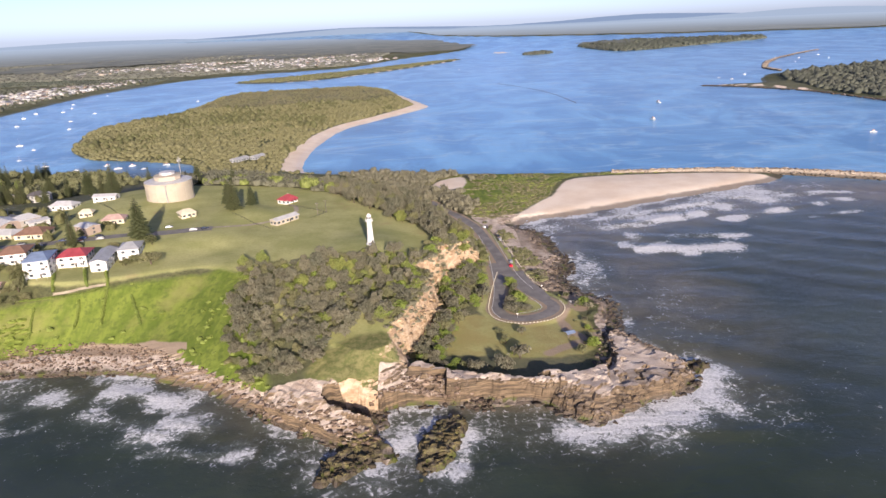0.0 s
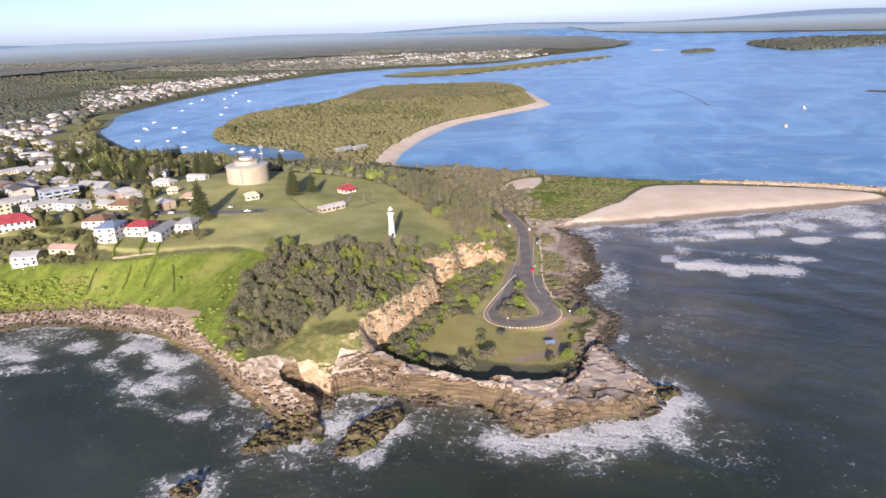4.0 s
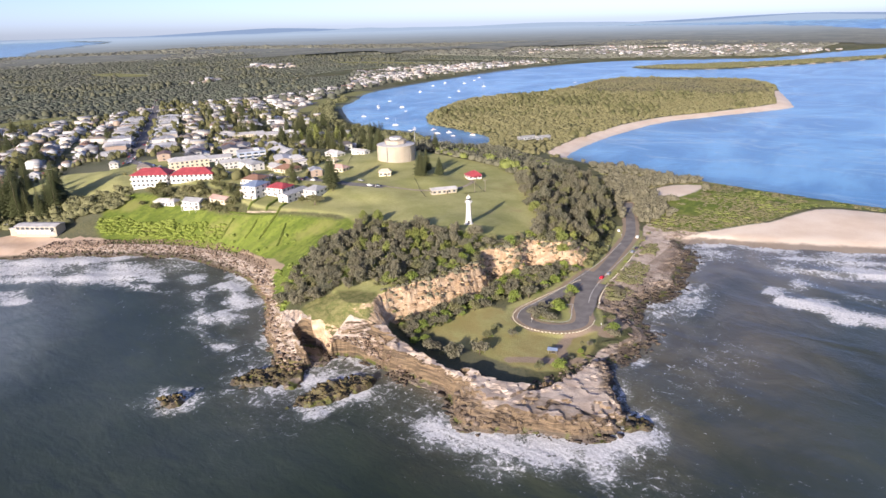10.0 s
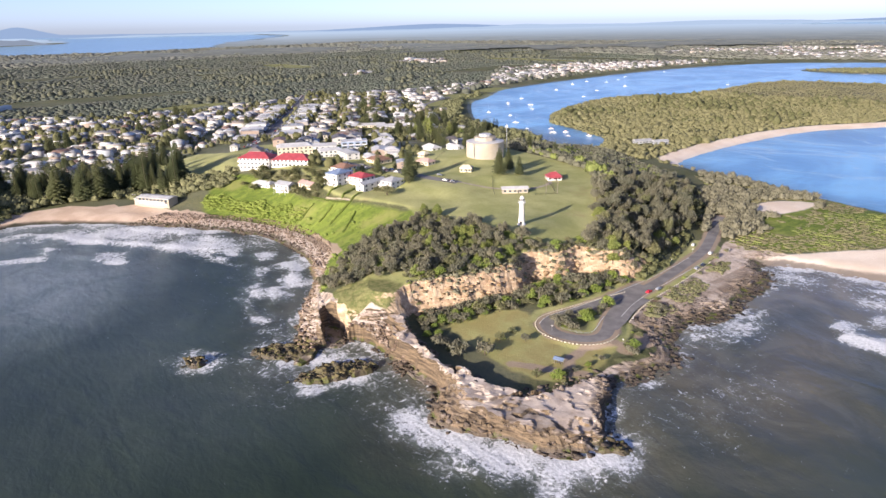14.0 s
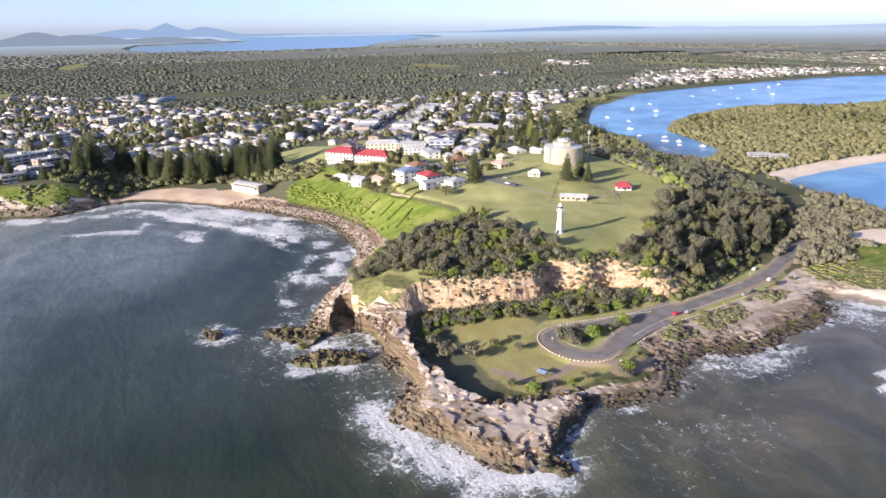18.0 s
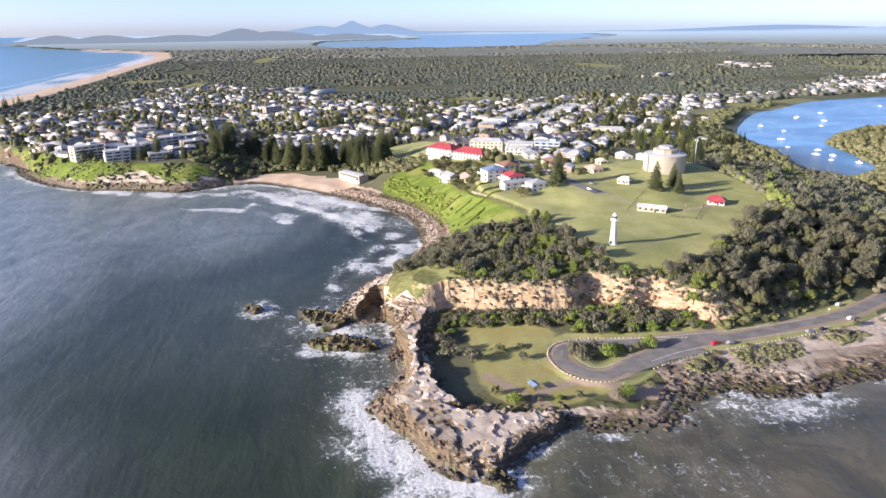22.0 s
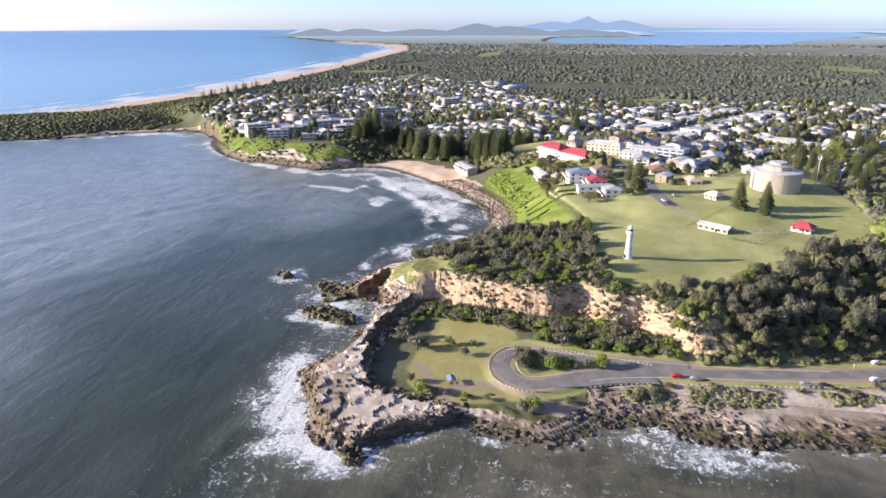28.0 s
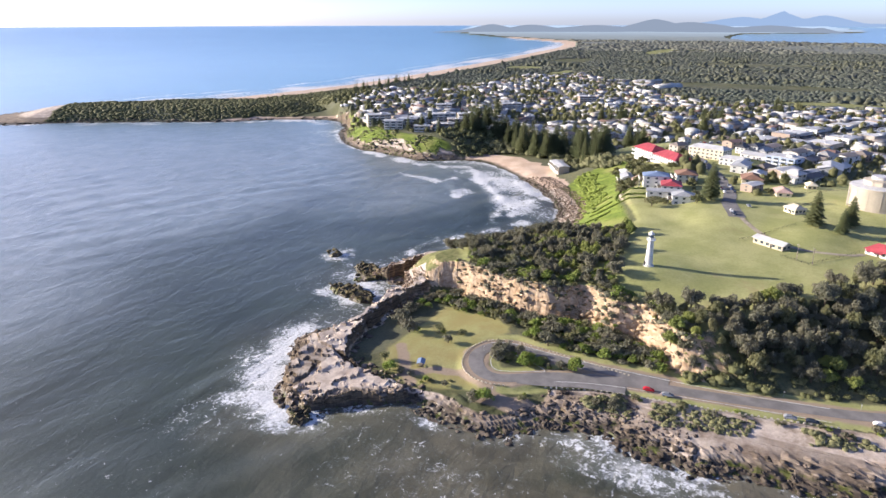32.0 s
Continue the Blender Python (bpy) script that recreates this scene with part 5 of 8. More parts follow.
big_scrub = [broad_tree(11, 2.3, 3.2, LEAF_OLIVE, "dense olive bush along the cliff foot", "bush", "cliff_bush", 320, 0.32, "bushes of the cliff foot"), broad_tree(12, 2.2, 3.6, LEAF_GREY, "dense grey-green bush along the cliff foot", "bush", "cliff_bush", 320, 0.32, "bushes of the cliff foot"),
             broad_tree(13, 2.0, 2.8, LEAF_GREEN, "dense green bush along the cliff foot", "bush", "cliff_bush", 320, 0.32, "bushes of the cliff foot")]
rim2 = rim[::2] + sg.uniform(-2.6, 1.4, (34, 2)) + np.array([-1.6, 0.0])
knot = np.array(LOW_BUSHES, float)
ix2 = np.where(ok)[0][::2]
sx, sy = np.concatenate([sx, rim2[:, 0], knot[:, 0], ix[ix2]]), np.concatenate([sy, rim2[:, 1], knot[:, 1], iy[ix2]])
plant(big_scrub, sx, sy, ground_z(sx, sy), sg, 0.6, 1.75)
sx, sy = np.concatenate([rx, ix[ok], cx, lx]), np.concatenate([ry, iy[ok], cy, ly])
fx, fy, _ = jittered(-36, 24, 246, 372, 2.5, 15, lambda a, b: (inside(HILL_TOP, a, b, 60.0) < -0.5) & (inside(HILL_FOOT, a, b, 60.0) > 0.8) & (a > -34) & (vnoise(a, b, 11, 16) > 0.1))
sx, sy = np.concatenate([sx, fx]), np.concatenate([sy, fy])
plant(shrub, sx, sy, ground_z(sx, sy), sg, 0.5, 1.3)
print("shrubs", len(sx))

# the pines that stand alone on the hill, and the rows along the beach and the river
pines = [pine(21, 26, 7.6, "tall dark green Norfolk pine with level branches", "Norfolk pines"), pine(22, 21, 7.0, "dark green Norfolk pine on the lawn", "Norfolk pines"),
         pine(23, 25, 5.4, "slender dark Norfolk pine", "Norfolk pines")]
PINE_SPOTS = [(-177, 355, 1.0), (-141, 412, 1.0), (-150, 430, 0.85), (-133, 425, 0.7), (-215, 352, 0.8), (-248, 470, 0.9), (-262, 498, 0.95), (-230, 492, 0.8), (-280, 515, 1.0), (-305, 540, 0.95),
              (-318, 500, 0.9), (-335, 560, 1.0), (-360, 575, 0.9), (-385, 545, 1.0), (-350, 520, 0.9), (-410, 590, 1.05), (-430, 560, 0.95), (-455, 610, 1.0), (-470, 580, 0.9), (-490, 640, 1.0),
              (-505, 600, 0.95), (-520, 660, 1.0), (-400, 610, 0.9), (-440, 640, 0.9), (-196, 500, 0.7), (-170, 505, 0.7)]
pg = np.random.RandomState(31)
for x, y, w, n in ((-455, 548, 26, 9), (-375, 530, 22, 6), (-500, 625, 34, 9), (-405, 648, 26, 7), (-575, 566, 26, 6), (-670, 640, 40, 7)):
    for k in range(n):
        PINE_SPOTS.append((x + pg.uniform(-w, w), y + 0.7 * pg.uniform(-w, w), pg.uniform(0.65, 1.0)))
for k in range(66):
    u = k / 65.0
    PINE_SPOTS.append((-425 + 60 * u + pg.uniform(-34, 14), 80 + 168 * u + pg.uniform(-12, 12), pg.uniform(1.0, 1.45)))
for x, y, w, n in ((-925, -75, 26, 6), (-590, 43, 16, 4), (-941, -198, 12, 4), (-681, -87, 8, 3), (-640, 188, 30, 8), (-766, 676, 22, 8), (-520, 616, 26, 8), (-700, 330, 30, 5), (-820, 430, 40, 6), (-560, 300, 18, 4), (-470, 250, 14, 4)):
    for k in range(n):
        PINE_SPOTS.append((x + pg.uniform(-w, w), y + pg.uniform(-w, w), pg.uniform(0.75, 1.1)))
for k in range(16):
    PINE_SPOTS.append((-880 - 17 * k + pg.uniform(-7, 7), -372 - 1.0 * k + pg.uniform(-8, 8), pg.uniform(0.7, 0.95)))
for x, y in ((-395, 15), (-400, 30), (-392, 55), (-408, 70), (-440, 20), (-520, -60), (-470, 130), (-500, 180), (-560, 150), (-620, 260), (-640, 420), (-600, 520)):
    PINE_SPOTS.append((x, y, 0.85))
px, py = np.array([p[0] for p in PINE_SPOTS]), np.array([p[1] for p in PINE_SPOTS])
pz = ground_z(px, py)
for k, (x, y, s) in enumerate(PINE_SPOTS):
    m = Matrix.LocRotScale((x, y, pz[k] - 0.1), Euler((0, 0, k * 1.7)), (s, s, s))
    t = pines[0] if k == 0 else pines[1] if k in (1, 2, 3) else pines[2 if k % 3 else 0]
    if k < 2 or k == 5:
        t.matrix_basis = m
    else:
        copy_thing(t, m)

# tall upright trees behind the tank
def poplar(seed, h, r):
    t = thing("poplar", "tall narrow light green tree near the river", "tree", group="tall narrow trees")
    g = np.random.RandomState(seed)
    part("trunk", Shape().rod((0, 0, -0.6), (0, 0, h * 0.8), 0.45, 0.12), BARK, t)
    lobes = [(g.uniform(-0.4, 0.4) * r, g.uniform(-0.4, 0.4) * r, h * (0.16 + 0.075 * k), r * w, r * w, h * 0.09) for k, w in enumerate((0.7, 0.9, 1.0, 1.0, 0.95, 0.9, 0.8, 0.66, 0.5, 0.34))]
    v, f = crown(seed, lobes, 620, 0.6)
    part("crown", bulk("crown", v, f, LEAF_LIME), LEAF_LIME, t)
    return t


poplars = [poplar(141, 27, 4.6), poplar(142, 23, 4.2)]
qx, qy = np.array([-424, -431, -416, -440, -407, -448, -455, -398]), np.array([561, 566, 570, 574, 578, 558, 580, 590])
plant(poplars, qx, qy, ground_z(qx, qy), np.random.RandomState(143), 0.75, 1.1)

# ---- woods that nobody could count ----
clumps = []
for s in range(6):
    g = np.random.RandomState(400 + s)
    lobes = [(0, 0, 0.55, 0.9, 0.9, 0.55)] + [(g.uniform(-.6, .6), g.uniform(-.6, .6), g.uniform(0.5, 0.85), g.uniform(.35, .55), g.uniform(.35, .55), g.uniform(.3, .45)) for _ in range(3)]
    vs, fs, k = [], [], 0
    for j, (x, y, z, a, b, c) in enumerate(lobes):
        v, f = ball(1, 500 + 7 * s + j, 0.2)
        keep = f[(v[f][:, :, 2].mean(1) > -0.25)]
        vs.append(v * np.array([a, b, c]) + np.array([x, y, z]))
        fs.append(keep + k)
        k += len(v)
    v, f = leaf_cards(lobes, 30, 0.19, g)
    clumps.append((np.concatenate(vs + [v]), np.concatenate(fs + [f + k])))
mid_clumps = []
for s in range(6):
    g = np.random.RandomState(450 + s)
    lobes = [(0, 0, 0.5, 0.85, 0.85, 0.6), (g.uniform(-.5, .5), g.uniform(-.5, .5), 0.75, 0.5, 0.5, 0.42)]
    vs, fs, k = [], [], 0
    for j, (x, y, z, a, b, c) in enumerate(lobes):
        v, f = ball(1, 560 + 7 * s + j, 0.25)
        vs.append(v * np.array([a, b, c]) + np.array([x, y, z]))
        fs.append(f[(v[f][:, :, 2].mean(1) > -0.25)] + k)
        k += len(v)
    v, f = leaf_cards(lobes, 15, 0.22, g)
    mid_clumps.append((np.concatenate(vs + [v]), np.concatenate(fs + [f + k])))
low_clumps = []
for s in range(5):
    v, f = ball(1, 600 + s, 0.28)
    low_clumps.append((v * np.array([1, 1, 0.75]) + np.array([0, 0, 0.35]), f[v[f][:, :, 2].mean(1) > -0.3]))


def tuft(seed):
    """One far tree crown: a lumpy dome of fifteen faces."""
    g = np.random.RandomState(seed)
    v = [(r * math.cos(1.2566 * k + o) * g.uniform(0.75, 1.2), r * math.sin(1.2566 * k + o) * g.uniform(0.75, 1.2), z + g.uniform(-0.12, 0.12)) for r, z, o in ((0.75, -0.1, 0.0), (0.95, 0.75, 0.6)) for k in range(5)]
    v.append((g.uniform(-0.2, 0.2), g.uniform(-0.2, 0.2), g.uniform(1.25, 1.7)))
    f = []
    for k in range(5):
        m = (k + 1) % 5
        f += [(k, m, 5 + k), (m, 5 + m, 5 + k), (5 + k, 5 + m, 10)]
    return np.array(v), np.array(f)


tufts = [tuft(640 + k) for k in range(9)]


def wood(name, label, area, gap, lo, hi, leaves, seed, keep=None, kinds=clumps, tall=1.0):
    """A wood or thicket as one mesh over an outline."""
    p = np.asarray(area)
    x, y, g = jittered(p[:, 0].min(), p[:, 0].max(), p[:, 1].min(), p[:, 1].max(), gap, seed,
                       lambda a, b: (inside(area, a, b, 60.0) > 0.5) & (keep(a, b) if keep else True))
    if not len(x):
        return
    z = ground_z(x, y)
    s = g.uniform(lo, hi, len(x)) * (1 + 0.35 * vnoise(x, y, gap * 6, seed))
    sc = np.stack([s, s, s * tall * g.uniform(0.7, 1.3, len(x))], 1)
    fx, fy, fz = far_in(x, y, z - 0.15 * s)
    v, f = scatter(kinds, np.stack([fx, fy, fz], 1), sc, g.uniform(0, 6.28, len(x)), g.randint(0, len(kinds), len(x)))
    tagged(new(name, bulk(name, v, f, leaves)), label, "trees", kind="stuff")
    print(name, len(x), len(f))


ISLAND_WOOD = rounded([(-178, 690), (-186, 780), (-176, 950), (-118, 1062), (-66, 1176), (-74, 1245), (-118, 1420), (-160, 1560), (-240, 1640), (-400, 1625), (-500, 1565), (-478, 1240), (-530, 1110), (-558, 1052),
                       (-495, 880), (-430, 795), (-365, 775), (-310, 755), (-270, 728), (-250, 690), (-240, 650), (-160, 640)], 2)
clear_of_road = lambda x, y: (off_line(ROAD_LINE, x, y, 40.0)[0] > 4.5) & (inside(SAND_PATCH, x, y, 40.0) < -3) & (np.hypot(x + 225, y - 725) > 17)
heath_line = lambda x, y: y - 1270 - 0.35 * (x + 300) + 55 * vnoise(x, y, 90, 23)
wood("island_wood", "dense olive coastal woodland on the river island", ISLAND_WOOD, 6.2, 2.0, 5.2, LEAF_OLIVE, 71, lambda x, y: clear_of_road(x, y) & (heath_line(x, y) < 0), mid_clumps, 0.85)
wood("island_tall_trees", "darker taller trees scattered through the island woodland", ISLAND_WOOD, 13, 3.0, 5.6, LEAF_TOWN, 69, lambda x, y: clear_of_road(x, y) & (heath_line(x, y) < 25) & (vnoise(x, y, 70, 24) > -0.1), tufts, 1.0)
wood("island_heath", "smooth low tan and olive heath over the far half of the island", ISLAND_WOOD, 6.0, 2.8, 4.6, LEAF_HEATH, 70, lambda x, y: heath_line(x, y) > -20, tufts, 0.2)
wood("north_slope_wood", "dense grey-green woodland between the hill and the river", EAST_SLOPE, 6.0, 3.6, 5.6, LEAF_GREY, 72, lambda x, y: (y > 545) | (x < -88), tall=1.1)
wood("north_slope_green_trees", "lighter green trees through the woodland above the river", EAST_SLOPE, 9.0, 3.0, 5.0, LEAF_LIME, 66, lambda x, y: ((y > 545) | (x < -88)) & (vnoise(x, y, 30, 26) > -0.1), tall=1.2)
wood("island_shore_scrub", "low olive scrub and mangroves down to the island's waterline", np.array([(-620, 640), (-140, 640), (-40, 1200), (-140, 1680), (-620, 1680)]), 5.4, 1.8, 4.2, LEAF_OLIVE, 65, lambda x, y: (inside(COAST, x, y, 60.0) > 0.5) & (inside(ISLAND_WOOD, x, y, 60.0) < 1) & (inside(ISLAND_WOOD, x, y, 60.0) > -45) & (sand_depth(x, y) < -1) & clear_of_road(x, y) & (vnoise(x, y, 24, 25) > -0.55), mid_clumps, 0.7)
open_scrub = lambda x, y: clear_of_road(x, y) & (vnoise(x, y, 26, 19) + 0.5 * vnoise(x, y, 9, 20) > -0.25 + 0.004 * np.maximum(x - 20, 0))
wood("peninsula_scrub", "grey-green coastal scrub behind the beach", PENINSULA, 4.2, 1.4, 3.4, LEAF_GREY, 73, lambda x, y: open_scrub(x, y) & (x < 16 + 14 * vnoise(x, y, 20, 18)), tall=1.25)
wood("road_end_trees", "tall grey coastal trees closing over the end of the road", rounded([(-6, 462), (12, 462), (22, 484), (6, 520), (-14, 545), (-34, 575), (-66, 590), (-58, 552), (-40, 528), (-24, 506)], 2), 4.0, 2.2, 4.0, LEAF_GREY, 68, lambda x, y: (off_line(ROAD_LINE, x, y, 40.0)[0] > 4.4) & (inside(SAND_PATCH, x, y, 40.0) < -2), tall=1.5)
wood("dune_scrub", "low tan and olive dune scrub behind the beach", PENINSULA, 3.2, 1.3, 3.0, LEAF_HEATH, 84, lambda x, y: clear_of_road(x, y) & (vnoise(x, y, 26, 19) + 0.6 * vnoise(x, y, 8, 20) > -0.05), kinds=mid_clumps, tall=0.26)
wood("dune_green_scrub", "smooth bright green dune growth in patches behind the beach", PENINSULA, 3.4, 1.3, 3.2, LEAF_LIME, 87, lambda x, y: clear_of_road(x, y) & (vnoise(x, y, 19, 22) + 0.004 * (x - 50) > 0.12), mid_clumps, 0.24)
wood("verge_scrub", "dark olive scrub between the road and the rocks", VERGE, 1.8, 0.6, 1.9, LEAF_OLIVE, 85, lambda x, y: (vnoise(x, y, 16, 33) + 0.4 * vnoise(x, y, 5, 34) > -0.3) & (off_line(ROAD_LINE, x, y, 40.0)[0] > 6), clumps, 0.7)
wood("roadside_scrub", "green and olive scrub on the slope down to the road", rounded([(17, 358), (23, 368), (19, 392), (10, 428), (-1, 452), (-22, 496), (-44, 532), (-50, 524), (-30, 490), (-12, 450), (-2, 425), (8, 392), (10, 374)], 1), 3.4, 0.9, 3.6, LEAF_TOWN, 86, lambda x, y: (off_line(ROAD_LINE, x, y, 40.0)[0] > 6.5) & (vnoise(x, y, 7, 31) > -0.4), clumps)
wood("cliff_edge_scrub", "grey and olive shrubs spilling over the quarry edge and down its clefts", np.array([(-36, 246), (24, 246), (24, 374), (-36, 374)]), 1.7, 0.7, 1.8, LEAF_GREY, 67,
     lambda x, y: (lambda t, f: (t < 1.2) & (f > 0.6) & ((t > -1.6 - 1.2 * vnoise(x, y, 6, 27)) | (vnoise(x, y, 8, 28) > 0.34)) & (x > -33))(inside(HILL_TOP, x, y, 60.0), inside(HILL_FOOT, x, y, 60.0)), clumps, 0.9)
wood("south_point_scrub", "dark wind-shorn scrub over the southern point", np.array([(-1000, -800), (-230, -800), (-230, -270), (-1000, -230)]), 5.6, 3.2, 4.6, LEAF_TOWN, 74, lambda x, y: (inside(COAST, x, y, 60.0) > 6) & (sand_depth(x, y) < -3) & (inside(TOWN_EDGE, x, y, 60.0) < -2) & (0.6 * x - 0.8 * y < 236), tufts, 0.45)
wood("beach_gully_wood", "dark trees behind the beach", rounded([(-460, 100), (-384, 110), (-378, 180), (-345, 214), (-312, 232), (-330, 262), (-400, 232), (-440, 180)], 2), 6.0, 3.0, 5.2, LEAF_OLIVE, 75, tall=1.1)
wood("gully_scrub", "dark trees filling the gully beside the beach", rounded([(-405, 50), (-374, 66), (-360, 100), (-366, 122), (-400, 132), (-436, 104)], 2), 5.0, 2.4, 4.6, LEAF_TOWN, 98, tall=1.1)
wood("hotel_bank_wood", "dark bushes on the bank below the hotel", rounded([(-345, 240), (-318, 240), (-300, 262), (-312, 282), (-345, 280)], 2), 4.5, 2.0, 3.6, LEAF_OLIVE, 76)
wood("south_hill_scrub", "green scrub on the slope above the rocks", SOUTH_SLOPE, 3.8, 1.0, 2.8, LEAF_OLIVE, 77, lambda x, y: vnoise(x, y, 22, 9) > 0.1, mid_clumps, 0.6)
wood("south_hill_grass_scrub", "light green low scrub on the slope above the rocks", SOUTH_SLOPE, 4.2, 0.9, 2.2, LEAF_GREEN, 96, lambda x, y: (vnoise(x, y, 22, 9) < 0.1) & (vnoise(x, y, 30, 10) > 0.1), mid_clumps, 0.35)
wood("north_shore_wood", "dark woodland on the far river bank", rounded([(660, 1170), (690, 1020), (780, 840), (1380, 540), (2200, 950), (2050, 1900), (1500, 1850), (1100, 1660), (820, 1540), (690, 1420)], 2), 10, 4.5, 8, LEAF_FAR, 78, kinds=tufts, tall=0.8)
wood("bar_island_wood", "low woodland on the sandy river island", BAR_ISLE, 8, 3.0, 5.0, LEAF_OLIVE, 79, lambda x, y: inside(BAR_ISLE, x, y, 60.0) > 16, tufts, 0.5)
wood("long_island_wood", "low woodland on the far river island", LONG_ISLE, 16, 8, 13, LEAF_FAR, 80, kinds=tufts, tall=0.6)
wood("small_island_wood", "low trees on a small river island", SMALL_ISLE, 10, 5, 8, LEAF_FAR, 81, kinds=tufts, tall=0.7)
not_built = lambda x, y: (inside(TOWN_EDGE, x, y, 80.0) < -8) & (inside(COAST, x, y, 100.0) > 40) & (sand_depth(x, y) < -9) & (
    np.min([np.hypot((x - c[0]) / a, (y - c[1]) / b) for c, a, b in FIELDS], axis=0) > 1.0) & (inside(LAKE, x, y, 100.0) < -10) & (vnoise(x, y, 260, 66) > -0.62)
PLAIN_LABEL = "wide dark eucalypt forest on the plain behind the town"
wood("plain_forest", PLAIN_LABEL, np.array([(-3000, -560), (-1550, -500), (-1550, 2400), (-3000, 2600)]), 12.5, 7.0, 12.0, LEAF_FAR, 82, not_built, tufts, 0.27)
wood("near_forest", "dark eucalypt forest at the edge of the town", np.array([(-1550, -500), (-940, -420), (-900, 0), (-880, 400), (-820, 900), (-860, 1300), (-900, 2200), (-1550, 2400)]), 8.4, 4.4, 7.4, LEAF_FAR, 97, not_built, tufts, 0.42)
wood("tall_forest", "taller dark trees standing out of the forest", np.array([(-2400, -480), (-940, -420), (-880, 400), (-820, 900), (-900, 2200), (-2400, 2400)]), 26, 4.0, 8.0, LEAF_DUSK, 90, lambda x, y: not_built(x, y) & (vnoise(x, y, 130, 45) + 0.6 * vnoise(x, y, 40, 46) > 0.2), tufts, 0.95)
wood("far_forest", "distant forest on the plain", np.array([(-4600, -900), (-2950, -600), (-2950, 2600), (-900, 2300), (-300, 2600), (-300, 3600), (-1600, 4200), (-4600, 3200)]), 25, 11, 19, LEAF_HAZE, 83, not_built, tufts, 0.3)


# ---- materials of built things ----
def choice(name, colours, rough=0.6, per="object", grain=0.35):
    """One of some colours for each thing (or each loose piece), with weathering."""
    n = Nodes(name, rough)
    ramp = n.tree.nodes.new("ShaderNodeValToRGB")
    ramp.color_ramp.interpolation = "CONSTANT"
    el = ramp.color_ramp.elements
    while len(el) < len(colours):
        el.new(0.5)
    for k, c in enumerate(colours):
        el[k].position, el[k].color = k / len(colours), (*c, 1)
    n.put(ramp.inputs[0], n.random() if per == "object" else n.island())
    c = n.mix(n.calc("MULTIPLY", n.band(n.noise(1.6, 4, 0.7), 0.4, 0.75), grain), n.mix(0.16, ramp.outputs[0], (0.05, 0.05, 0.05)), (0.22, 0.20, 0.18))
    return n.done(c)


ROOFS = [(0.74, 0.74, 0.73), (0.66, 0.65, 0.63), (0.60, 0.60, 0.60), (0.38, 0.39, 0.41), (0.48, 0.47, 0.45), (0.20, 0.21, 0.23), (0.70, 0.69, 0.67), (0.52, 0.52, 0.52), (0.23, 0.14, 0.11), (0.33, 0.34, 0.38), (0.085, 0.09, 0.105), (0.27, 0.23, 0.20),
         (0.44, 0.42, 0.39), (0.40, 0.42, 0.45), (0.64, 0.64, 0.64), (0.15, 0.14, 0.14), (0.34, 0.27, 0.23)]
WALLS = [(0.68, 0.66, 0.61), (0.56, 0.51, 0.42), (0.72, 0.71, 0.69), (0.52, 0.47, 0.41), (0.70, 0.69, 0.66), (0.46, 0.36, 0.29), (0.62, 0.66, 0.70)]
M_ROOF, M_WALL = choice("roof_sheeting", ROOFS, 0.5), choice("house_wall_paint", WALLS, 0.75)
M_ROOF_P, M_WALL_P = choice("roof_sheeting_far", ROOFS, 0.5, "island"), choice("house_wall_paint_far", WALLS, 0.75, "island")
M_WHITE = plain("white_paint", (0.73, 0.72, 0.69), 0.6, 0.08, 0.7)
M_CREAM = plain("cream_paint", (0.72, 0.64, 0.48), 0.7, 0.12, 0.8)
M_PINK = plain("faded_pink_roof", (0.52, 0.36, 0.31), 0.7, 0.15, 0.8)
M_BROWN = plain("brown_roof_tiles", (0.27, 0.16, 0.115), 0.8, 0.2, 0.8)
M_BLUE_ROOF = plain("blue_roof_sheeting", (0.22, 0.29, 0.42), 0.5, 0.15, 0.8)
M_RED = plain("red_roof_sheeting", (0.40, 0.075, 0.09), 0.5, 0.2, 0.8)
M_GREY = plain("grey_roof_sheeting", (0.40, 0.41, 0.42), 0.5, 0.15, 0.8)
M_PALE = plain("pale_roof_sheeting", (0.56, 0.56, 0.555), 0.5, 0.15, 0.8)
M_BLUE = plain("blue_grey_paint", (0.36, 0.43, 0.55), 0.6, 0.12, 0.8)
M_CONC = plain("concrete", (0.45, 0.40, 0.32), 0.9, 0.12, 2.4)
M_STEEL = plain("galvanised_steel", (0.48, 0.49, 0.50), 0.4, 0.12, 0.4, 0.6)
M_DARK = plain("dark_timber", (0.06, 0.055, 0.05), 0.8, 0.25, 0.5)
M_TIMBER = plain("weathered_timber", (0.26, 0.22, 0.18), 0.85, 0.25, 0.4)
M_RUBBER = plain("tyre_rubber", (0.025, 0.025, 0.025), 0.9, 0.2, 0.2)
M_LINE = plain("white_road_paint", (0.70, 0.70, 0.67), 0.7, 0.2, 0.5)
M_ORANGE = plain("orange_paint", (0.75, 0.25, 0.05), 0.5, 0.1, 0.4)


def make_glass():
    n = Nodes("window_glass", 0.08)
    n.bsdf.inputs["Specular IOR Level"].default_value = 0.6
    return n.done(n.mix(n.noise(3.0, 2), (0.03, 0.04, 0.05), (0.09, 0.11, 0.13)))


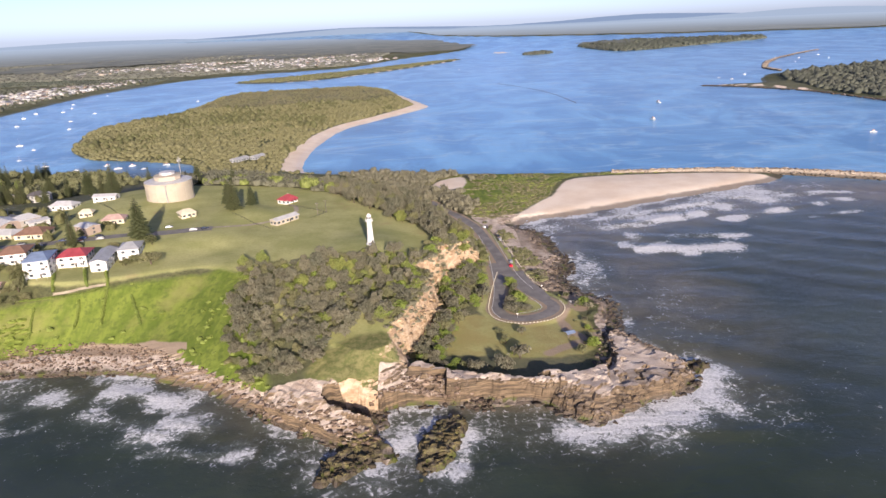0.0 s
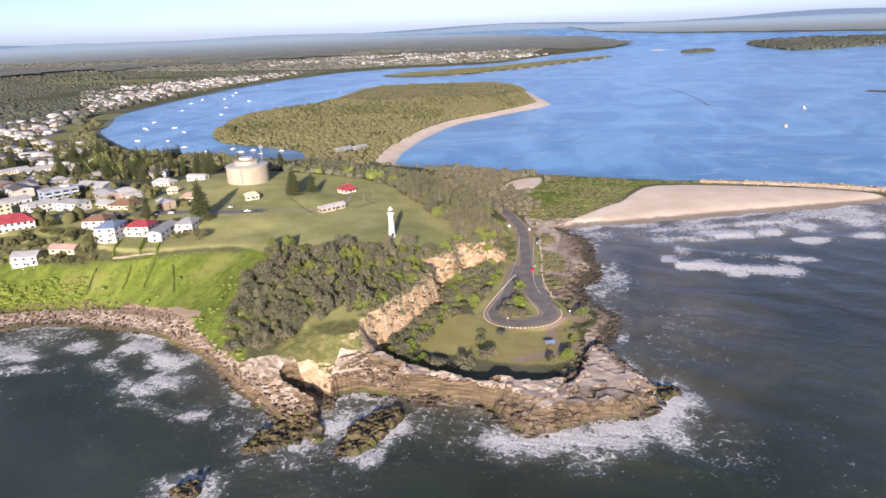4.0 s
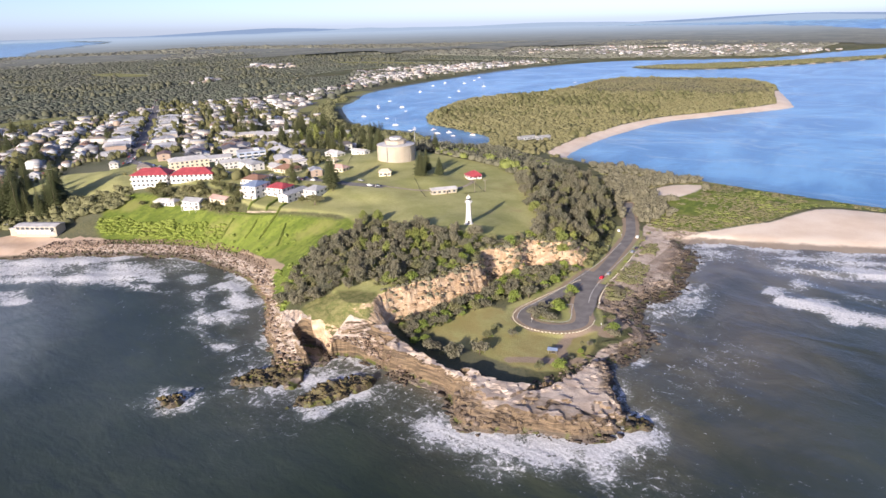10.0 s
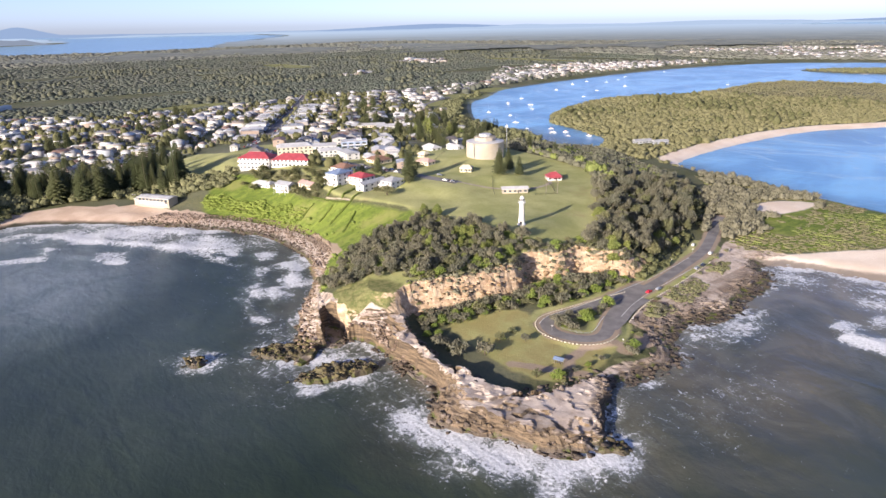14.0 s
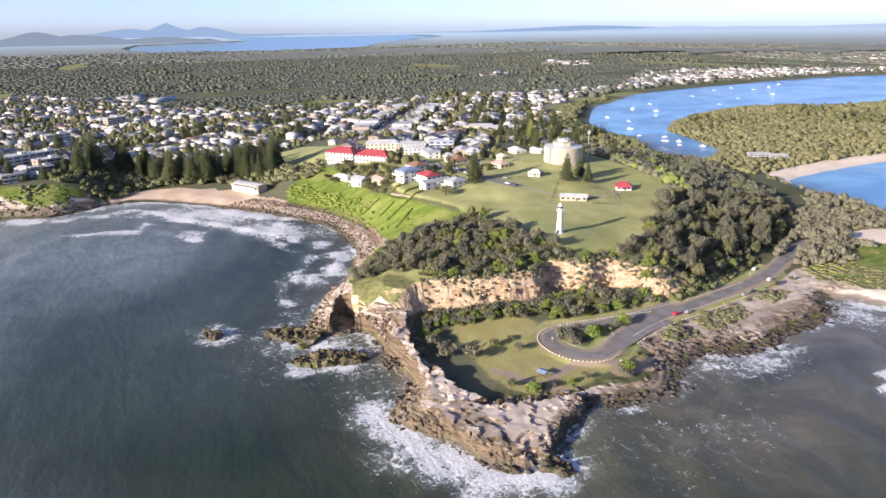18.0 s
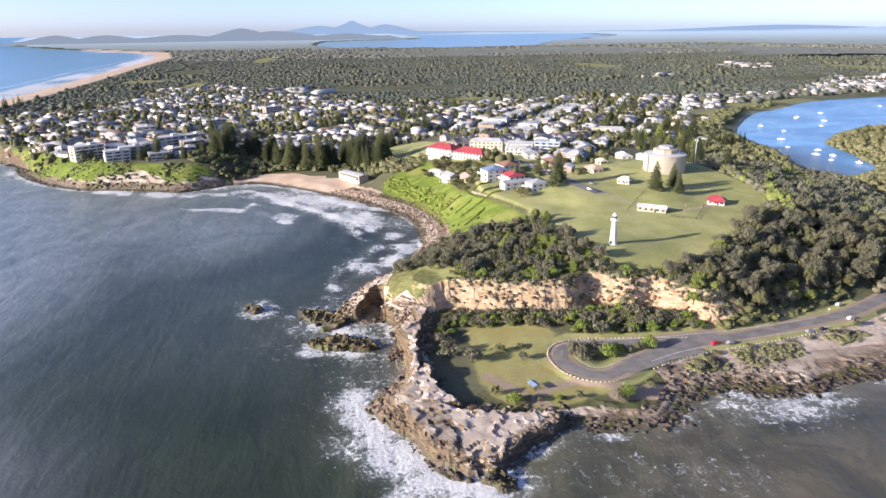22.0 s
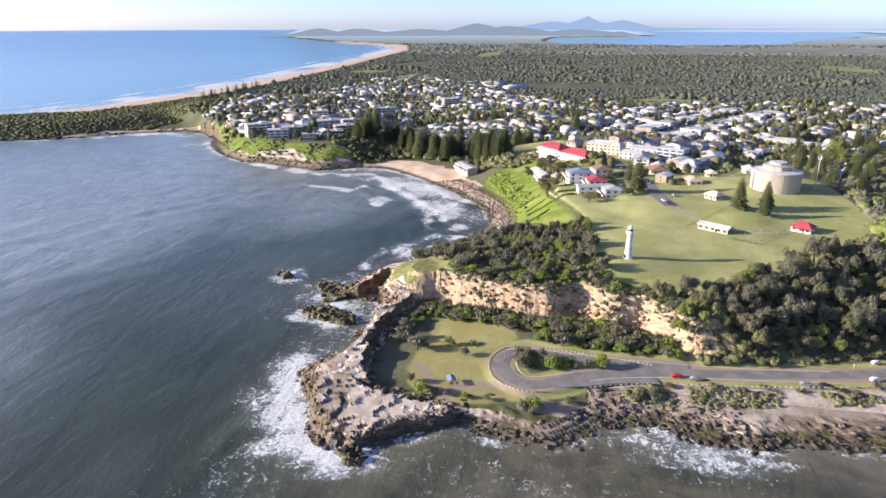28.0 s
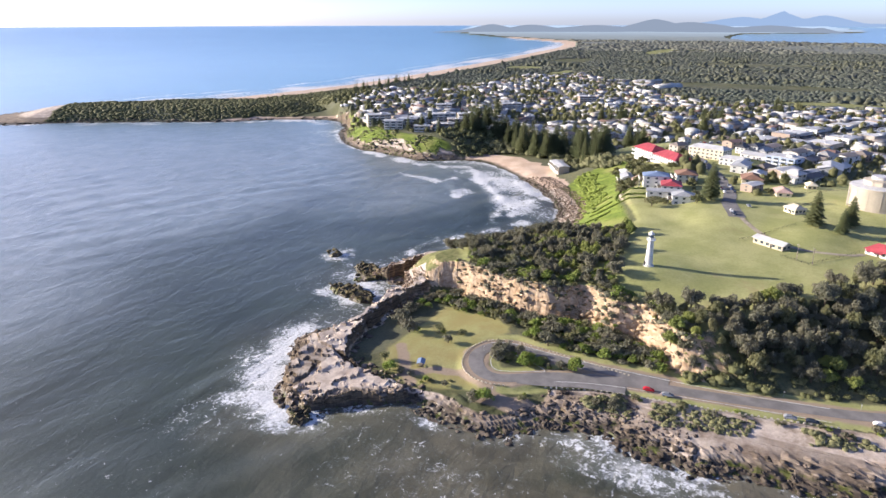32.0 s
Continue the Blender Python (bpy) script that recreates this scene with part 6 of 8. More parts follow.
def make_asphalt():
    n = Nodes("asphalt", 0.9)
    c = n.mix(n.band(n.noise(6, 5, 0.6), 0.3, 0.7), (0.165, 0.157, 0.155), (0.25, 0.238, 0.23))
    c = n.mix(n.calc("MULTIPLY", n.band(n.noise(1.2, 5, 0.7), 0.55, 0.75), 0.5), c, (0.26, 0.245, 0.225))
    n.bump(n.noise(0.08, 3), 0.3, 0.01)
    return n.done(c)


M_GLASS, M_ASPHALT = make_glass(), make_asphalt()
M_TRACK = plain("pale_gravel", (0.42, 0.36, 0.27), 0.95, 0.25, 0.6)


def wall_windows(t, sx, sy, z0, storeys, per_side, glass=None):
    """Windows on all four sides, each a part with its frame."""
    for level in range(storeys):
        z = z0 + 0.95 + 2.9 * level
        for side in range(4):
            w, off = (sx, sy / 2) if side % 2 == 0 else (sy, sx / 2)
            k = max(1, int(round(per_side * w / max(sx, sy))))
            for j in range(k):
                u = (j + 0.5) / k * w - w / 2
                a = (side - 1) * math.pi / 2
                x, y = u * -math.sin(a) + (off + 0.02) * math.cos(a), u * math.cos(a) + (off + 0.02) * math.sin(a)
                part("window", Shape().box(x, y, z, 0.10, min(1.7, w / k * 0.62), 1.3, a), M_GLASS, t)


def house(sx, sy, storeys, rise, hip, wall_m, roof_m, label, per_side=3, deck=False, group="", name="house"):
    """A dwelling: walls, pitched roof, each window, a door, at times a deck on posts."""
    t = thing(name, label, "house", group=group)
    h = 2.9 * storeys + 0.3
    s = Shape().box(0, 0, -1.2, sx, sy, h + 1.2)
    if not hip:
        s.add([(-sx / 2, -sy / 2, h), (-sx / 2, sy / 2, h), (-sx / 2, 0, h + rise - 0.05), (sx / 2, -sy / 2, h), (sx / 2, sy / 2, h), (sx / 2, 0, h + rise - 0.05)], [(0, 2, 1), (3, 4, 5)])
    part("wall", s, wall_m, t)
    part("roof", Shape().gable(0, 0, h + 0.1, sx, sy, rise, 0.6, 0.2, hip), roof_m, t)
    wall_windows(t, sx, sy, 0, storeys, per_side)
    part("door", Shape().box(sx * 0.12, -sy / 2 - 0.02, 0, 0.95, 0.1, 2.05), M_DARK, t)
    if deck:
        part("deck", Shape().box(0, -sy / 2 - 1.5, 2.75 * (storeys - 1) + 0.1, sx * 0.9, 2.8, 0.25), M_TIMBER, t)
        part("railing", Shape().box(0, -sy / 2 - 2.85, 2.75 * (storeys - 1) + 0.35, sx * 0.9, 0.08, 0.95), M_WHITE, t)
        for u in (-0.42, 0.0, 0.42):
            part("post", Shape().box(u * sx, -sy / 2 - 2.7, -1.2, 0.16, 0.16, 2.75 * storeys + 1.2), M_WHITE, t)
    return t


def apartments(sx, sy, storeys, wall_m, label, group=""):
    """A flat-roofed block with a balcony and glass doors on each floor of the front."""
    t = thing("apartment_building", label, "apartment building", group=group)
    h = 3.0 * storeys
    part("wall", Shape().box(0, 0, -2, sx, sy, h + 2.6), wall_m, t)
    part("roof", Shape().box(0, 0, h + 0.6, sx + 0.8, sy + 0.8, 0.25).box(sx * 0.2, 0, h + 0.85, sx * 0.2, sy * 0.4, 1.6), M_PALE, t)
    bays = max(2, int(sx / 6))
    for level in range(storeys):
        for j in range(bays):
            u = (j + 0.5) / bays * sx - sx / 2
            for sgn in (-1, 1):
                part("window", Shape().box(u, sgn * (sy / 2 + 0.03), 3 * level + 0.25, sx / bays * 0.62, 0.1, 2.1), M_GLASS, t)
            b = part("balcony", Shape().box(u, -sy / 2 - 0.9, 3 * level, sx / bays * 0.82, 1.8, 0.22), wall_m, t)
            part("railing", Shape().box(u, -sy / 2 - 1.75, 3 * level + 0.22, sx / bays * 0.82, 0.08, 0.95), M_WHITE, b)
        for sgn in (-1, 1):
            part("window", Shape().box(sgn * (sx / 2 + 0.03), 0, 3 * level + 0.9, 0.1, sy * 0.3, 1.3), M_GLASS, t)
    return t


def at(ob, x, y, turn_deg, z=None, scale=1.0):
    z = float(ground_z(x, y)[0]) if z is None else z
    ob.matrix_basis = Matrix.LocRotScale((x, y, z), Euler((0, 0, radians(turn_deg))), (scale, scale, scale))
    return ob


# ---- lighthouse ----
def lighthouse(x, y, z):
    t = thing("lighthouse", "slender white round lighthouse with a gallery and lantern on the lawn", "lighthouse", pose(x, y, z))
    part("plinth", Shape().turned([(2.55, -0.6), (2.55, 0.35), (2.3, 0.45)], 24), M_WHITE, t)
    part("tower", Shape().turned([(2.2, 0.4), (1.9, 1.2), (1.72, 4), (1.52, 8), (1.36, 12.2), (1.6, 12.7), (1.85, 12.95)], 28), M_WHITE, t, smooth=True)
    g = part("gallery", Shape().turned([(2.15, 12.95), (2.15, 13.2), (1.2, 13.22)], 24), M_WHITE, t)
    for k in range(12):
        a = 2 * math.pi * k / 12
        part("baluster", Shape().rod((2.02 * math.cos(a), 2.02 * math.sin(a), 13.2), (2.02 * math.cos(a), 2.02 * math.sin(a), 14.25), 0.045), M_WHITE, g)
    rail = Shape()
    for k in range(24):
        a, b = 2 * math.pi * k / 24, 2 * math.pi * (k + 1) / 24
        for h in (13.75, 14.25):
            rail.rod((2.02 * math.cos(a), 2.02 * math.sin(a), h), (2.02 * math.cos(b), 2.02 * math.sin(b), h), 0.04, n=5)
    part("handrail", rail, M_WHITE, g)
    lan = part("lantern", Shape().turned([(1.2, 13.2), (1.2, 14.2), (1.15, 14.25), (1.15, 15.55), (1.25, 15.6)], 12), M_WHITE, t)
    for k in range(12):
        a = 2 * math.pi * (k + 0.5) / 12
        part("pane", Shape().box(1.13 * math.cos(a), 1.13 * math.sin(a), 14.32, 0.06, 0.48, 1.15, a), M_GLASS, lan)
    part("dome", Shape().turned([(1.45, 15.55), (1.35, 15.75), (1.05, 16.35), (0.55, 16.85), (0.15, 17.05), (0.08, 17.6)], 20), M_WHITE, t, smooth=True)
    part("door", Shape().box(1.2, -1.72, 0.45, 0.9, 0.35, 2.0, radians(35)), M_DARK, t, "dark tower door")
    for h in (5.0, 9.0):
        part("window", Shape().box(1.75 - 0.045 * h, 0.3, h, 0.12, 0.5, 0.8), M_GLASS, t)
    return t


lighthouse(-44.1, 338.9, float(ground_z(-44.1, 338.9)[0]) - 0.05)


# ---- water reservoir on the hill ----
def reservoir(x, y, z):
    t = thing("water_tank", "large round cream concrete water tank with a stepped top", "water tank", pose(x, y, z))
    part("wall", Shape().turned([(15.8, -1.5), (15.8, 0.4), (15.6, 0.5), (15.6, 12.6), (16.0, 12.8), (16.0, 13.4)], 56), M_CONC, t)
    part("roof", Shape().turned([(15.9, 13.3), (15.2, 13.6), (9.2, 14.3)], 56), M_PALE, t)
    part("upper_ring", Shape().turned([(9.0, 14.0), (9.0, 16.6), (9.4, 16.7), (9.4, 17.1), (5.6, 17.6)], 10), M_CONC, t)
    part("lantern_house", Shape().turned([(5.2, 17.2), (5.2, 18.9), (5.5, 19.0), (5.4, 19.3)], 10), M_PALE, t)
    for k in range(14):
        a = 2 * math.pi * k / 14
        part("buttress", Shape().box(15.6 * math.cos(a), 15.6 * math.sin(a), -1.0, 0.24, 0.4, 13.4, a), M_CONC, t)
    for k, (r, h) in enumerate(((11, 2.6), (12.5, 3.4), (7, 4.2), (12, 2.2))):
        a = 0.7 + 1.6 * k
        part("antenna", Shape().rod((r * math.cos(a), r * math.sin(a), 14), (r * math.cos(a), r * math.sin(a), 16.2 + h), 0.09), M_STEEL, t)
    part("ladder", Shape().box(4, -15.75, 0, 0.6, 0.25, 13.5), M_STEEL, t)
    return t


reservoir(-195.8, 447, 30.2)


def mast(x, y, z, h, name="radio_mast", label="tall pale steel radio mast behind the water tank"):
    t = thing(name, label, "mast", pose(x, y, z))
    part("pole", Shape().rod((0, 0, -1), (0, 0, h), 0.45, 0.25, 10), M_STEEL, t)
    part("platform", Shape().turned([(1.3, h - 3), (1.3, h - 2.8)], 10), M_STEEL, t)
    for k in range(3):
        a = 2.1 * k
        part("antenna", Shape().box(1.2 * math.cos(a), 1.2 * math.sin(a), h - 3.6, 0.3, 0.35, 2.4, a), M_WHITE, t)
    return t


mast(-197, 473, 27, 28)

# ---- buildings of the hill ----
red = house(10.5, 8.5, 1, 2.6, 4.2, M_WHITE, M_RED, "white weatherboard cottage with a red hipped roof on the lawn", 3)
part("veranda", Shape().gable(0, -5.6, 2.6, 8.0, 2.4, 0.4, 0.1, 0.12), M_RED, red)
part("chimney", Shape().box(1.5, 0.8, 4.2, 0.7, 0.7, 2.0), M_CONC, red)
at(red, -112.8, 441, 55)
shed = house(17.5, 6.2, 1, 1.1, 0, M_CONC, M_PALE, "long low cream shed with a pale metal roof on the lawn", 5, name="shed")
at(shed, -103.5, 391.5, 53)
for x, y in ((-84.8, 402.8), (-80.5, 409.5)):
    t = thing("utility_pole", "pale timber utility pole beside the fence", "utility pole", pose(x, y, float(ground_z(x, y)[0])), "utility poles")
    part("pole", Shape().rod((0, 0, -0.8), (0, 0, 8.6), 0.17, 0.12, 8), M_TIMBER, t)
    part("crossarm", Shape().box(0, 0, 7.8, 2.2, 0.14, 0.14, 0.6), M_TIMBER, t)
    for u in (-0.9, 0.0, 0.9):
        part("insulator", Shape().rod((u * math.cos(0.6), u * math.sin(0.6), 7.94), (u * math.cos(0.6), u * math.sin(0.6), 8.2), 0.07), M_WHITE, t)


def fence(name, line, label, gap=3.0, high=1.2):
    """Posts and rails along a line on the ground."""
    t = thing(name, label, "fence")
    pts = []
    for (x0, y0), (x1, y1) in zip(line[:-1], line[1:]):
        k = max(1, int(math.hypot(x1 - x0, y1 - y0) / gap))
        pts += [(x0 + (x1 - x0) * j / k, y0 + (y1 - y0) * j / k) for j in range(k)]
    pts.append(line[-1])
    zs = ground_z([p[0] for p in pts], [p[1] for p in pts])
    for (x, y), z in zip(pts, zs):
        part("post", Shape().box(x, y, z - 0.3, 0.14, 0.14, high + 0.3), M_DARK, t)
    for k in range(len(pts) - 1):
        a, b = (*pts[k], zs[k]), (*pts[k + 1], zs[k + 1])
        part("rail", Shape().rod((a[0], a[1], a[2] + high * 0.95), (b[0], b[1], b[2] + high * 0.95), 0.05, n=4).rod((a[0], a[1], a[2] + high * 0.5), (b[0], b[1], b[2] + high * 0.5), 0.05, n=4), M_DARK, t)
    return t


fence("paddock_fence", [(-139, 403), (-122, 388), (-107, 376)], "dark post and rail fence across the lawn")
fence("paddock_fence", [(-88, 396), (-80, 408), (-100, 424), (-112, 432)], "dark post and rail fence beside the red-roofed cottage")
def terrace_house(front, turn, sx, sy, st, rise, hip, wm, rm, label, deck=False):
    """A house whose front stands at that spot, its depth running back up the hill."""
    a = radians(turn)
    x, y = front[0] - math.sin(a) * sy / 2, front[1] + math.cos(a) * sy / 2
    return at(house(sx, sy, st, rise, hip, wm, rm, label, 3, deck), x, y, turn, min(float(ground_z(x, y)[0]), float(ground_z(*front)[0])) + 0.1)


terrace_house((-209, 307.5), 15, 11.5, 17, 3, 2.2, 4.5, M_WHITE, M_BLUE_ROOF, "three-storey white house with a blue roof and decks", True)
terrace_house((-199, 321.5), 10, 14.5, 13, 2, 2.4, 5.0, M_WHITE, M_RED, "two-storey white house with a red hipped roof above the bank", True)
h3 = house(23, 8, 2, 1.2, 0, M_WHITE, M_GREY, "long narrow white house with a grey metal roof", 4)
at(h3, -184, 326, 101.5, 24.6)
terrace_house((-174, 332), 12, 10.5, 14, 2, 2.2, 4.5, M_WHITE, M_GREY, "white two-storey house with a grey roof beside the lawn", True)
terrace_house((-233.5, 326.5), 15, 14, 14, 2, 2.4, 5.0, M_WHITE, M_BROWN, "two-storey white house with a brown tiled roof", True)
terrace_house((-231, 296), 5, 16, 8, 1, 1.8, 0, M_CREAM, M_PINK, "low cream house with a faded pink roof among dark trees")
terrace_house((-247, 285), 18, 14, 9, 2, 2.0, 0, M_WHITE, M_GREY, "white two-storey cottage among bushes below the hotel", True)
terrace_house((-274, 280), 24, 17, 8, 1, 1.6, 3.0, M_WHITE, M_PALE, "long low white house on the green bank")
terrace_house((-251, 370), 5, 17, 14, 1, 2.8, 6.0, M_CREAM, M_BROWN, "broad cream house with a large brown roof on the street")
terrace_house((-287, 362), -8, 20, 12, 2, 1.8, 4.0, M_WHITE, M_GREY, "wide white building with a grey roof on the street")
terrace_house((-272, 374), -8, 17, 12, 1, 2.0, 4.0, M_CREAM, M_PALE, "low cream building with a pale roof on the street")
terrace_house((-322, 422), -5, 27, 17, 2, 2.2, 0, M_GREY, M_PALE, "large building with a pale gabled roof")
terrace_house((-166, 400), 40, 9, 8, 1, 1.8, 2.8, M_CREAM, M_CREAM, "cream cottage on the grass behind the car park")
terrace_house((-211, 392), 10, 13, 9, 1, 2.2, 4.0, M_CREAM, M_PINK, "cream cottage with a faded roof beside the tank lawn")
terrace_house((-238, 411), 10, 8, 6, 1, 1.6, 2.5, M_CREAM, M_CREAM, "small cream cottage in a walled paddock")
terrace_house((-274, 445), -5, 17, 10, 1, 2.4, 4.0, M_WHITE, M_PALE, "white cottage with a pale hipped roof near the tank")
terrace_house((-246, 452), 0, 16, 7, 1, 1.4, 0, M_WHITE, M_PALE, "long low white cottage near the tank")
at(house(31, 15, 3, 2.4, 5.0, M_CREAM, M_PALE, "large cream three-storey building with a pale roof behind the hotel", 8), -336, 341, 66)
at(house(20, 12, 2, 1.8, 3.5, M_WHITE, M_PALE, "white two-storey building beside the large white block", 5), -309, 362, 70)
at(apartments(24, 14, 3, M_BLUE, "dark blue-grey modern block with balconies on the street"), -327, 398, 62)
at(house(26, 18, 1, 1.6, 0, M_WHITE, M_PALE, "broad pale-roofed hall behind the modern block", 5), -356, 380, 62)
at(house(52, 22, 1, 2.2, 0, M_WHITE, M_PALE, "long white hall with a pale metal roof near the river trees", 9), -522, 578, 62)
at(house(44, 18, 1, 2.0, 0, M_CREAM, M_PALE, "long cream hall with a pale metal roof near the river trees", 8), -548, 552, 62)
fence("paddock_wall", [(-290, 460), (-262, 428), (-237, 404), (-211, 376)], "dark post fence beside the cottages", 4.0, 1.0)
fence("paddock_wall", [(-252, 452), (-221, 416), (-212, 404)], "dark post fence below the water tank", 4.0, 1.0)


def hedge(line, wide, high, leaves, label):
    """A dense clipped row of shrubs along a line on the ground."""
    p = np.array(line, float)
    s = np.concatenate([[0], np.cumsum(np.linalg.norm(np.diff(p, axis=0), axis=1))])
    q = np.arange(0, s[-1], wide * 0.6)
    g = np.random.RandomState(int(abs(p[0, 0])))
    x, y = np.interp(q, s, p[:, 0]) + g.uniform(-0.3, 0.3, len(q)), np.interp(q, s, p[:, 1])
    z = ground_z(x, y)
    k = g.uniform(0.7, 1.3, len(q))
    lobes = [(a, b, c + 0.45 * high * m, 0.62 * wide * m, 0.62 * wide * m, 0.6 * high * m) for a, b, c, m in zip(x, y, z, k)]
    v, f = crown(int(abs(p[0, 0])), lobes, 26 * len(lobes), 0.3, 0.85)
    return tagged(new("hedge", bulk("hedge", v, f, leaves)), label, "hedge", "garden hedges")


for line in ([(-203, 311), (-196, 296)], [(-191, 318), (-180.5, 299)], [(-178, 314), (-171.5, 302), (-167.2, 281)], [(-182, 292), (-180, 286), (-179.3, 279)], [(-202, 288), (-198.4, 274)], [(-214, 292), (-196, 293), (-182, 295), (-170, 300)], [(-158, 296), (-148, 280)]):
    hedge(line, 0.9, 0.8, LEAF_GREEN, "dark green hedge between the gardens on the bank")
yard_tree = [broad_tree(61, 5.2, 7.4, LEAF_TOWN, "dark dense garden tree beside the houses above the bank", "tree", "garden_tree", 620, 0.55, "garden trees"),
             broad_tree(62, 4.4, 6.0, LEAF_OLIVE, "olive rounded garden tree beside the houses above the bank", "tree", "garden_tree", 560, 0.5, "garden trees")]
yx = np.array([-246, -240, -235, -243, -249, -219, -216, -214, -236, -229, -221, -213, -241, -208, -254, -258, -262, -268, -236, -229, -290, -284, -296, -301, -168, -188, -220, -226, -257, -268, -262, -222, -299, -310, -214, -300, -172, -169, -291, -291, -283, -276])
yy = np.array([311, 315, 318, 304, 300, 298, 304, 298, 288, 289, 290, 291, 292, 293, 300, 293, 303, 298, 310, 317, 285, 290, 292, 286, 348, 345, 340, 318, 312, 308, 320, 352, 375, 352, 388, 400, 323, 328, 273, 308, 285, 275])
plant(yard_tree, yx, yy, ground_z(yx, yy), np.random.RandomState(63), 0.55, 1.1)
hotel = thing("hotel", "large white three-storey hotel with bright red hipped roofs on the hill", "hotel", pose(-318, 281, 25.2, 0, 0, 40.4))
for k, (u0, u1, st) in enumerate(((0, 27, 3), (30, 61, 2))):
    cx, w, hh = (u0 + u1) / 2, u1 - u0, 3.3 * st + (0 if k == 0 else 2.6)
    part("wall", Shape().box(cx, 8, -3, w, 15, hh + 3), M_WHITE, hotel)
    part("roof", Shape().gable(cx, 8, hh + 0.1, w, 15, 3.6, 1.0, 0.3, 8.0), M_RED, hotel, "bright red hipped roof")
    for lv in range(3 if k == 0 else 2):
        z = 0.9 + 3.3 * lv + (0 if k == 0 else 2.6)
        n = int(w / 3.2)
        for j in range(n):
            part("window", Shape().box(u0 + (j + 0.5) * w / n, 0.45, z, 1.7, 0.14, 1.6), M_GLASS, hotel)
        for j in range(4):
            for side in (u0 - 0.02, u1 + 0.02):
                part("window", Shape().box(side, 2.5 + 3.6 * j, z, 0.14, 1.5, 1.5), M_GLASS, hotel)
    part("veranda", Shape().box(cx, -0.9, hh - 3.4, w, 2.8, 0.25).box(cx, -0.9, hh - 6.6, w, 2.8, 0.25), M_WHITE, hotel)
    part("railing", Shape().box(cx, -2.2, hh - 3.15, w, 0.08, 0.95).box(cx, -2.2, hh - 6.35, w, 0.08, 0.95), M_WHITE, hotel)
part("link", Shape().box(28.5, 9, -2, 3.2, 8, 9), M_WHITE, hotel)

surf = thing("surf_club", "cream two-storey surf club with a flat pale roof behind the beach", "surf club", pose(-323, 214, 6.8, 0, 0, 32))
part("wall", Shape().box(0, 0, -2, 30, 10, 7.8), M_CONC, surf)
part("wall", Shape().box(-17, 1.5, -2, 9, 8, 5.2), M_CONC, surf)
part("roof", Shape().gable(0, 0, 5.9, 30, 10, 0.8, 0.7, 0.25), M_PALE, surf)
part("roof", Shape().box(-17, 1.5, 3.2, 9.8, 8.8, 0.25), M_PALE, surf)
part("deck", Shape().box(0, -6.2, 2.7, 26, 2.6, 0.25), M_CONC, surf)
part("railing", Shape().box(0, -7.4, 2.95, 26, 0.08, 0.95), M_WHITE, surf)
for j in range(8):
    part("window", Shape().box(-13 + 3.6 * j, -5.05, 3.3, 2.4, 0.12, 1.7), M_GLASS, surf)
    part("roller_door", Shape().box(-13 + 3.6 * j, -5.05, 0.1, 2.6, 0.12, 2.3), M_GREY, surf)
for x, y, s in ((-404, 150, 0.8), (-377, 196, 0.7), (-362, 205, 0.7)):
    at(house(7, 4.5, 1, 0.8, 0, M_WHITE, M_PALE, "small white hut behind the beach", 2, name="beach_hut"), x, y, 30, None, s)

# buildings beside the river behind the woods
bs = house(16, 8, 1, 1.6, 0, M_GREY, M_GREY, "small grey boat shed among the river trees", 4, name="boat_shed")
at(bs, -214, 728, 62)
bs2 = house(20, 9, 1, 1.4, 0, M_GREY, M_GREY, "grey-roofed shed beside the river trees", 5, name="boat_shed")
at(bs2, -232, 720, 62)

# ---- roads, drive, car park ----
def strip(name, line, width, material, label, lift=0.08, z_of=None, parent=None, closed=False):
    """A flat way along a smoothed line."""
    p = np.array(line, float)
    for _ in range(3):
        q = np.concatenate([p[:1], np.stack([0.75 * p[:-1] + 0.25 * p[1:], 0.25 * p[:-1] + 0.75 * p[1:]], 1).reshape(-1, 2), p[-1:]])
        p = q
    d = np.gradient(p, axis=0)
    d /= np.maximum(np.linalg.norm(d, axis=1), 1e-6)[:, None]
    nrm = np.stack([-d[:, 1], d[:, 0]], 1)
    rows = [p + nrm * width * u for u in (-0.5, -0.2, 0.2, 0.5)]
    v = []
    for k, r in enumerate(rows):
        z = ground_z(r[:, 0], r[:, 1]) if z_of is None else z_of(r[:, 0], r[:, 1])
        v.append(np.stack([r[:, 0], r[:, 1], z + lift + (0.05 if k in (1, 2) else 0)], 1))
    n = len(p)
    v = np.concatenate(v)
    f = [(a * n + j, (a + 1) * n + j, (a + 1) * n + j + 1, a * n + j + 1) for a in range(3) for j in range(n - 1)]
    f = np.array(f)[:, ::-1]
    fx, fy, fz = far_in(v[:, 0], v[:, 1], v[:, 2])
    ob = new(name, bulk(name, np.stack([fx, fy, fz], 1), f, material))
    return tagged(ob, label, "road", kind="structure")


ROAD_LEVEL = lambda x, y: np.where(y < 455, 4.2 + 0.004 * (y - 300), ground_z(x, y))
strip("road", ROAD_LINE, 6.2, M_ASPHALT, "grey asphalt road with a turning loop on the quarry floor", 0.10, ROAD_LEVEL)
strip("road_apron", [(36, 346), (38, 330), (43, 318), (46, 306)], 7.5, M_ASPHALT, "wide asphalt apron of the turning loop", 0.085, ROAD_LEVEL)
strip("road_line", [(27.5, 415), (31, 380), (34, 352), (37, 334), (42, 320)], 0.28, M_LINE, "faded white edge line of the road", 0.17, ROAD_LEVEL)
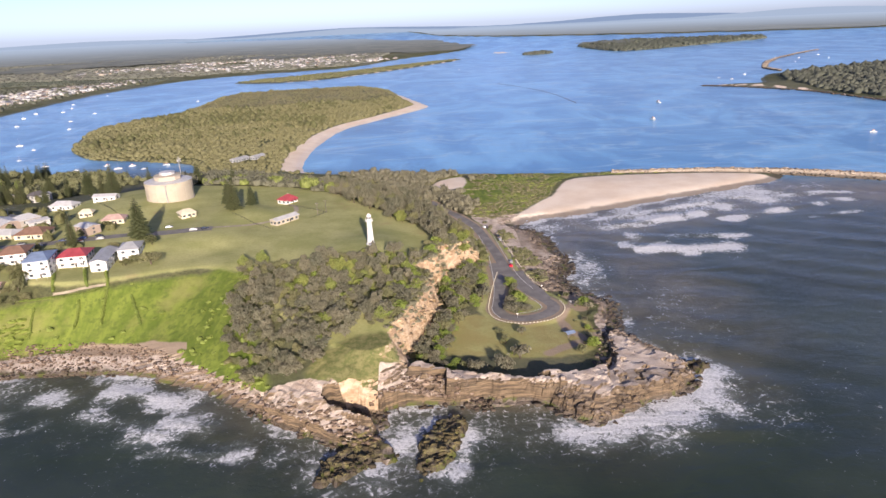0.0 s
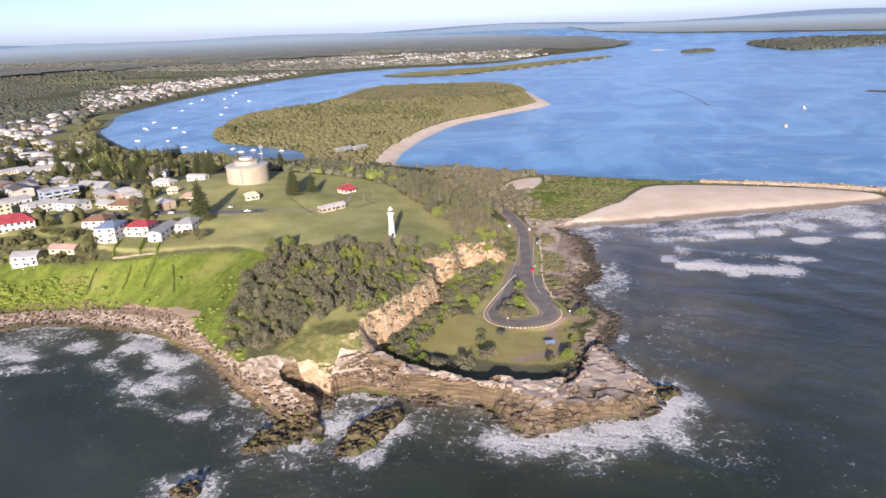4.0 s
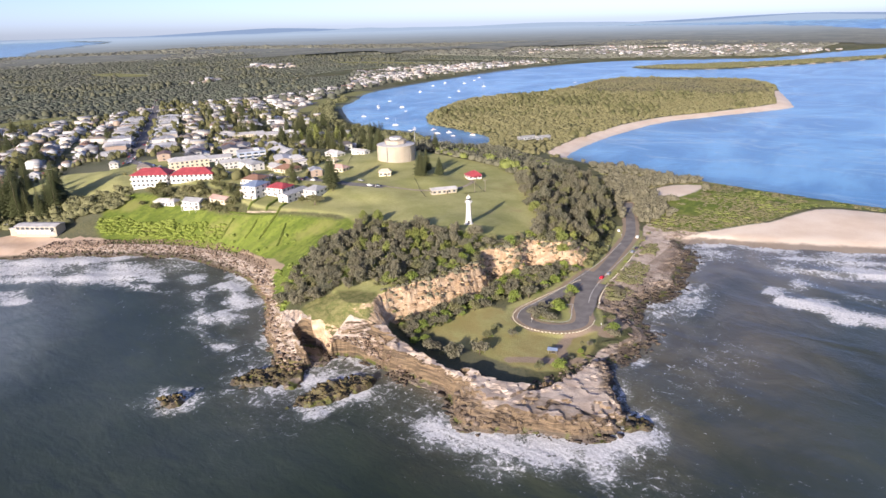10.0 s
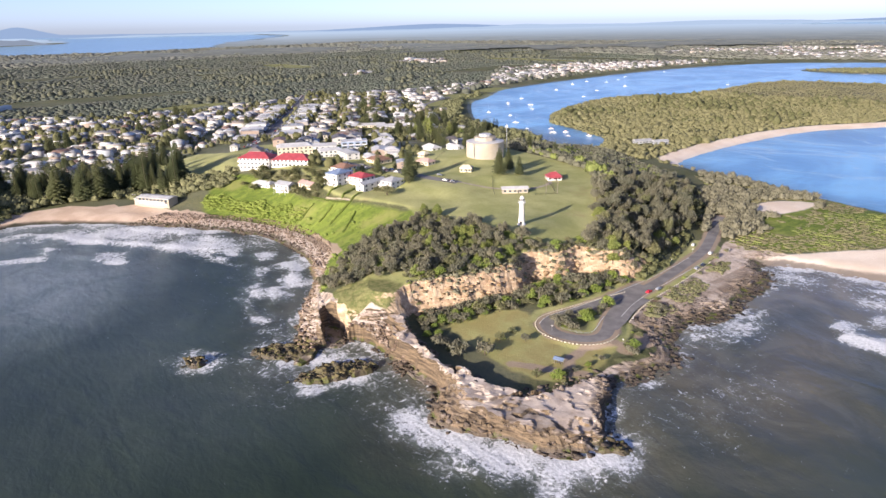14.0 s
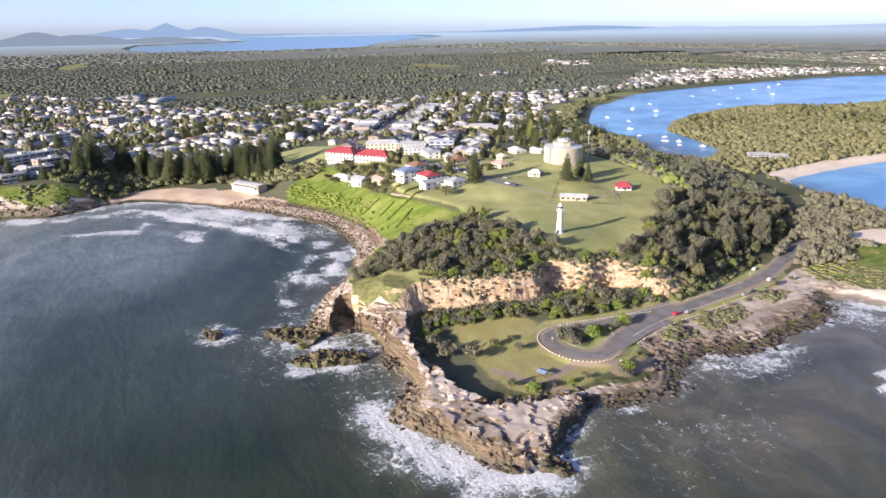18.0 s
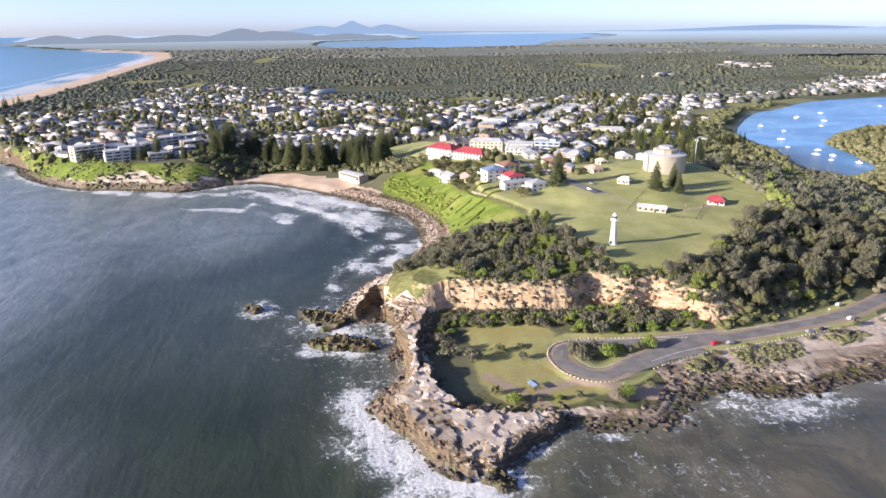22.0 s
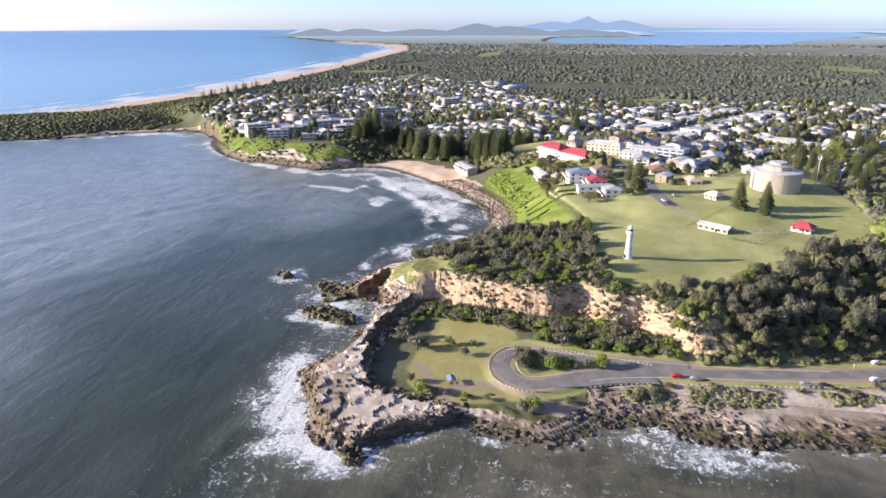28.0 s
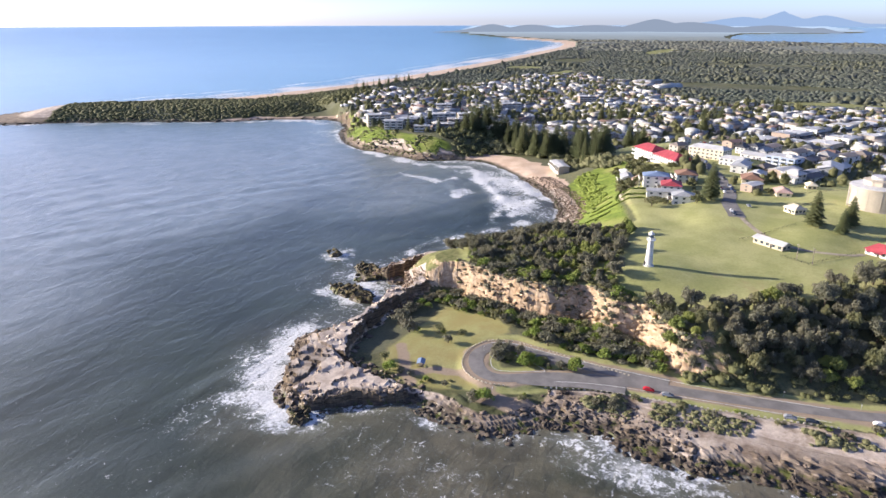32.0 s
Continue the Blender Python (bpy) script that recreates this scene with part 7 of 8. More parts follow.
strip("road_line", [(18, 415), (22, 380), (22.5, 352), (22, 325), (20, 305), (18, 294), (22, 285)], 0.28, M_LINE, "faded white edge line of the road", 0.17, ROAD_LEVEL)
strip("road_line", [(30, 290), (27, 295), (30, 304), (36, 316), (38, 310), (42, 302), (44, 295), (38, 291), (31, 290)], 0.3, M_LINE, "faded white kerb line of the planted island", 0.17, ROAD_LEVEL)
strip("driveway", [(-150, 372), (-139, 376), (-122, 386), (-106, 398), (-100, 410), (-104, 428), (-110, 434)], 3.0, M_TRACK, "pale gravel drive across the lawn", 0.12)
strip("garden_path", [(-195.5, 295), (-184, 297.5), (-172, 301.5)], 1.3, M_TRACK, "pale path below the gardens on the bank", 0.12)
strip("car_park", [(-176, 366), (-160, 369), (-142, 373)], 9.5, M_ASPHALT, "small asphalt car park on the hill", 0.14)
strip("hill_road", [(-176, 366), (-200, 366), (-230, 362), (-270, 350), (-330, 330), (-420, 330), (-510, 385)], 8, M_ASPHALT, "asphalt street over the hill to the town", 0.2)
strip("main_street", [(-510, 385), (-583, 429), (-756, 533), (-981, 673), (-1150, 780)], 16, M_ASPHALT, "wide main street of the town", 0.3)
for line in ([(-420, 130), (-520, 260), (-583, 429), (-640, 560)], [(-560, 40), (-640, 200), (-756, 400), (-830, 580)], [(-480, 60), (-620, -20), (-800, -90), (-1050, -120)],
             [(-640, 200), (-900, 60), (-1200, -60)], [(-690, 290), (-900, 170), (-1150, 60)], [(-470, 560), (-560, 600), (-700, 740), (-780, 880)]):
    strip("street", line, 9, M_ASPHALT, "asphalt street between houses", 0.3)

# kerb stones round the loop and the road's sea side
stone = thing("kerb_stone", "white-painted kerb stone beside the road", "kerb stone", None, "kerb stones", Shape().add(
    [(-.48, -.24, -.15), (.48, -.24, -.15), (.44, .26, -.15), (-.42, .24, -.15), (-.38, -.17, .38), (.36, -.19, .34), (.34, .17, .38), (-.32, .19, .32)],
    [(3, 2, 1, 0), (4, 5, 6, 7), (0, 1, 5, 4), (1, 2, 6, 5), (2, 3, 7, 6), (3, 0, 4, 7)]).mesh("kerb_stone", plain("kerb_paint", (0.54, 0.49, 0.38), 0.8, 0.25, 0.3)))
KERB = [(25, 345), (21, 325), (18, 306), (16.4, 294), (19, 285), (26, 279.5), (35, 278.6), (45, 281), (52, 287), (55, 296), (53, 304)]
KERB2 = [(48, 318), (43.5, 330), (40, 345), (38, 362), (36, 380), (33, 400), (30, 418)]
first = True
for line, gap in ((KERB, 1.75), (KERB2, 2.1)):
    p = np.array(line, float)
    for _ in range(2):
        p = np.concatenate([p[:1], np.stack([0.75 * p[:-1] + 0.25 * p[1:], 0.25 * p[:-1] + 0.75 * p[1:]], 1).reshape(-1, 2), p[-1:]])
    s = np.concatenate([[0], np.cumsum(np.linalg.norm(np.diff(p, axis=0), axis=1))])
    for q in np.arange(0, s[-1], gap):
        x, y = np.interp(q, s, p[:, 0]), np.interp(q, s, p[:, 1])
        x2, y2 = np.interp(q + 0.5, s, p[:, 0]), np.interp(q + 0.5, s, p[:, 1])
        m = pose(x, y, float(ROAD_LEVEL(np.array([x]), np.array([y]))[0]) + 0.12, 0, 0, math.degrees(math.atan2(y2 - y, x2 - x)))
        if first:
            stone.matrix_basis, first = m, False
        else:
            copy_thing(stone, m)


# ---- cars ----
def car(paint, label):
    """A hatchback: body with bonnet and cabin, glass, lamps, wheels with rims."""
    t = thing("car", label, "car")
    side = [(-2.1, 0.35), (2.1, 0.35), (2.15, 0.75), (1.1, 0.95), (0.45, 1.42), (-1.2, 1.45), (-1.95, 1.0), (-2.15, 0.8)]
    n = len(side)
    pts = [(x, sy * (0.86 if z < 1.1 else 0.66), z) for sy in (-1, 1) for x, z in side]
    faces = [tuple(range(n)), tuple(range(2 * n - 1, n - 1, -1))] + [(k, n + k, n + (k + 1) % n, (k + 1) % n) for k in range(n)]
    part("body", Shape().add(pts, faces), paint, t)
    part("windscreen", Shape().add([(1.02, -.7, 1.0), (1.02, .7, 1.0), (.5, .6, 1.4), (.5, -.6, 1.4), (0.98, -.7, 1.03), (.98, .7, 1.03), (.5, .6, 1.44), (.5, -.6, 1.44)],
                                   [(0, 1, 2, 3), (4, 7, 6, 5), (0, 4, 5, 1), (2, 6, 7, 3)]), M_GLASS, t)
    for sgn in (-1, 1):
        part("side_window", Shape().box(-0.4, sgn * 0.745, 0.98, 1.9, 0.06, 0.36), M_GLASS, t)
        part("headlight", Shape().box(2.12, sgn * 0.62, 0.62, 0.1, 0.3, 0.16), M_WHITE, t)
        part("tail_light", Shape().box(-2.12, sgn * 0.66, 0.72, 0.1, 0.22, 0.18), M_RED, t)
        for x in (-1.3, 1.3):
            w = part("wheel", Shape().rod((x, sgn * 0.70, 0.32), (x, sgn * 0.9, 0.32), 0.32, n=14), M_RUBBER, t)
            part("rim", Shape().rod((x, sgn * 0.9, 0.32), (x, sgn * 0.92, 0.32), 0.19, n=10), M_STEEL, w)
    return t


C_RED, C_WHITE = plain("red_car_paint", (0.50, 0.03, 0.05), 0.25, 0.06, 0.6), plain("white_car_paint", (0.78, 0.78, 0.77), 0.25, 0.05, 0.6)
C_SILVER, C_DARK = plain("silver_car_paint", (0.35, 0.37, 0.40), 0.25, 0.05, 0.6, 0.3), plain("dark_car_paint", (0.03, 0.04, 0.06), 0.25, 0.05, 0.6)
kinds = {"red": (C_RED, "red hatchback parked beside the road"), "white": (C_WHITE, "white car parked on the asphalt"), "silver": (C_SILVER, "silver car parked beside the road"), "dark": (C_DARK, "dark car parked beside the road")}
cars = {}
for key, x, y, turn in (("red", 33.4, 354, 97), ("silver", 34.2, 361, 97), ("white", 7.5, 436, 115), ("white", 22.5, 430, 105), ("dark", 30.6, 409, 97), ("silver", 31.0, 402, 97), ("white", -152, 369, 10), ("dark", -146, 371, 30),
                        ("silver", -170, 378, 20), ("dark", -208, 368, 5), ("white", -226, 364, 0), ("silver", -262, 352, -15), ("white", -300, 340, -15), ("dark", -330, 332, -10)):
    z = float(ROAD_LEVEL(np.array([x]), np.array([y]))[0]) + 0.12 if x > -60 else float(ground_z(x, y)[0]) + 0.2
    if key not in cars:
        cars[key] = car(*kinds[key])
        cars[key].matrix_basis = pose(x, y, z, 0, 0, turn)
    else:
        copy_thing(cars[key], pose(x, y, z, 0, 0, turn))

# cars parked along the streets of the town, beyond counting
pc = np.random.RandomState(140)
sh = Shape().box(0, 0, 0.3, 4.3, 1.75, 0.6).box(-0.2, 0, 0.9, 2.4, 1.5, 0.55)
car_kind = (np.array(sh.v), np.array([t for q in sh.f for t in ((q[0], q[1], q[2]), (q[0], q[2], q[3]))]))
spots = []
for line, every in (([(-200, 366), (-270, 350), (-330, 330), (-420, 330), (-510, 385)], 11), ([(-510, 385), (-1150, 780)], 8), ([(-420, 130), (-520, 260), (-583, 429), (-640, 560)], 13), ([(-560, 40), (-640, 200), (-756, 400), (-830, 580)], 14), ([(-480, 60), (-620, -20), (-800, -90), (-1050, -120)], 12)):
    for (x0, y0), (x1, y1) in zip(line[:-1], line[1:]):
        L, ang = math.hypot(x1 - x0, y1 - y0), math.atan2(y1 - y0, x1 - x0)
        for q in np.arange(5, L - 3, every):
            for side in (-1, 1):
                if pc.uniform() < 0.6:
                    off = side * (6.2 if L > 700 else 3.2)
                    spots.append((x0 + (x1 - x0) * q / L - math.sin(ang) * off, y0 + (y1 - y0) * q / L + math.cos(ang) * off, ang + pc.uniform(-0.05, 0.05)))
for k in range(70):
    spots.append((-452 - 0.6 * (k % 18) * 3.0 + pc.uniform(-1, 1), -8 + (k // 18) * 8 + 0.8 * (k % 18) * 3.0, 2.6 + pc.uniform(-0.1, 0.1)))
spots = np.array(spots)
v, f = scatter([car_kind], np.stack([spots[:, 0], spots[:, 1], ground_z(spots[:, 0], spots[:, 1]) + 0.3], 1), np.ones((len(spots), 3)), spots[:, 2], np.zeros(len(spots), int))
tagged(new("parked_cars", bulk("parked_cars", v, f, choice("car_paints", [(0.7, 0.7, 0.7), (0.3, 0.31, 0.33), (0.04, 0.045, 0.06), (0.75, 0.75, 0.74), (0.25, 0.03, 0.03), (0.08, 0.12, 0.25)], 0.3, "island", 0.1))), "white, grey and dark cars parked along the town streets", "cars", kind="stuff")

# ---- picnic shelter and small things of the quarry floor ----
ps = thing("picnic_shelter", "small blue-roofed picnic shelter on the quarry floor", "shelter", pose(51.5, 266, float(ground_z(51.5, 266)[0]), 0, 0, 20))
for x in (-1.6, 1.6):
    for y in (-1.1, 1.1):
        part("post", Shape().box(x, y, -0.3, 0.12, 0.12, 2.6), M_TIMBER, ps)
part("roof", Shape().gable(0, 0, 2.25, 3.8, 2.8, 0.5, 0.3, 0.1), M_BLUE_ROOF, ps)
tb = thing("picnic_table", "weathered timber picnic table under the shelter", "picnic table", pose(51.5, 266, float(ground_z(51.5, 266)[0]), 0, 0, 20))
part("tabletop", Shape().box(0, 0, 0.72, 1.8, 0.75, 0.06), M_TIMBER, tb)
for sgn in (-1, 1):
    part("seat", Shape().box(0, sgn * 0.75, 0.42, 1.8, 0.28, 0.05), M_TIMBER, tb)
    part("leg", Shape().box(sgn * 0.65, 0, -0.2, 0.1, 1.4, 0.62), M_TIMBER, tb)
for x, y in ((58, 300), (47, 322), (30, 285), (16, 400), (26, 445), (14, 425)):
    t = thing("sign_post", "white-topped sign post beside the road", "sign post", pose(x, y, float(ground_z(x, y)[0])), "sign posts")
    part("post", Shape().rod((0, 0, -0.4), (0, 0, 2.4), 0.06), M_STEEL, t)
    part("plate", Shape().box(0, 0.06, 1.7, 0.6, 0.04, 0.7), M_WHITE, t)

# ---- the town ----
U, V = (-0.853, 0.522), (0.522, 0.853)
HILL_TOWN = rounded([(-240, 328), (-200, 350), (-205, 392), (-240, 412), (-330, 462), (-420, 400), (-425, 305), (-350, 305), (-290, 328)], 2)
STREETS = [[(-510, 385), (-1150, 780)], [(-176, 366), (-270, 350), (-330, 330), (-420, 330), (-510, 385)], [(-420, 130), (-520, 260), (-583, 429), (-640, 560)], [(-560, 40), (-640, 200), (-756, 400), (-830, 580)],
           [(-480, 60), (-620, -20), (-800, -90), (-1050, -120)], [(-640, 200), (-900, 60), (-1200, -60)], [(-690, 290), (-900, 170), (-1150, 60)]]
KEEP_OFF = [(-213, 314, 14), (-199, 322, 12), (-184, 327, 15), (-173, 338, 12), (-305, 300, 32), (-280, 322, 26), (-177, 355, 8), (-190, 402, 10), (-206, 398, 10), (-222, 410, 11), (-238, 415, 12), (-236, 333, 16), (-252, 377, 16), (-288, 368, 18), (-272, 380, 16), (-324, 431, 22), (-211, 397, 12), (-274, 450, 15), (-246, 456, 14), (-232, 300, 13), (-249, 290, 13), (-336, 341, 25), (-309, 362, 18), (-327, 398, 20), (-356, 380, 22), (-535, 565, 38)]
tg = np.random.RandomState(77)
lots = []
for i in range(-6, 104):
    for j in range(-72, 97):
        a, b = i * 15.5 + tg.uniform(-5.5, 5.5), j * 19.0 + (5 if j % 2 else -4) + tg.uniform(-5, 5)
        lots.append((-300 + U[0] * a + V[0] * b, 250 + U[1] * a + V[1] * b, tg.uniform()))
lots = np.array(lots)
lx, ly = lots[:, 0], lots[:, 1]
okay = (np.maximum(inside(TOWN_EDGE, lx, ly, 80.0), inside(HILL_TOWN, lx, ly, 80.0)) > 4) & (inside(COAST, lx, ly, 80.0) > 18)
for line in STREETS:
    okay &= off_line(line, lx, ly, 60.0)[0] > 11
okay &= off_line([(-510, 385), (-860, 601)], lx, ly, 60.0)[0] > 46
for x, y, r in KEEP_OFF:
    okay &= np.hypot(lx - x, ly - y) > r
for c, a, b in FIELDS:
    okay &= np.hypot((lx - c[0]) / a, (ly - c[1]) / b) > 1.1
far_r = np.hypot(lx - 150, ly - 180)
for x, y in ((-455, 548), (-500, 625), (-375, 530)):
    okay &= np.hypot(lx - x, ly - y) > 24
okay &= (ly < 760) | (inside(COAST, lx, ly, 80.0) > 62)
okay &= (lots[:, 2] > 0.08) & (vnoise(lx, ly, 120, 55) > -0.75)
lx, ly, far_r = lx[okay], ly[okay], far_r[okay]
lz = ground_z(lx, ly)
print("lots", len(lx))
rank = np.argsort(far_r)
base_turn = math.degrees(math.atan2(U[1], U[0]))
south = (ly < 110) & (lx > -760)

house_kinds = []
for k, (sx, sy, st, rise, hip) in enumerate(((13, 9.5, 1, 2.0, 4.0), (12, 9, 2, 1.9, 3.6), (15, 9, 1, 1.8, 0), (11, 10, 2, 2.1, 4.0), (16, 11, 2, 1.2, 0), (13, 12, 1, 2.3, 5.0))):
    house_kinds.append(house(sx, sy, st, rise, hip, M_WALL, M_ROOF, ("low painted house with a hipped metal roof in the town", "two-storey painted house with a hipped roof in the town", "low house with a gabled metal roof in the town",
                                                                     "square two-storey house with a hipped roof", "wide two-storey town building with a low gabled roof", "broad low house with a tall hipped roof")[k], 2, False, "houses of the town"))
flat_kinds = [apartments(22, 13, 3, M_WALL, "three-storey flat-roofed apartment block with balconies", "apartment blocks"), apartments(28, 14, 4, M_WALL, "four-storey apartment block with balconies above the sea", "apartment blocks"),
              apartments(18, 12, 2, M_WALL, "two-storey white units with balconies", "apartment blocks")]
used_h, used_f = set(), set()
near = rank[:140]
n_flat = 0
for q, k in enumerate(near):
    turn = base_turn + (0 if tg.uniform() < 0.7 else 90) + tg.uniform(-5, 5) + (180 if tg.uniform() < 0.5 else 0)
    is_flat = south[k] and tg.uniform() < 0.5 or (lx[k] < -430 and ly[k] > 300 and tg.uniform() < 0.08)
    if is_flat and n_flat < 12:
        c, turn, n_flat = tg.randint(3), 118 + tg.uniform(-20, 20), n_flat + 1
        m = pose(lx[k], ly[k], lz[k] + 0.1, 0, 0, turn)
        if c in used_f:
            copy_thing(flat_kinds[c], m)
        else:
            flat_kinds[c].matrix_basis = m
            used_f.add(c)
    else:
        c = tg.randint(6)
        s = tg.uniform(0.75, 1.25)
        m = Matrix.LocRotScale((lx[k], ly[k], lz[k] + 0.1), Euler((0, 0, radians(turn))), (s, s, s))
        if c in used_h:
            ob = copy_thing(house_kinds[c], m)
            ob.matrix_basis = m
        else:
            house_kinds[c].matrix_basis = m
            used_h.add(c)

# shops along the main street: parapet walls, sunken flat roofs, awnings and shopfronts
def shop(sx, sy, h, wall_m, roof_m, label):
    t = thing("shop", label, "shop", group="shops of the main street")
    part("wall", Shape().box(0, 0, -1, sx, sy, h + 1), wall_m, t)
    part("roof", Shape().gable(0, 0, h + 0.05, sx - 0.8, sy - 0.8, 0.9, 0.0, 0.15), roof_m, t)
    part("parapet", Shape().box(0, -sy / 2 - 0.05, h - 0.2, sx + 0.1, 0.35, 1.5), wall_m, t)
    part("awning", Shape().box(0, -sy / 2 - 1.6, 2.9, sx, 3.0, 0.2), M_GREY, t)
    n = max(2, int(sx / 4))
    for k in range(n):
        part("shopfront", Shape().box((k + 0.5) * sx / n - sx / 2, -sy / 2 - 0.03, 0.3, sx / n * 0.8, 0.12, 2.3), M_GLASS, t)
        if h > 5:
            part("window", Shape().box((k + 0.5) * sx / n - sx / 2, -sy / 2 - 0.03, 4.0, sx / n * 0.45, 0.12, 1.3), M_GLASS, t)
    part("vent", Shape().box(sx * 0.2, sy * 0.15, h + 0.4, 1.8, 1.4, 1.1), M_STEEL, t)
    return t


shops = [shop(18, 26, 5.6, M_WALL, M_PALE, "two-storey painted shop with a pale metal roof and awning"), shop(26, 30, 4.4, M_WALL, M_WHITE, "wide low shop with a white roof and awning"),
         shop(14, 22, 4.6, M_WALL, M_GREY, "narrow shop with a grey roof and awning")]
shop_used = set()
for k in range(15):
    for side in (-1, 1):
        u = 14.0 + k * 27.0 + 5 * math.sin(3.1 * k + side)
        x, y = -510 - 0.851 * u - side * 0.525 * 25, 385 + 0.525 * u - side * 0.851 * 25
        kind = (k * 2 + (side > 0)) % 3
        m = pose(x, y, float(ground_z(x, y)[0]) + 0.2, 0, 0, -31.7 + (180 if side > 0 else 0))
        if kind in shop_used:
            copy_thing(shops[kind], m)
        else:
            shops[kind].matrix_basis = m
            shop_used.add(kind)

# larger pale buildings that stand out among the houses
for k, (x, y, a, c) in enumerate(((-430, -45, 118, 2), (-418, 2, 118, 0), (-455, 30, 125, 1), (-485, 48, 125, 0), (-650, 45, 120, 1), (-690, 20, 30, 0), (-855, 105, 120, 1), (-780, 165, 120, 0), (-560, -20, 118, 0), (-600, 90, 30, 2))):
    z = float(ground_z(x, y)[0]) + 0.1
    copy_thing(flat_kinds[c], pose(x, y, z, 0, 0, a))

# the rest of the town, beyond counting
rest = rank[140:]
FAR_TOWN = rounded([(-760, 2480), (-300, 2680), (-200, 3050), (40, 3500), (-250, 3650), (-700, 3700), (-1500, 3500), (-1500, 2600), (-1100, 2350)], 1)
fx2, fy2, fg2 = jittered(-1500, 100, 2300, 3700, 34, 88, lambda x, y: (inside(FAR_TOWN, x, y, 80.0) > 0) & (vnoise(x, y, 240, 12) > 0.12))
ix2, iy2, _ = jittered(-1950, -1300, 1000, 1700, 46, 89, lambda x, y: (vnoise(x, y, 150, 14) > 0.1) & (off_line([(-1360, 1080), (-1860, 1630)], x, y, 200.0)[0] < 90))
wx2, wy2, _ = jittered(-1330, -1180, 0, 210, 30, 97, lambda x, y: np.abs((x + 1260) - 0.43 * (y - 105)) < 34)
hx = np.concatenate([lx[rest], fx2, ix2, wx2])
hy = np.concatenate([ly[rest], fy2, iy2, wy2])
hz = ground_z(hx, hy)
hx, hy, hz = far_in(hx, hy, hz)
big = np.concatenate([np.ones(len(rest)), np.full(len(fx2), 1.0), np.full(len(ix2), 2.0), np.full(len(wx2), 1.9)])
wall_kinds, roof_kinds = [], []
for sx, sy, h, rise, hip, wing in ((14, 9.5, 3.2, 2.2, 0, 5.0), (11, 9, 6, 2.0, 3.0, -4.0), (17, 9, 3.2, 2.0, 2.5, 6.5), (20, 11, 6, 1.4, 0, -7.0), (9, 7.5, 3.0, 1.4, 0, 0), (12, 8, 6, 1.0, 0, 4.0)):
    s = Shape().box(0, 0, -1, sx, sy, h + 1)
    if wing:
        s.box(wing, sy * 0.62, -1, sx * 0.4, sy * 0.6, 3.9).box(-wing * 0.7, -sy * 0.75, -1, sx * 0.3, 3.0, 3.5)
    v, f = np.array(s.v), np.array([t for q in s.f for t in ((q[0], q[1], q[2]), (q[0], q[2], q[3]))])
    wall_kinds.append((v, f))
    s = Shape().gable(0, 0, h + 0.05, sx, sy, rise, 0.6, 0.2, hip)
    if wing:
        s.gable(wing, sy * 0.62, 2.95, sx * 0.4, sy * 0.6, 0.9, 0.4, 0.15).box(-wing * 0.7, -sy * 0.75, 2.55, sx * 0.34, 3.4, 0.15)
    roof_kinds.append((np.array(s.v), np.array([t for q in s.f for t in (((q[0], q[1], q[2]), (q[0], q[2], q[3])) if len(q) == 4 else (q,))])))
pick = tg.randint(0, 6, len(hx))
turn = radians(base_turn) + tg.randint(0, 2, len(hx)) * math.pi / 2 + tg.uniform(-0.1, 0.1, len(hx))
sc = (big * tg.uniform(0.6, 1.15, len(hx)))[:, None] * np.array([[1.0, 1.0, 1.0]])
sc[big > 1.8] *= np.array([1.7, 0.9, 0.75])
pos = np.stack([hx, hy, hz], 1)
for nm, kk, mm, lab in (("distant_house_walls", wall_kinds, M_WALL_P, "painted walls of the many houses beyond the hill"), ("distant_house_roofs", roof_kinds, M_ROOF_P, "pale and tiled roofs of the many houses beyond the hill")):
    v, f = scatter(kk, pos, sc, turn, pick)
    tagged(new(nm, bulk(nm, v, f, mm)), lab, "houses", kind="stuff")
print("houses far", len(hx))

# garden and street trees between the houses
def garden(x, y):
    m = (np.maximum(inside(TOWN_EDGE, x, y, 80.0), inside(HILL_TOWN, x, y, 80.0)) > -6) & (inside(COAST, x, y, 60.0) > 14)
    for line in STREETS:
        m &= off_line(line, x, y, 30.0)[0] > 6
    return m & (vnoise(x, y, 45, 21) > -0.25)


wood("garden_trees", "green trees in gardens and along the streets of the town", np.array([(-1600, -350), (-200, -350), (-200, 720), (-560, 700), (-1600, 1100)]), 11.5, 1.4, 5.4, LEAF_TOWN, 91, garden, mid_clumps, 1.35)
wood("town_tall_trees", "tall dark trees standing among the houses of the town", np.array([(-1600, -350), (-380, -350), (-380, 720), (-560, 700), (-1600, 1100)]), 23, 2.6, 4.6, LEAF_DUSK, 68, lambda x, y: garden(x, y) & (vnoise(x, y, 60, 47) > 0.0), mid_clumps, 1.9)
wood("suburb_trees", "trees among the far suburbs along the river", np.array([(-1500, 700), (-800, 900), (-800, 2300), (-1500, 2300)]), 24, 5, 9, LEAF_FAR, 92, garden, low_clumps, 1.1)
wood("riverside_trees", "tall dark trees along the river front", rounded([(-330, 560), (-450, 500), (-560, 640), (-720, 840), (-800, 960), (-770, 980), (-650, 850), (-530, 740), (-420, 720), (-350, 690), (-290, 650)], 1), 9, 3.5, 6.0, LEAF_OLIVE, 93,
     lambda x, y: inside(COAST, x, y, 60.0) > 17, tall=1.1)
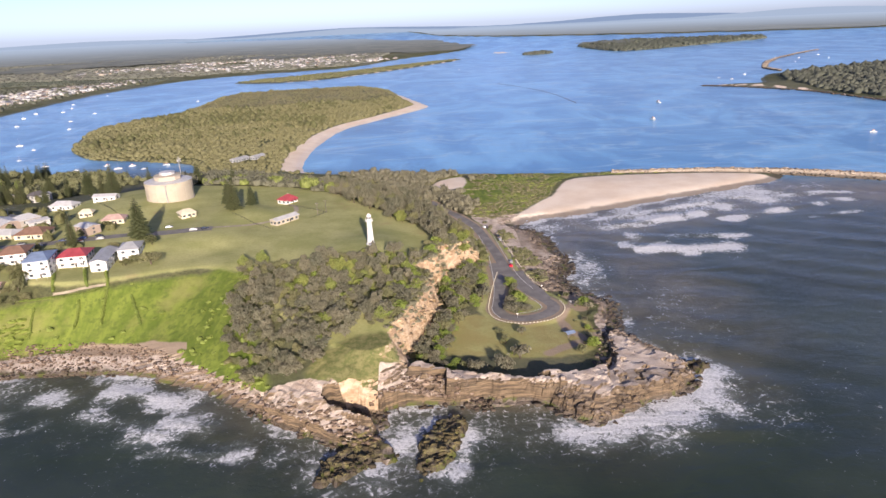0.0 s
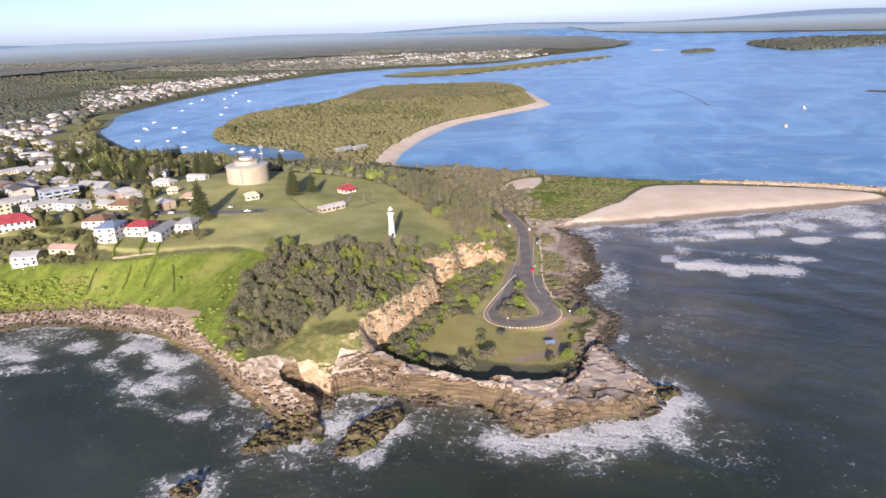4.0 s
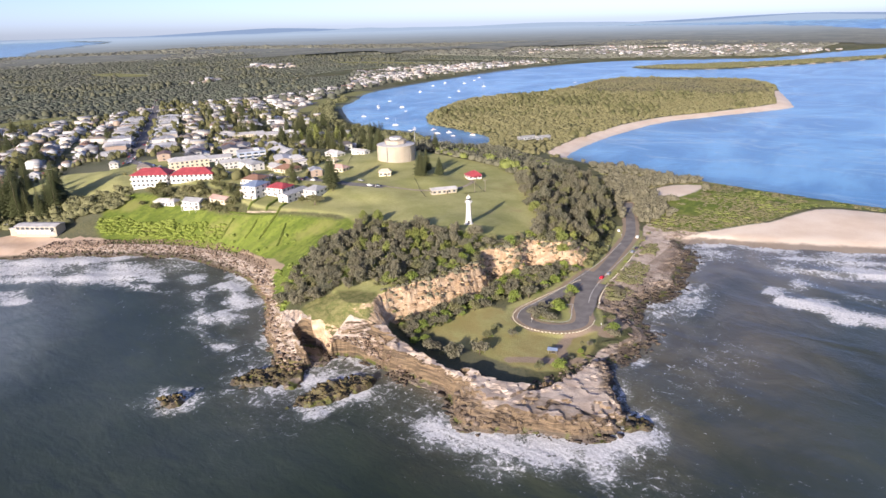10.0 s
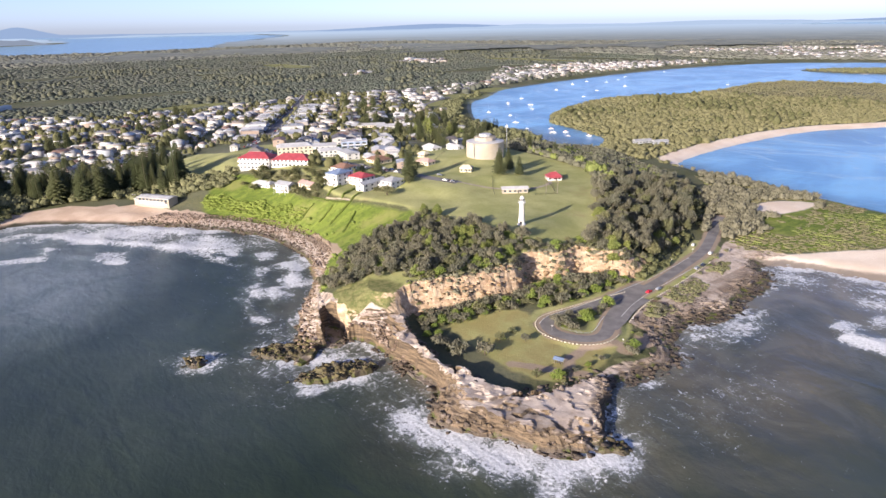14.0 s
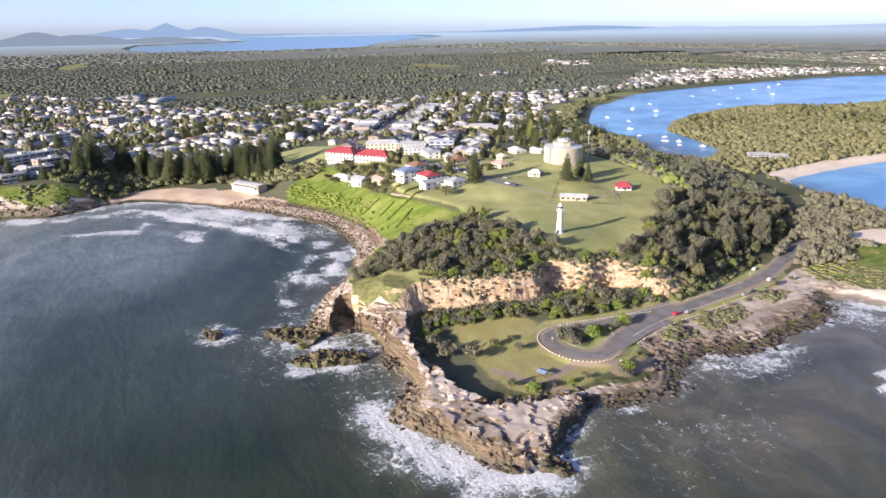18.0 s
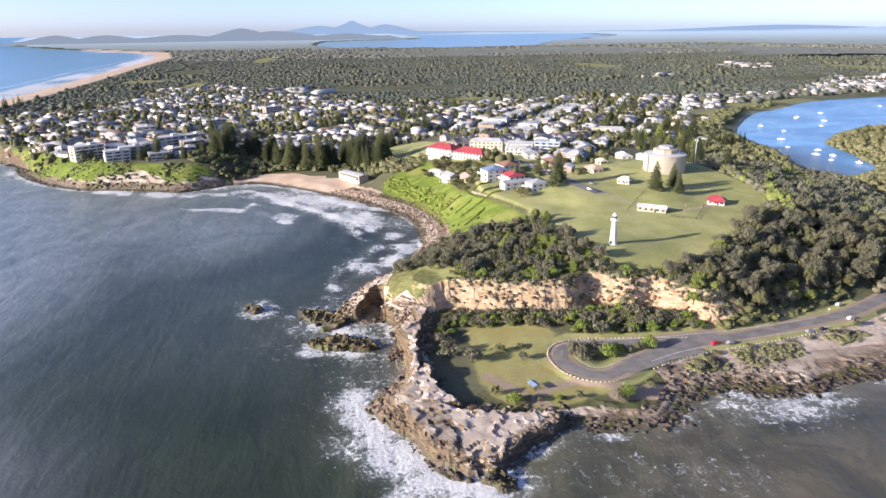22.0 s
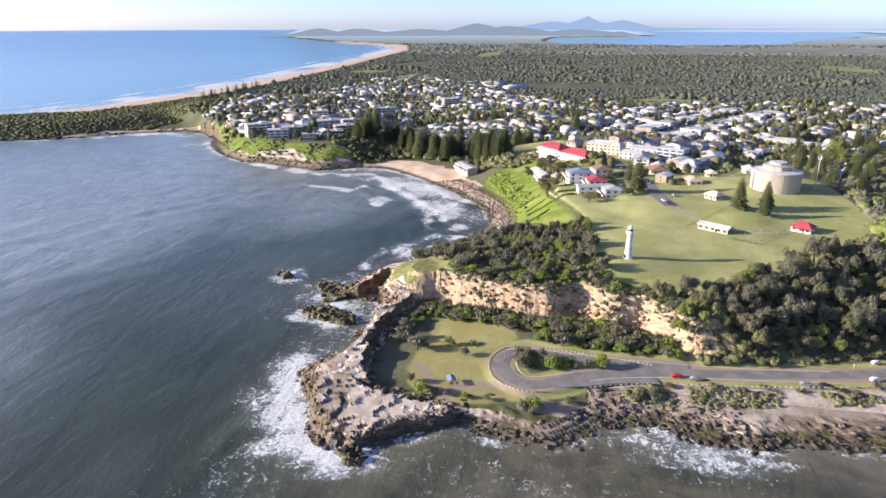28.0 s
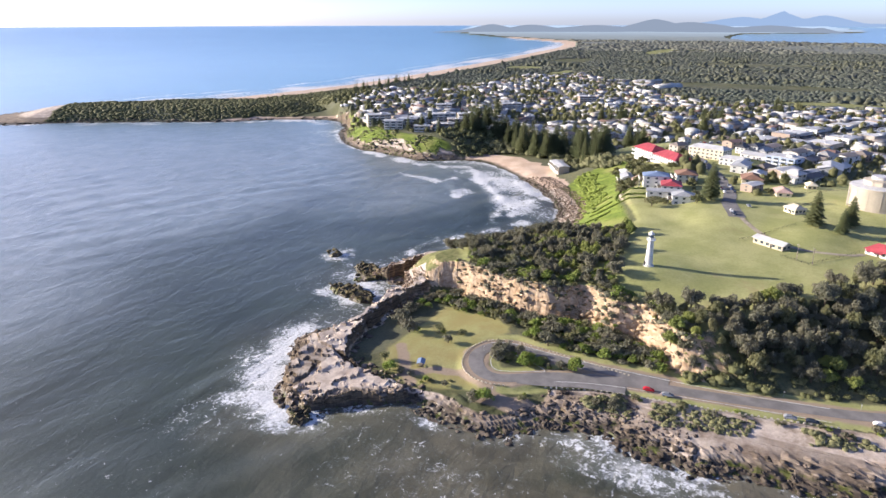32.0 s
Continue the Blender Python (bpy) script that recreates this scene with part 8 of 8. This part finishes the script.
wood("bank_bushes", "rounded dark bushes among the houses above the bank", rounded([(-300, 285), (-262, 282), (-236, 286), (-222, 298), (-232, 308), (-262, 306), (-290, 300)], 1), 6.0, 1.5, 3.0, LEAF_OLIVE, 94)
wood("bank_scrub", "bright green rank growth on the steep bank", GREEN_BANK, 2.6, 1.2, 3.2, LEAF_BRIGHT, 95, lambda x, y: (lambda f: (f > 3) & (f < 19 + 6 * vnoise(x, y, 12, 5)))(inside(HILL_FOOT, x, y, 60.0)) & (x < -206 + 8 * vnoise(x, y, 10, 6)), clumps, 0.5)
wood("bank_shrubs", "scattered green shrubs on the grassy bank", GREEN_BANK, 5.2, 0.7, 1.9, LEAF_GREEN, 99, lambda x, y: (x > -212) & (inside(HILL_FOOT, x, y, 60.0) > 2) & (vnoise(x, y, 16, 7) + 0.5 * vnoise(x, y, 6, 4) > 0.22), clumps, 0.8)
bush = broad_tree(41, 6.0, 6.5, LEAF_OLIVE, "large rounded olive bush beside the white house", "bush", "round_bush", 700, 0.5)
at(bush, -158, 322, 0)

# ---- boats ----
def yacht(label, sail=False):
    t = thing("yacht", label, "boat", group="moored yachts")
    sec = [(-5.0, 1.3, 0.9), (-2.5, 1.65, 0.95), (0.5, 1.6, 1.0), (3.0, 1.1, 1.1), (5.4, 0.08, 1.3)]
    pts, faces = [], []
    for x, w, h in sec:
        pts += [(x, -w, h), (x, -w * 0.7, -0.4), (x, w * 0.7, -0.4), (x, w, h)]
    for k in range(len(sec) - 1):
        a, b = 4 * k, 4 * k + 4
        faces += [(a, a + 1, b + 1, b), (a + 1, a + 2, b + 2, b + 1), (a + 2, a + 3, b + 3, b + 2), (a + 3, a, b, b + 3)]
    faces.append((0, 3, 2, 1))
    part("hull", Shape().add(pts, faces), M_WHITE, t)
    part("cabin", Shape().box(0.2, 0, 0.95, 4.2, 1.9, 0.75), M_WHITE, t)
    part("window", Shape().box(0.2, 0, 1.15, 3.4, 1.96, 0.3), M_GLASS, t)
    part("mast", Shape().rod((0.8, 0, 0.9), (0.8, 0, 13.5), 0.12, 0.08), M_STEEL, t)
    part("boom", Shape().rod((0.7, 0, 2.4), (-4.2, 0, 2.5), 0.16, 0.14), M_BLUE, t)
    return t


def launch(label):
    t = thing("motor_boat", label, "boat", group="motor boats")
    pts, faces = [], []
    for x, w, h in [(-3.5, 1.25, 0.8), (0, 1.35, 0.9), (2.2, 0.9, 1.05), (3.8, 0.06, 1.25)]:
        pts += [(x, -w, h), (x, -w * 0.6, -0.3), (x, w * 0.6, -0.3), (x, w, h)]
    for k in range(3):
        a, b = 4 * k, 4 * k + 4
        faces += [(a, a + 1, b + 1, b), (a + 1, a + 2, b + 2, b + 1), (a + 2, a + 3, b + 3, b + 2), (a + 3, a, b, b + 3)]
    faces.append((0, 3, 2, 1))
    part("hull", Shape().add(pts, faces), M_WHITE, t)
    part("wheelhouse", Shape().box(0.3, 0, 0.8, 2.2, 1.7, 1.5), M_WHITE, t)
    part("window", Shape().box(0.35, 0, 1.5, 2.22, 1.74, 0.5), M_GLASS, t)
    part("roof", Shape().box(0.2, 0, 2.3, 2.8, 2.0, 0.12), M_ORANGE, t, "orange wheelhouse roof")
    return t


yt, lt = yacht("white sailing yacht moored in the river"), launch("small white motor boat on the river")
BOATS = [(-747, 1144), (-654, 913), (-687, 980), (-676, 1187), (-809, 1265), (-640, 900), (-580, 800), 
         (-418, 723), (-370, 722), (-338, 715), (-470, 752), (-530, 800), (-604, 920), (-560, 880), (-830, 1340), (-800, 1420), (-840, 1500),
         (-860, 1700), (-780, 1350), (604, 1491), (617, 1453), (685, 1546), (-543, 1460), (-690, 1300), (-620, 1080), (900, 1900), (960, 1860), (1040, 2000), (1100, 1950), (1150, 2100), (1010, 2080)]
for k, (x, y) in enumerate(BOATS):
    m = Matrix.LocRotScale((x, y, 0.05), Euler((0, 0, 0.4 + 0.3 * math.sin(k * 7.1))), (0.68 + 0.16 * math.sin(k * 3.3),) * 3)
    if k == 0:
        yt.matrix_basis = m
    else:
        copy_thing(yt, m).matrix_basis = m
for k, (x, y, a) in enumerate(((351, 1104, 110), (490, 756, 170), (287, 921, -70), (-360, 735, 20), (-392, 742, 60), (44, 2117, 95), (-320, 733, 10))):
    m = Matrix.LocRotScale((x, y, 0.05), Euler((0, 0, radians(a))), (1.5, 1.5, 1.5) if k in (0, 2) else (1, 1, 1))
    if k == 0:
        lt.matrix_basis = m
    else:
        copy_thing(lt, m).matrix_basis = m

# ---- far hills: a plain backdrop of blue distance ----
def far_hills(name, radius, a0, a1, tall, lump, seed, colour, label, peaks=()):
    m = bpy.data.materials.new(name)
    m.use_nodes = True
    nt = m.node_tree
    nt.nodes.remove(nt.nodes["Principled BSDF"])
    # haze is put into this even emission colour, so the hills glow unlit
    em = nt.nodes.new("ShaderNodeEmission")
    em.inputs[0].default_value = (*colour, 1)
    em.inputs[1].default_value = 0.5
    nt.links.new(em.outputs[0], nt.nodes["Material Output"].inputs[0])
    a = np.radians(np.linspace(a0, a1, 420))
    arc = a * radius
    h = tall * (0.35 + 0.5 * np.abs(fbm(arc, arc * 0, lump, seed, 4)))
    for pa, ph, pw in peaks:
        h = np.maximum(h, ph * np.exp(-np.abs((np.degrees(a) - pa) / pw) ** 1.6) + 0.04 * ph * vnoise(arc, arc * 0, lump * 0.3, seed + 3))
    h = h * np.clip(np.minimum(np.arange(420), np.arange(420)[::-1]) / 25.0, 0, 1)
    x, y = MID[0] + radius * np.cos(a), MID[1] + radius * np.sin(a)
    rows = []
    for z, back in ((np.full(420, -140.0), 1.0), (h * 0.55, 1.01), (h, 1.03)):
        fx, fy, fz = far_in(MID[0] + (x - MID[0]) * back, MID[1] + (y - MID[1]) * back, z)
        rows.append(np.stack([fx, fy, fz], 1))
    v = np.concatenate(rows)
    f = np.array([(r * 420 + k, (r + 1) * 420 + k, (r + 1) * 420 + k + 1, r * 420 + k + 1) for r in range(2) for k in range(419)])
    tagged(new(name, bulk(name, v, f, m)), label, "hills", kind="structure")


# angles from +x, anticlockwise: the river lies near 90, the long beach near 200
def far_plain():
    """The plain from three kilometres to the horizon, with fields and forest in long streaks, haze painted in greyer
    and bluer with the depth of air before it.
    """
    az = np.radians(np.arange(44.0, 203.0, 0.16))
    rr = 3100.0 * np.exp(np.linspace(0, math.log(11.0), 90))
    ga, gr = np.meshgrid(az, rr)
    x, y = MID[0] + gr * np.cos(ga), MID[1] + gr * np.sin(ga)
    land = np.minimum(inside(COAST, x, y, 900.0), -inside(LAKE, x, y, 900.0))
    for isle in (FAR_SHORE, LONG_ISLE):
        land = np.maximum(land, inside(isle, x, y, 900.0))
    land = land + 60 * fbm(x, y, 420, 44, 3)
    sandy = off_line(OCEAN_SAND, x, y, 200.0)[0]
    on = (land > 0) & (sandy > 110) & (gr > 3250 + 260 * fbm(x, y, 300, 45, 3))
    z = 6.0 + 10.0 * np.maximum(fbm(x, y, 900, 46, 3), 0)
    fx, fy, fz = far_in(x, y, z)
    n, m = ga.shape
    i = np.arange(n * m).reshape(n, m)
    q = np.stack([i[:-1, :-1], i[:-1, 1:], i[1:, 1:], i[1:, :-1]], -1).reshape(-1, 4)
    q = q[on.ravel()[q].all(1)]
    used, q = np.unique(q, return_inverse=True)
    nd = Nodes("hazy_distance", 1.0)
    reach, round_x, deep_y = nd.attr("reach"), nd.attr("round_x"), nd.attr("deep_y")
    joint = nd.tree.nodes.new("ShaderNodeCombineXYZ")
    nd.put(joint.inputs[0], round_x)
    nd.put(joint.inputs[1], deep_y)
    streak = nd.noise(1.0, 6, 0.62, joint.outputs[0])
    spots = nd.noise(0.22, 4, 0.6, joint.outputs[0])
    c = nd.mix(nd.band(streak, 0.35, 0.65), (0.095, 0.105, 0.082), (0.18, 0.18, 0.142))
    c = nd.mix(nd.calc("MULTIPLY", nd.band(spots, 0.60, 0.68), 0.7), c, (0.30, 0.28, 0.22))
    # haze painted on as emission, bluer and stronger with distance
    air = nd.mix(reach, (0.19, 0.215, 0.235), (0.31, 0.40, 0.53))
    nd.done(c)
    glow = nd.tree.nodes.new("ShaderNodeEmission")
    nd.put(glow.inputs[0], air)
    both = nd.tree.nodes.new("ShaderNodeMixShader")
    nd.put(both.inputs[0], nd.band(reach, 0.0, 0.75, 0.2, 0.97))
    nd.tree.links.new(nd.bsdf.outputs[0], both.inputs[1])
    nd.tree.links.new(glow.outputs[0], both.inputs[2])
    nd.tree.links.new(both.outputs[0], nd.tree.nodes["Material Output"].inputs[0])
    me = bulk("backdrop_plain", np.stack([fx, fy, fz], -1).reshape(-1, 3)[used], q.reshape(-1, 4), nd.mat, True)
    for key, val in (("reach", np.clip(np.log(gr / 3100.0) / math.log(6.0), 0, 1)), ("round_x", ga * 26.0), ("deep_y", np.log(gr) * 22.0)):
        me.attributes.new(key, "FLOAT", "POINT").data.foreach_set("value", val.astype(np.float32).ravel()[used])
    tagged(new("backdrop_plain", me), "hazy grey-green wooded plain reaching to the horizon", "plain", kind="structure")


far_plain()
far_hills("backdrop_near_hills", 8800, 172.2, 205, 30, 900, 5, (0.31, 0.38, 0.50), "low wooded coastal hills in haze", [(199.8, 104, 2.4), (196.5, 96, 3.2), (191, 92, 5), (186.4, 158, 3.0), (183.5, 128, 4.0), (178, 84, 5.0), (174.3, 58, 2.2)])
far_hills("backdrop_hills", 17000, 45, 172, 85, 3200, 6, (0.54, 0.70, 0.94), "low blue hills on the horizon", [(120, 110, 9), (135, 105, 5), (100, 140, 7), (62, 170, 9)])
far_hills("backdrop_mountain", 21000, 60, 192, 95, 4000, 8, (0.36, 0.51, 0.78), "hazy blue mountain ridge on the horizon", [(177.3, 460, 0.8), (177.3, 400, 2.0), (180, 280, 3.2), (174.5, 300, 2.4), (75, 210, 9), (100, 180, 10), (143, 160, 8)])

# ---- boulders, slabs and the breakwater ----
def make_rock(name, dark, pale, per="island"):
    n = Nodes(name, 0.9)
    c = n.mix(n.island() if per == "island" else n.random(), dark, pale)
    # steep sides browner, with their shade also put into the colour
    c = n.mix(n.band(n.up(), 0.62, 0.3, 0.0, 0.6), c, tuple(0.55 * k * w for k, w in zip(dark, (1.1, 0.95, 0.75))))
    c = n.mix(n.calc("MULTIPLY", n.band(n.noise(1.0, 5, 0.7), 0.45, 0.75), 0.6), c, tuple(0.45 * k for k in dark))
    c = n.mix(n.calc("MULTIPLY", n.band(n.noise(0.5, 4), 0.5, 0.7), 0.35), c, pale)
    z = n.calc("ADD", n.axis(2), n.calc("MULTIPLY", n.calc("SUBTRACT", n.noise(4, 3), 0.5), 1.2))
    c = n.mix(n.calc("MULTIPLY", n.band(z, 2.9, 1.4), 0.75), c, (0.05, 0.042, 0.032))
    n.bump(n.noise(0.5, 5, 0.65), 0.6, 0.12)
    return n.done(c)


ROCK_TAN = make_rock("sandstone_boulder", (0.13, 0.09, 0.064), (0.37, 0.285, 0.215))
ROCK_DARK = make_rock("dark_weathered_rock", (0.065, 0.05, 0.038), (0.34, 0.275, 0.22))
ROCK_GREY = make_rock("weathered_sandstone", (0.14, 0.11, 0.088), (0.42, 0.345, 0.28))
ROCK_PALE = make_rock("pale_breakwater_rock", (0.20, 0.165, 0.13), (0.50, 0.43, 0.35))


def hull_rock(seed, flat=1.0, square=0.6):
    g = np.random.RandomState(seed)
    bm = bmesh.new()
    for _ in range(13):
        p = g.uniform(-1, 1, 3)
        p = np.sign(p) * np.abs(p) ** square
        bm.verts.new((p[0], p[1], p[2] * 0.75 * flat))
    out = bmesh.ops.convex_hull(bm, input=bm.verts)
    bmesh.ops.delete(bm, geom=[q for q in out["geom_interior"] if isinstance(q, bmesh.types.BMVert)], context="VERTS")
    bmesh.ops.triangulate(bm, faces=bm.faces)
    bm.verts.index_update()
    v = np.array([q.co[:] for q in bm.verts])
    f = np.array([[w.index for w in q.verts] for q in bm.faces])
    bm.free()
    return v, f


BLOCKS = [hull_rock(900 + k, 0.8, 0.5) for k in range(8)]
SLABS = [hull_rock(950 + k, 0.34, 0.3) for k in range(8)]


def rocks(name, label, x, y, lo, hi, kinds, material, g, sink=0.25, z=None, below=99.0):
    z = ground_z(x, y) if z is None else z
    s = lo * (hi / lo) ** (g.uniform(0, 1, len(x)) ** 1.8)
    sc = np.stack([s * g.uniform(0.8, 1.3, len(x)), s * g.uniform(0.7, 1.1, len(x)), s * g.uniform(0.7, 1.1, len(x))], 1)
    keep = (z > -1.4) & (z < below)
    x, y, z, s, sc = x[keep], y[keep], z[keep], s[keep], sc[keep]
    v, f = scatter(kinds, np.stack([x, y, z + s * (0.4 - sink)], 1), sc, g.uniform(0, 6.28, len(x)), g.randint(0, len(kinds), len(x)))
    print(name, len(x))
    return tagged(new(name, bulk(name, v, f, material)), label, "rocks", kind="stuff")


# boulder beach along the south bay, and round the cove
x, y, g = jittered(-300, -30, 180, 290, 1.25, 101, lambda a, b: (lambda d: (d > -5) & (d < 19 - 0.02 * (a + 100)) & (inside(HILL_FOOT, a, b, 40.0) < 5))(inside(COAST, a, b, 60.0)))
k = (x < -68) & (g.uniform(size=len(x)) < 0.8)
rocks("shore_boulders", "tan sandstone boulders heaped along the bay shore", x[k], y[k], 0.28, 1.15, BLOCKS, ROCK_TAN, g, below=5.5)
x, y, g = jittered(-46, 14, 204, 234, 1.0, 102, lambda a, b: (inside(COAST, a, b, 60.0) > -4) & (inside(RIDGE, a, b, 60.0) < np.where(a < -6, 6, 0.5)) & (inside(FIN, a, b, 60.0) < -1))
rocks("cove_boulders", "tan boulders fallen into the small cove", x, y, 0.35, 1.4, BLOCKS, ROCK_TAN, g, below=8.5)
# eastern shore rocks below the road
x, y, g = jittered(40, 96, 262, 446, 1.35, 103, lambda a, b: (lambda d: (d > -4) & (d < np.where((b > 318) & (b < 374), 22, 13)))(inside(COAST, a, b, 60.0)) & (off_line(ROAD_LINE, a, b, 30.0)[0] > 9))
k = g.uniform(size=len(x)) < np.where((y > 318) & (y < 372), 0.6, np.where(inside(COAST, x, y, 60.0) < 7, 0.6, 0.12 + 0.5 * (vnoise(x, y, 12, 29) > 0.1)))
rocks("east_shore_boulders", "dark weathered sandstone blocks along the eastern shore", x[k], y[k], 0.4, 1.6, SLABS + BLOCKS[:3], ROCK_DARK, g, 0.38)
# slabs over the standing wall and its sea face
x, y, g = jittered(-45, 102, 198, 276, 4.2, 104, lambda a, b: (lambda d: (d > -3.5) & (d < 0.2))(inside(RIDGE, a, b, 60.0)) & (inside(COAST, a, b, 40.0) > -4))
k = x < 38
rocks("ledge_slabs", "jointed sandstone ledges round the edge of the rock wall", x[k], y[k], 0.6, 2.0, SLABS, ROCK_DARK, g, 0.4)
spots = [jittered(cx - ra, cx + ra, cy - ra, cy + ra, 1.9, 120 + q, lambda a, b: np.hypot(a - cx, b - cy) < 0.95 * ra) for q, ((cx, cy), ra, rb, tz, tn) in enumerate(ISLETS)]
x, y, g = np.concatenate([s[0] for s in spots]), np.concatenate([s[1] for s in spots]), spots[0][2]
k = ground_z(x, y) > -0.6
rocks("islet_crags", "dark weedy crags of the small islets", x[k], y[k], 0.5, 1.5, BLOCKS + SLABS, make_rock("weedy_rock", (0.06, 0.048, 0.026), (0.20, 0.165, 0.075)), g, 0.3)
x, y, g = jittered(36, 104, 196, 290, 2.0, 114, lambda a, b: (lambda d, r: (d > -5.5) & (d < 2.2) & (r > -6))(inside(RIDGE, a, b, 60.0), inside(COAST, a, b, 40.0)))
rocks("crag_blocks", "dark jagged crags along the sea edge of the rock wall", x, y, 0.45, 1.7, BLOCKS + SLABS, ROCK_DARK, g, 0.34, below=5.5)
x, y, g = jittered(-45, 102, 198, 276, 15, 105, lambda a, b: inside(RIDGE, a, b, 60.0) > 1.0)
rocks("wall_top_slabs", "cracked pale sandstone slabs on top of the rock wall", x, y, 0.5, 1.8, SLABS, ROCK_GREY, g, 0.52)
x, y, g = jittered(-80, -18, 180, 224, 1.7, 106, lambda a, b: (inside(FIN, a, b, 60.0) > -4) & (-0.39 * (a + 46.7) - 0.92 * (b - 207.6) > 2.0))
rocks("fin_slabs", "broken sandstone ledges of the southern fin", x, y, 0.5, 1.8, SLABS, ROCK_TAN, g, 0.25)
# rubble and blocks on the quarry cliff
x, y, g = jittered(-36, 24, 242, 376, 1.35, 107, lambda a, b: (lambda t, f: (t < 1.0) & (f > -2.0) & (a > -34))(inside(HILL_TOP, a, b, 60.0), inside(HILL_FOOT, a, b, 60.0)) & (b > 246) & (b < 366))
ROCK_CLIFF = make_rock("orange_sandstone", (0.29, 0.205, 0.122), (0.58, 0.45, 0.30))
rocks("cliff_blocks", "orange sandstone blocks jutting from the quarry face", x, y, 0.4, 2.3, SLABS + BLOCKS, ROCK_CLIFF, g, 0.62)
# southern headland rocks
x, y, g = jittered(-600, -315, -240, 110, 3.6, 108, lambda a, b: (lambda d: (d > -14) & (d < 13))(inside(COAST, a, b, 60.0)) & (inside(MAIN_BEACH, a, b, 60.0) < 0))
rocks("south_shore_rocks", "dark rock ledges below the southern headland", x, y, 0.8, 2.6, SLABS, ROCK_DARK, g, 0.35)
x, y, g = jittered(-580, -240, -780, -280, 7.0, 109, lambda a, b: (lambda d: (d > -10) & (d < 10))(inside(COAST, a, b, 60.0)))
rocks("point_rocks", "dark rocks round the southern point", x, y, 1.5, 4.0, SLABS, ROCK_DARK, g)

# breakwater: heaped blocks from the beach out past the surf
WALL_LINE = [(150, 592), (200, 590), (240, 587), (300, 572), (366, 540), (440, 502), (560, 436)]
g = np.random.RandomState(110)
n = 2600
u = g.uniform(0, 1, n)
pl = np.array(WALL_LINE, float)
seg = np.concatenate([[0], np.cumsum(np.linalg.norm(np.diff(pl, axis=0), axis=1))])
bx0, by0 = np.interp(u * seg[-1], seg, pl[:, 0]), np.interp(u * seg[-1], seg, pl[:, 1])
off = g.normal(0, 3.6, n)
bx0, by0 = bx0 + off * 0.43, by0 + off * 0.9
bzz = np.maximum(0.2, 4.6 - 0.55 * np.abs(off)) + g.uniform(-0.4, 0.3, n)
rocks("breakwater", "long breakwater of heaped pale rocks", bx0, by0, 0.8, 1.9, BLOCKS, ROCK_PALE, g, 0.4, bzz)
core = Shape()
rows = []
for (x, y) in WALL_LINE:
    rows.append([(x - 4.6, y - 8.5, -2.5), (x - 1.1, y - 2.4, 4.2), (x + 1.1, y + 2.4, 4.2), (x + 4.6, y + 8.5, -2.5)])
pts = [p for r in rows for p in r]
core.add(pts, [(4 * k + j, 4 * k + 4 + j, 4 * k + 5 + j, 4 * k + 1 + j) for k in range(len(rows) - 1) for j in range(3)])
tagged(new("breakwater_bed", core.mesh("breakwater_bed", ROCK_PALE)), "rubble bed of the breakwater", "breakwater", kind="structure")
# training walls in the river
g = np.random.RandomState(111)
u = g.uniform(0, 1, 420)
tx, ty = 122 + 101 * u + 26 * np.sin(np.pi * u) + g.normal(0, 1.2, 420), 1587 - 444 * u + g.normal(0, 1.6, 420)
rocks("training_wall", "low line of dark rocks in the river", tx, ty, 0.5, 1.3, BLOCKS, ROCK_GREY, g, 0.5, np.full(420, -0.1))
u = g.uniform(0, 1, 700)
pl = np.array([(512, 1339), (560, 1300), (640, 1180), (669, 1015), (700, 930)], float)
tx, ty = np.interp(u, np.linspace(0, 1, 5), pl[:, 0]) + g.normal(0, 3, 700), np.interp(u, np.linspace(0, 1, 5), pl[:, 1]) + g.normal(0, 3, 700)
rocks("north_wall_rocks", "rock wall along the far river bank", tx, ty, 1.2, 2.6, BLOCKS, ROCK_GREY, g, 0.3, np.full(700, 0.6))
u = g.uniform(0, 1, 700)
pl = np.array([(792, 1600), (800, 1700), (880, 1860), (964, 1991), (1120, 2180), (1293, 2357)], float)
tx, ty = np.interp(u, np.linspace(0, 1, 6), pl[:, 0]) + g.normal(0, 3, 700), np.interp(u, np.linspace(0, 1, 6), pl[:, 1]) + g.normal(0, 3, 700)
rocks("harbour_wall", "curved tan rock wall of the far boat harbour", tx, ty, 2.0, 4.0, BLOCKS, ROCK_PALE, g, 0.2, np.full(700, 1.0))
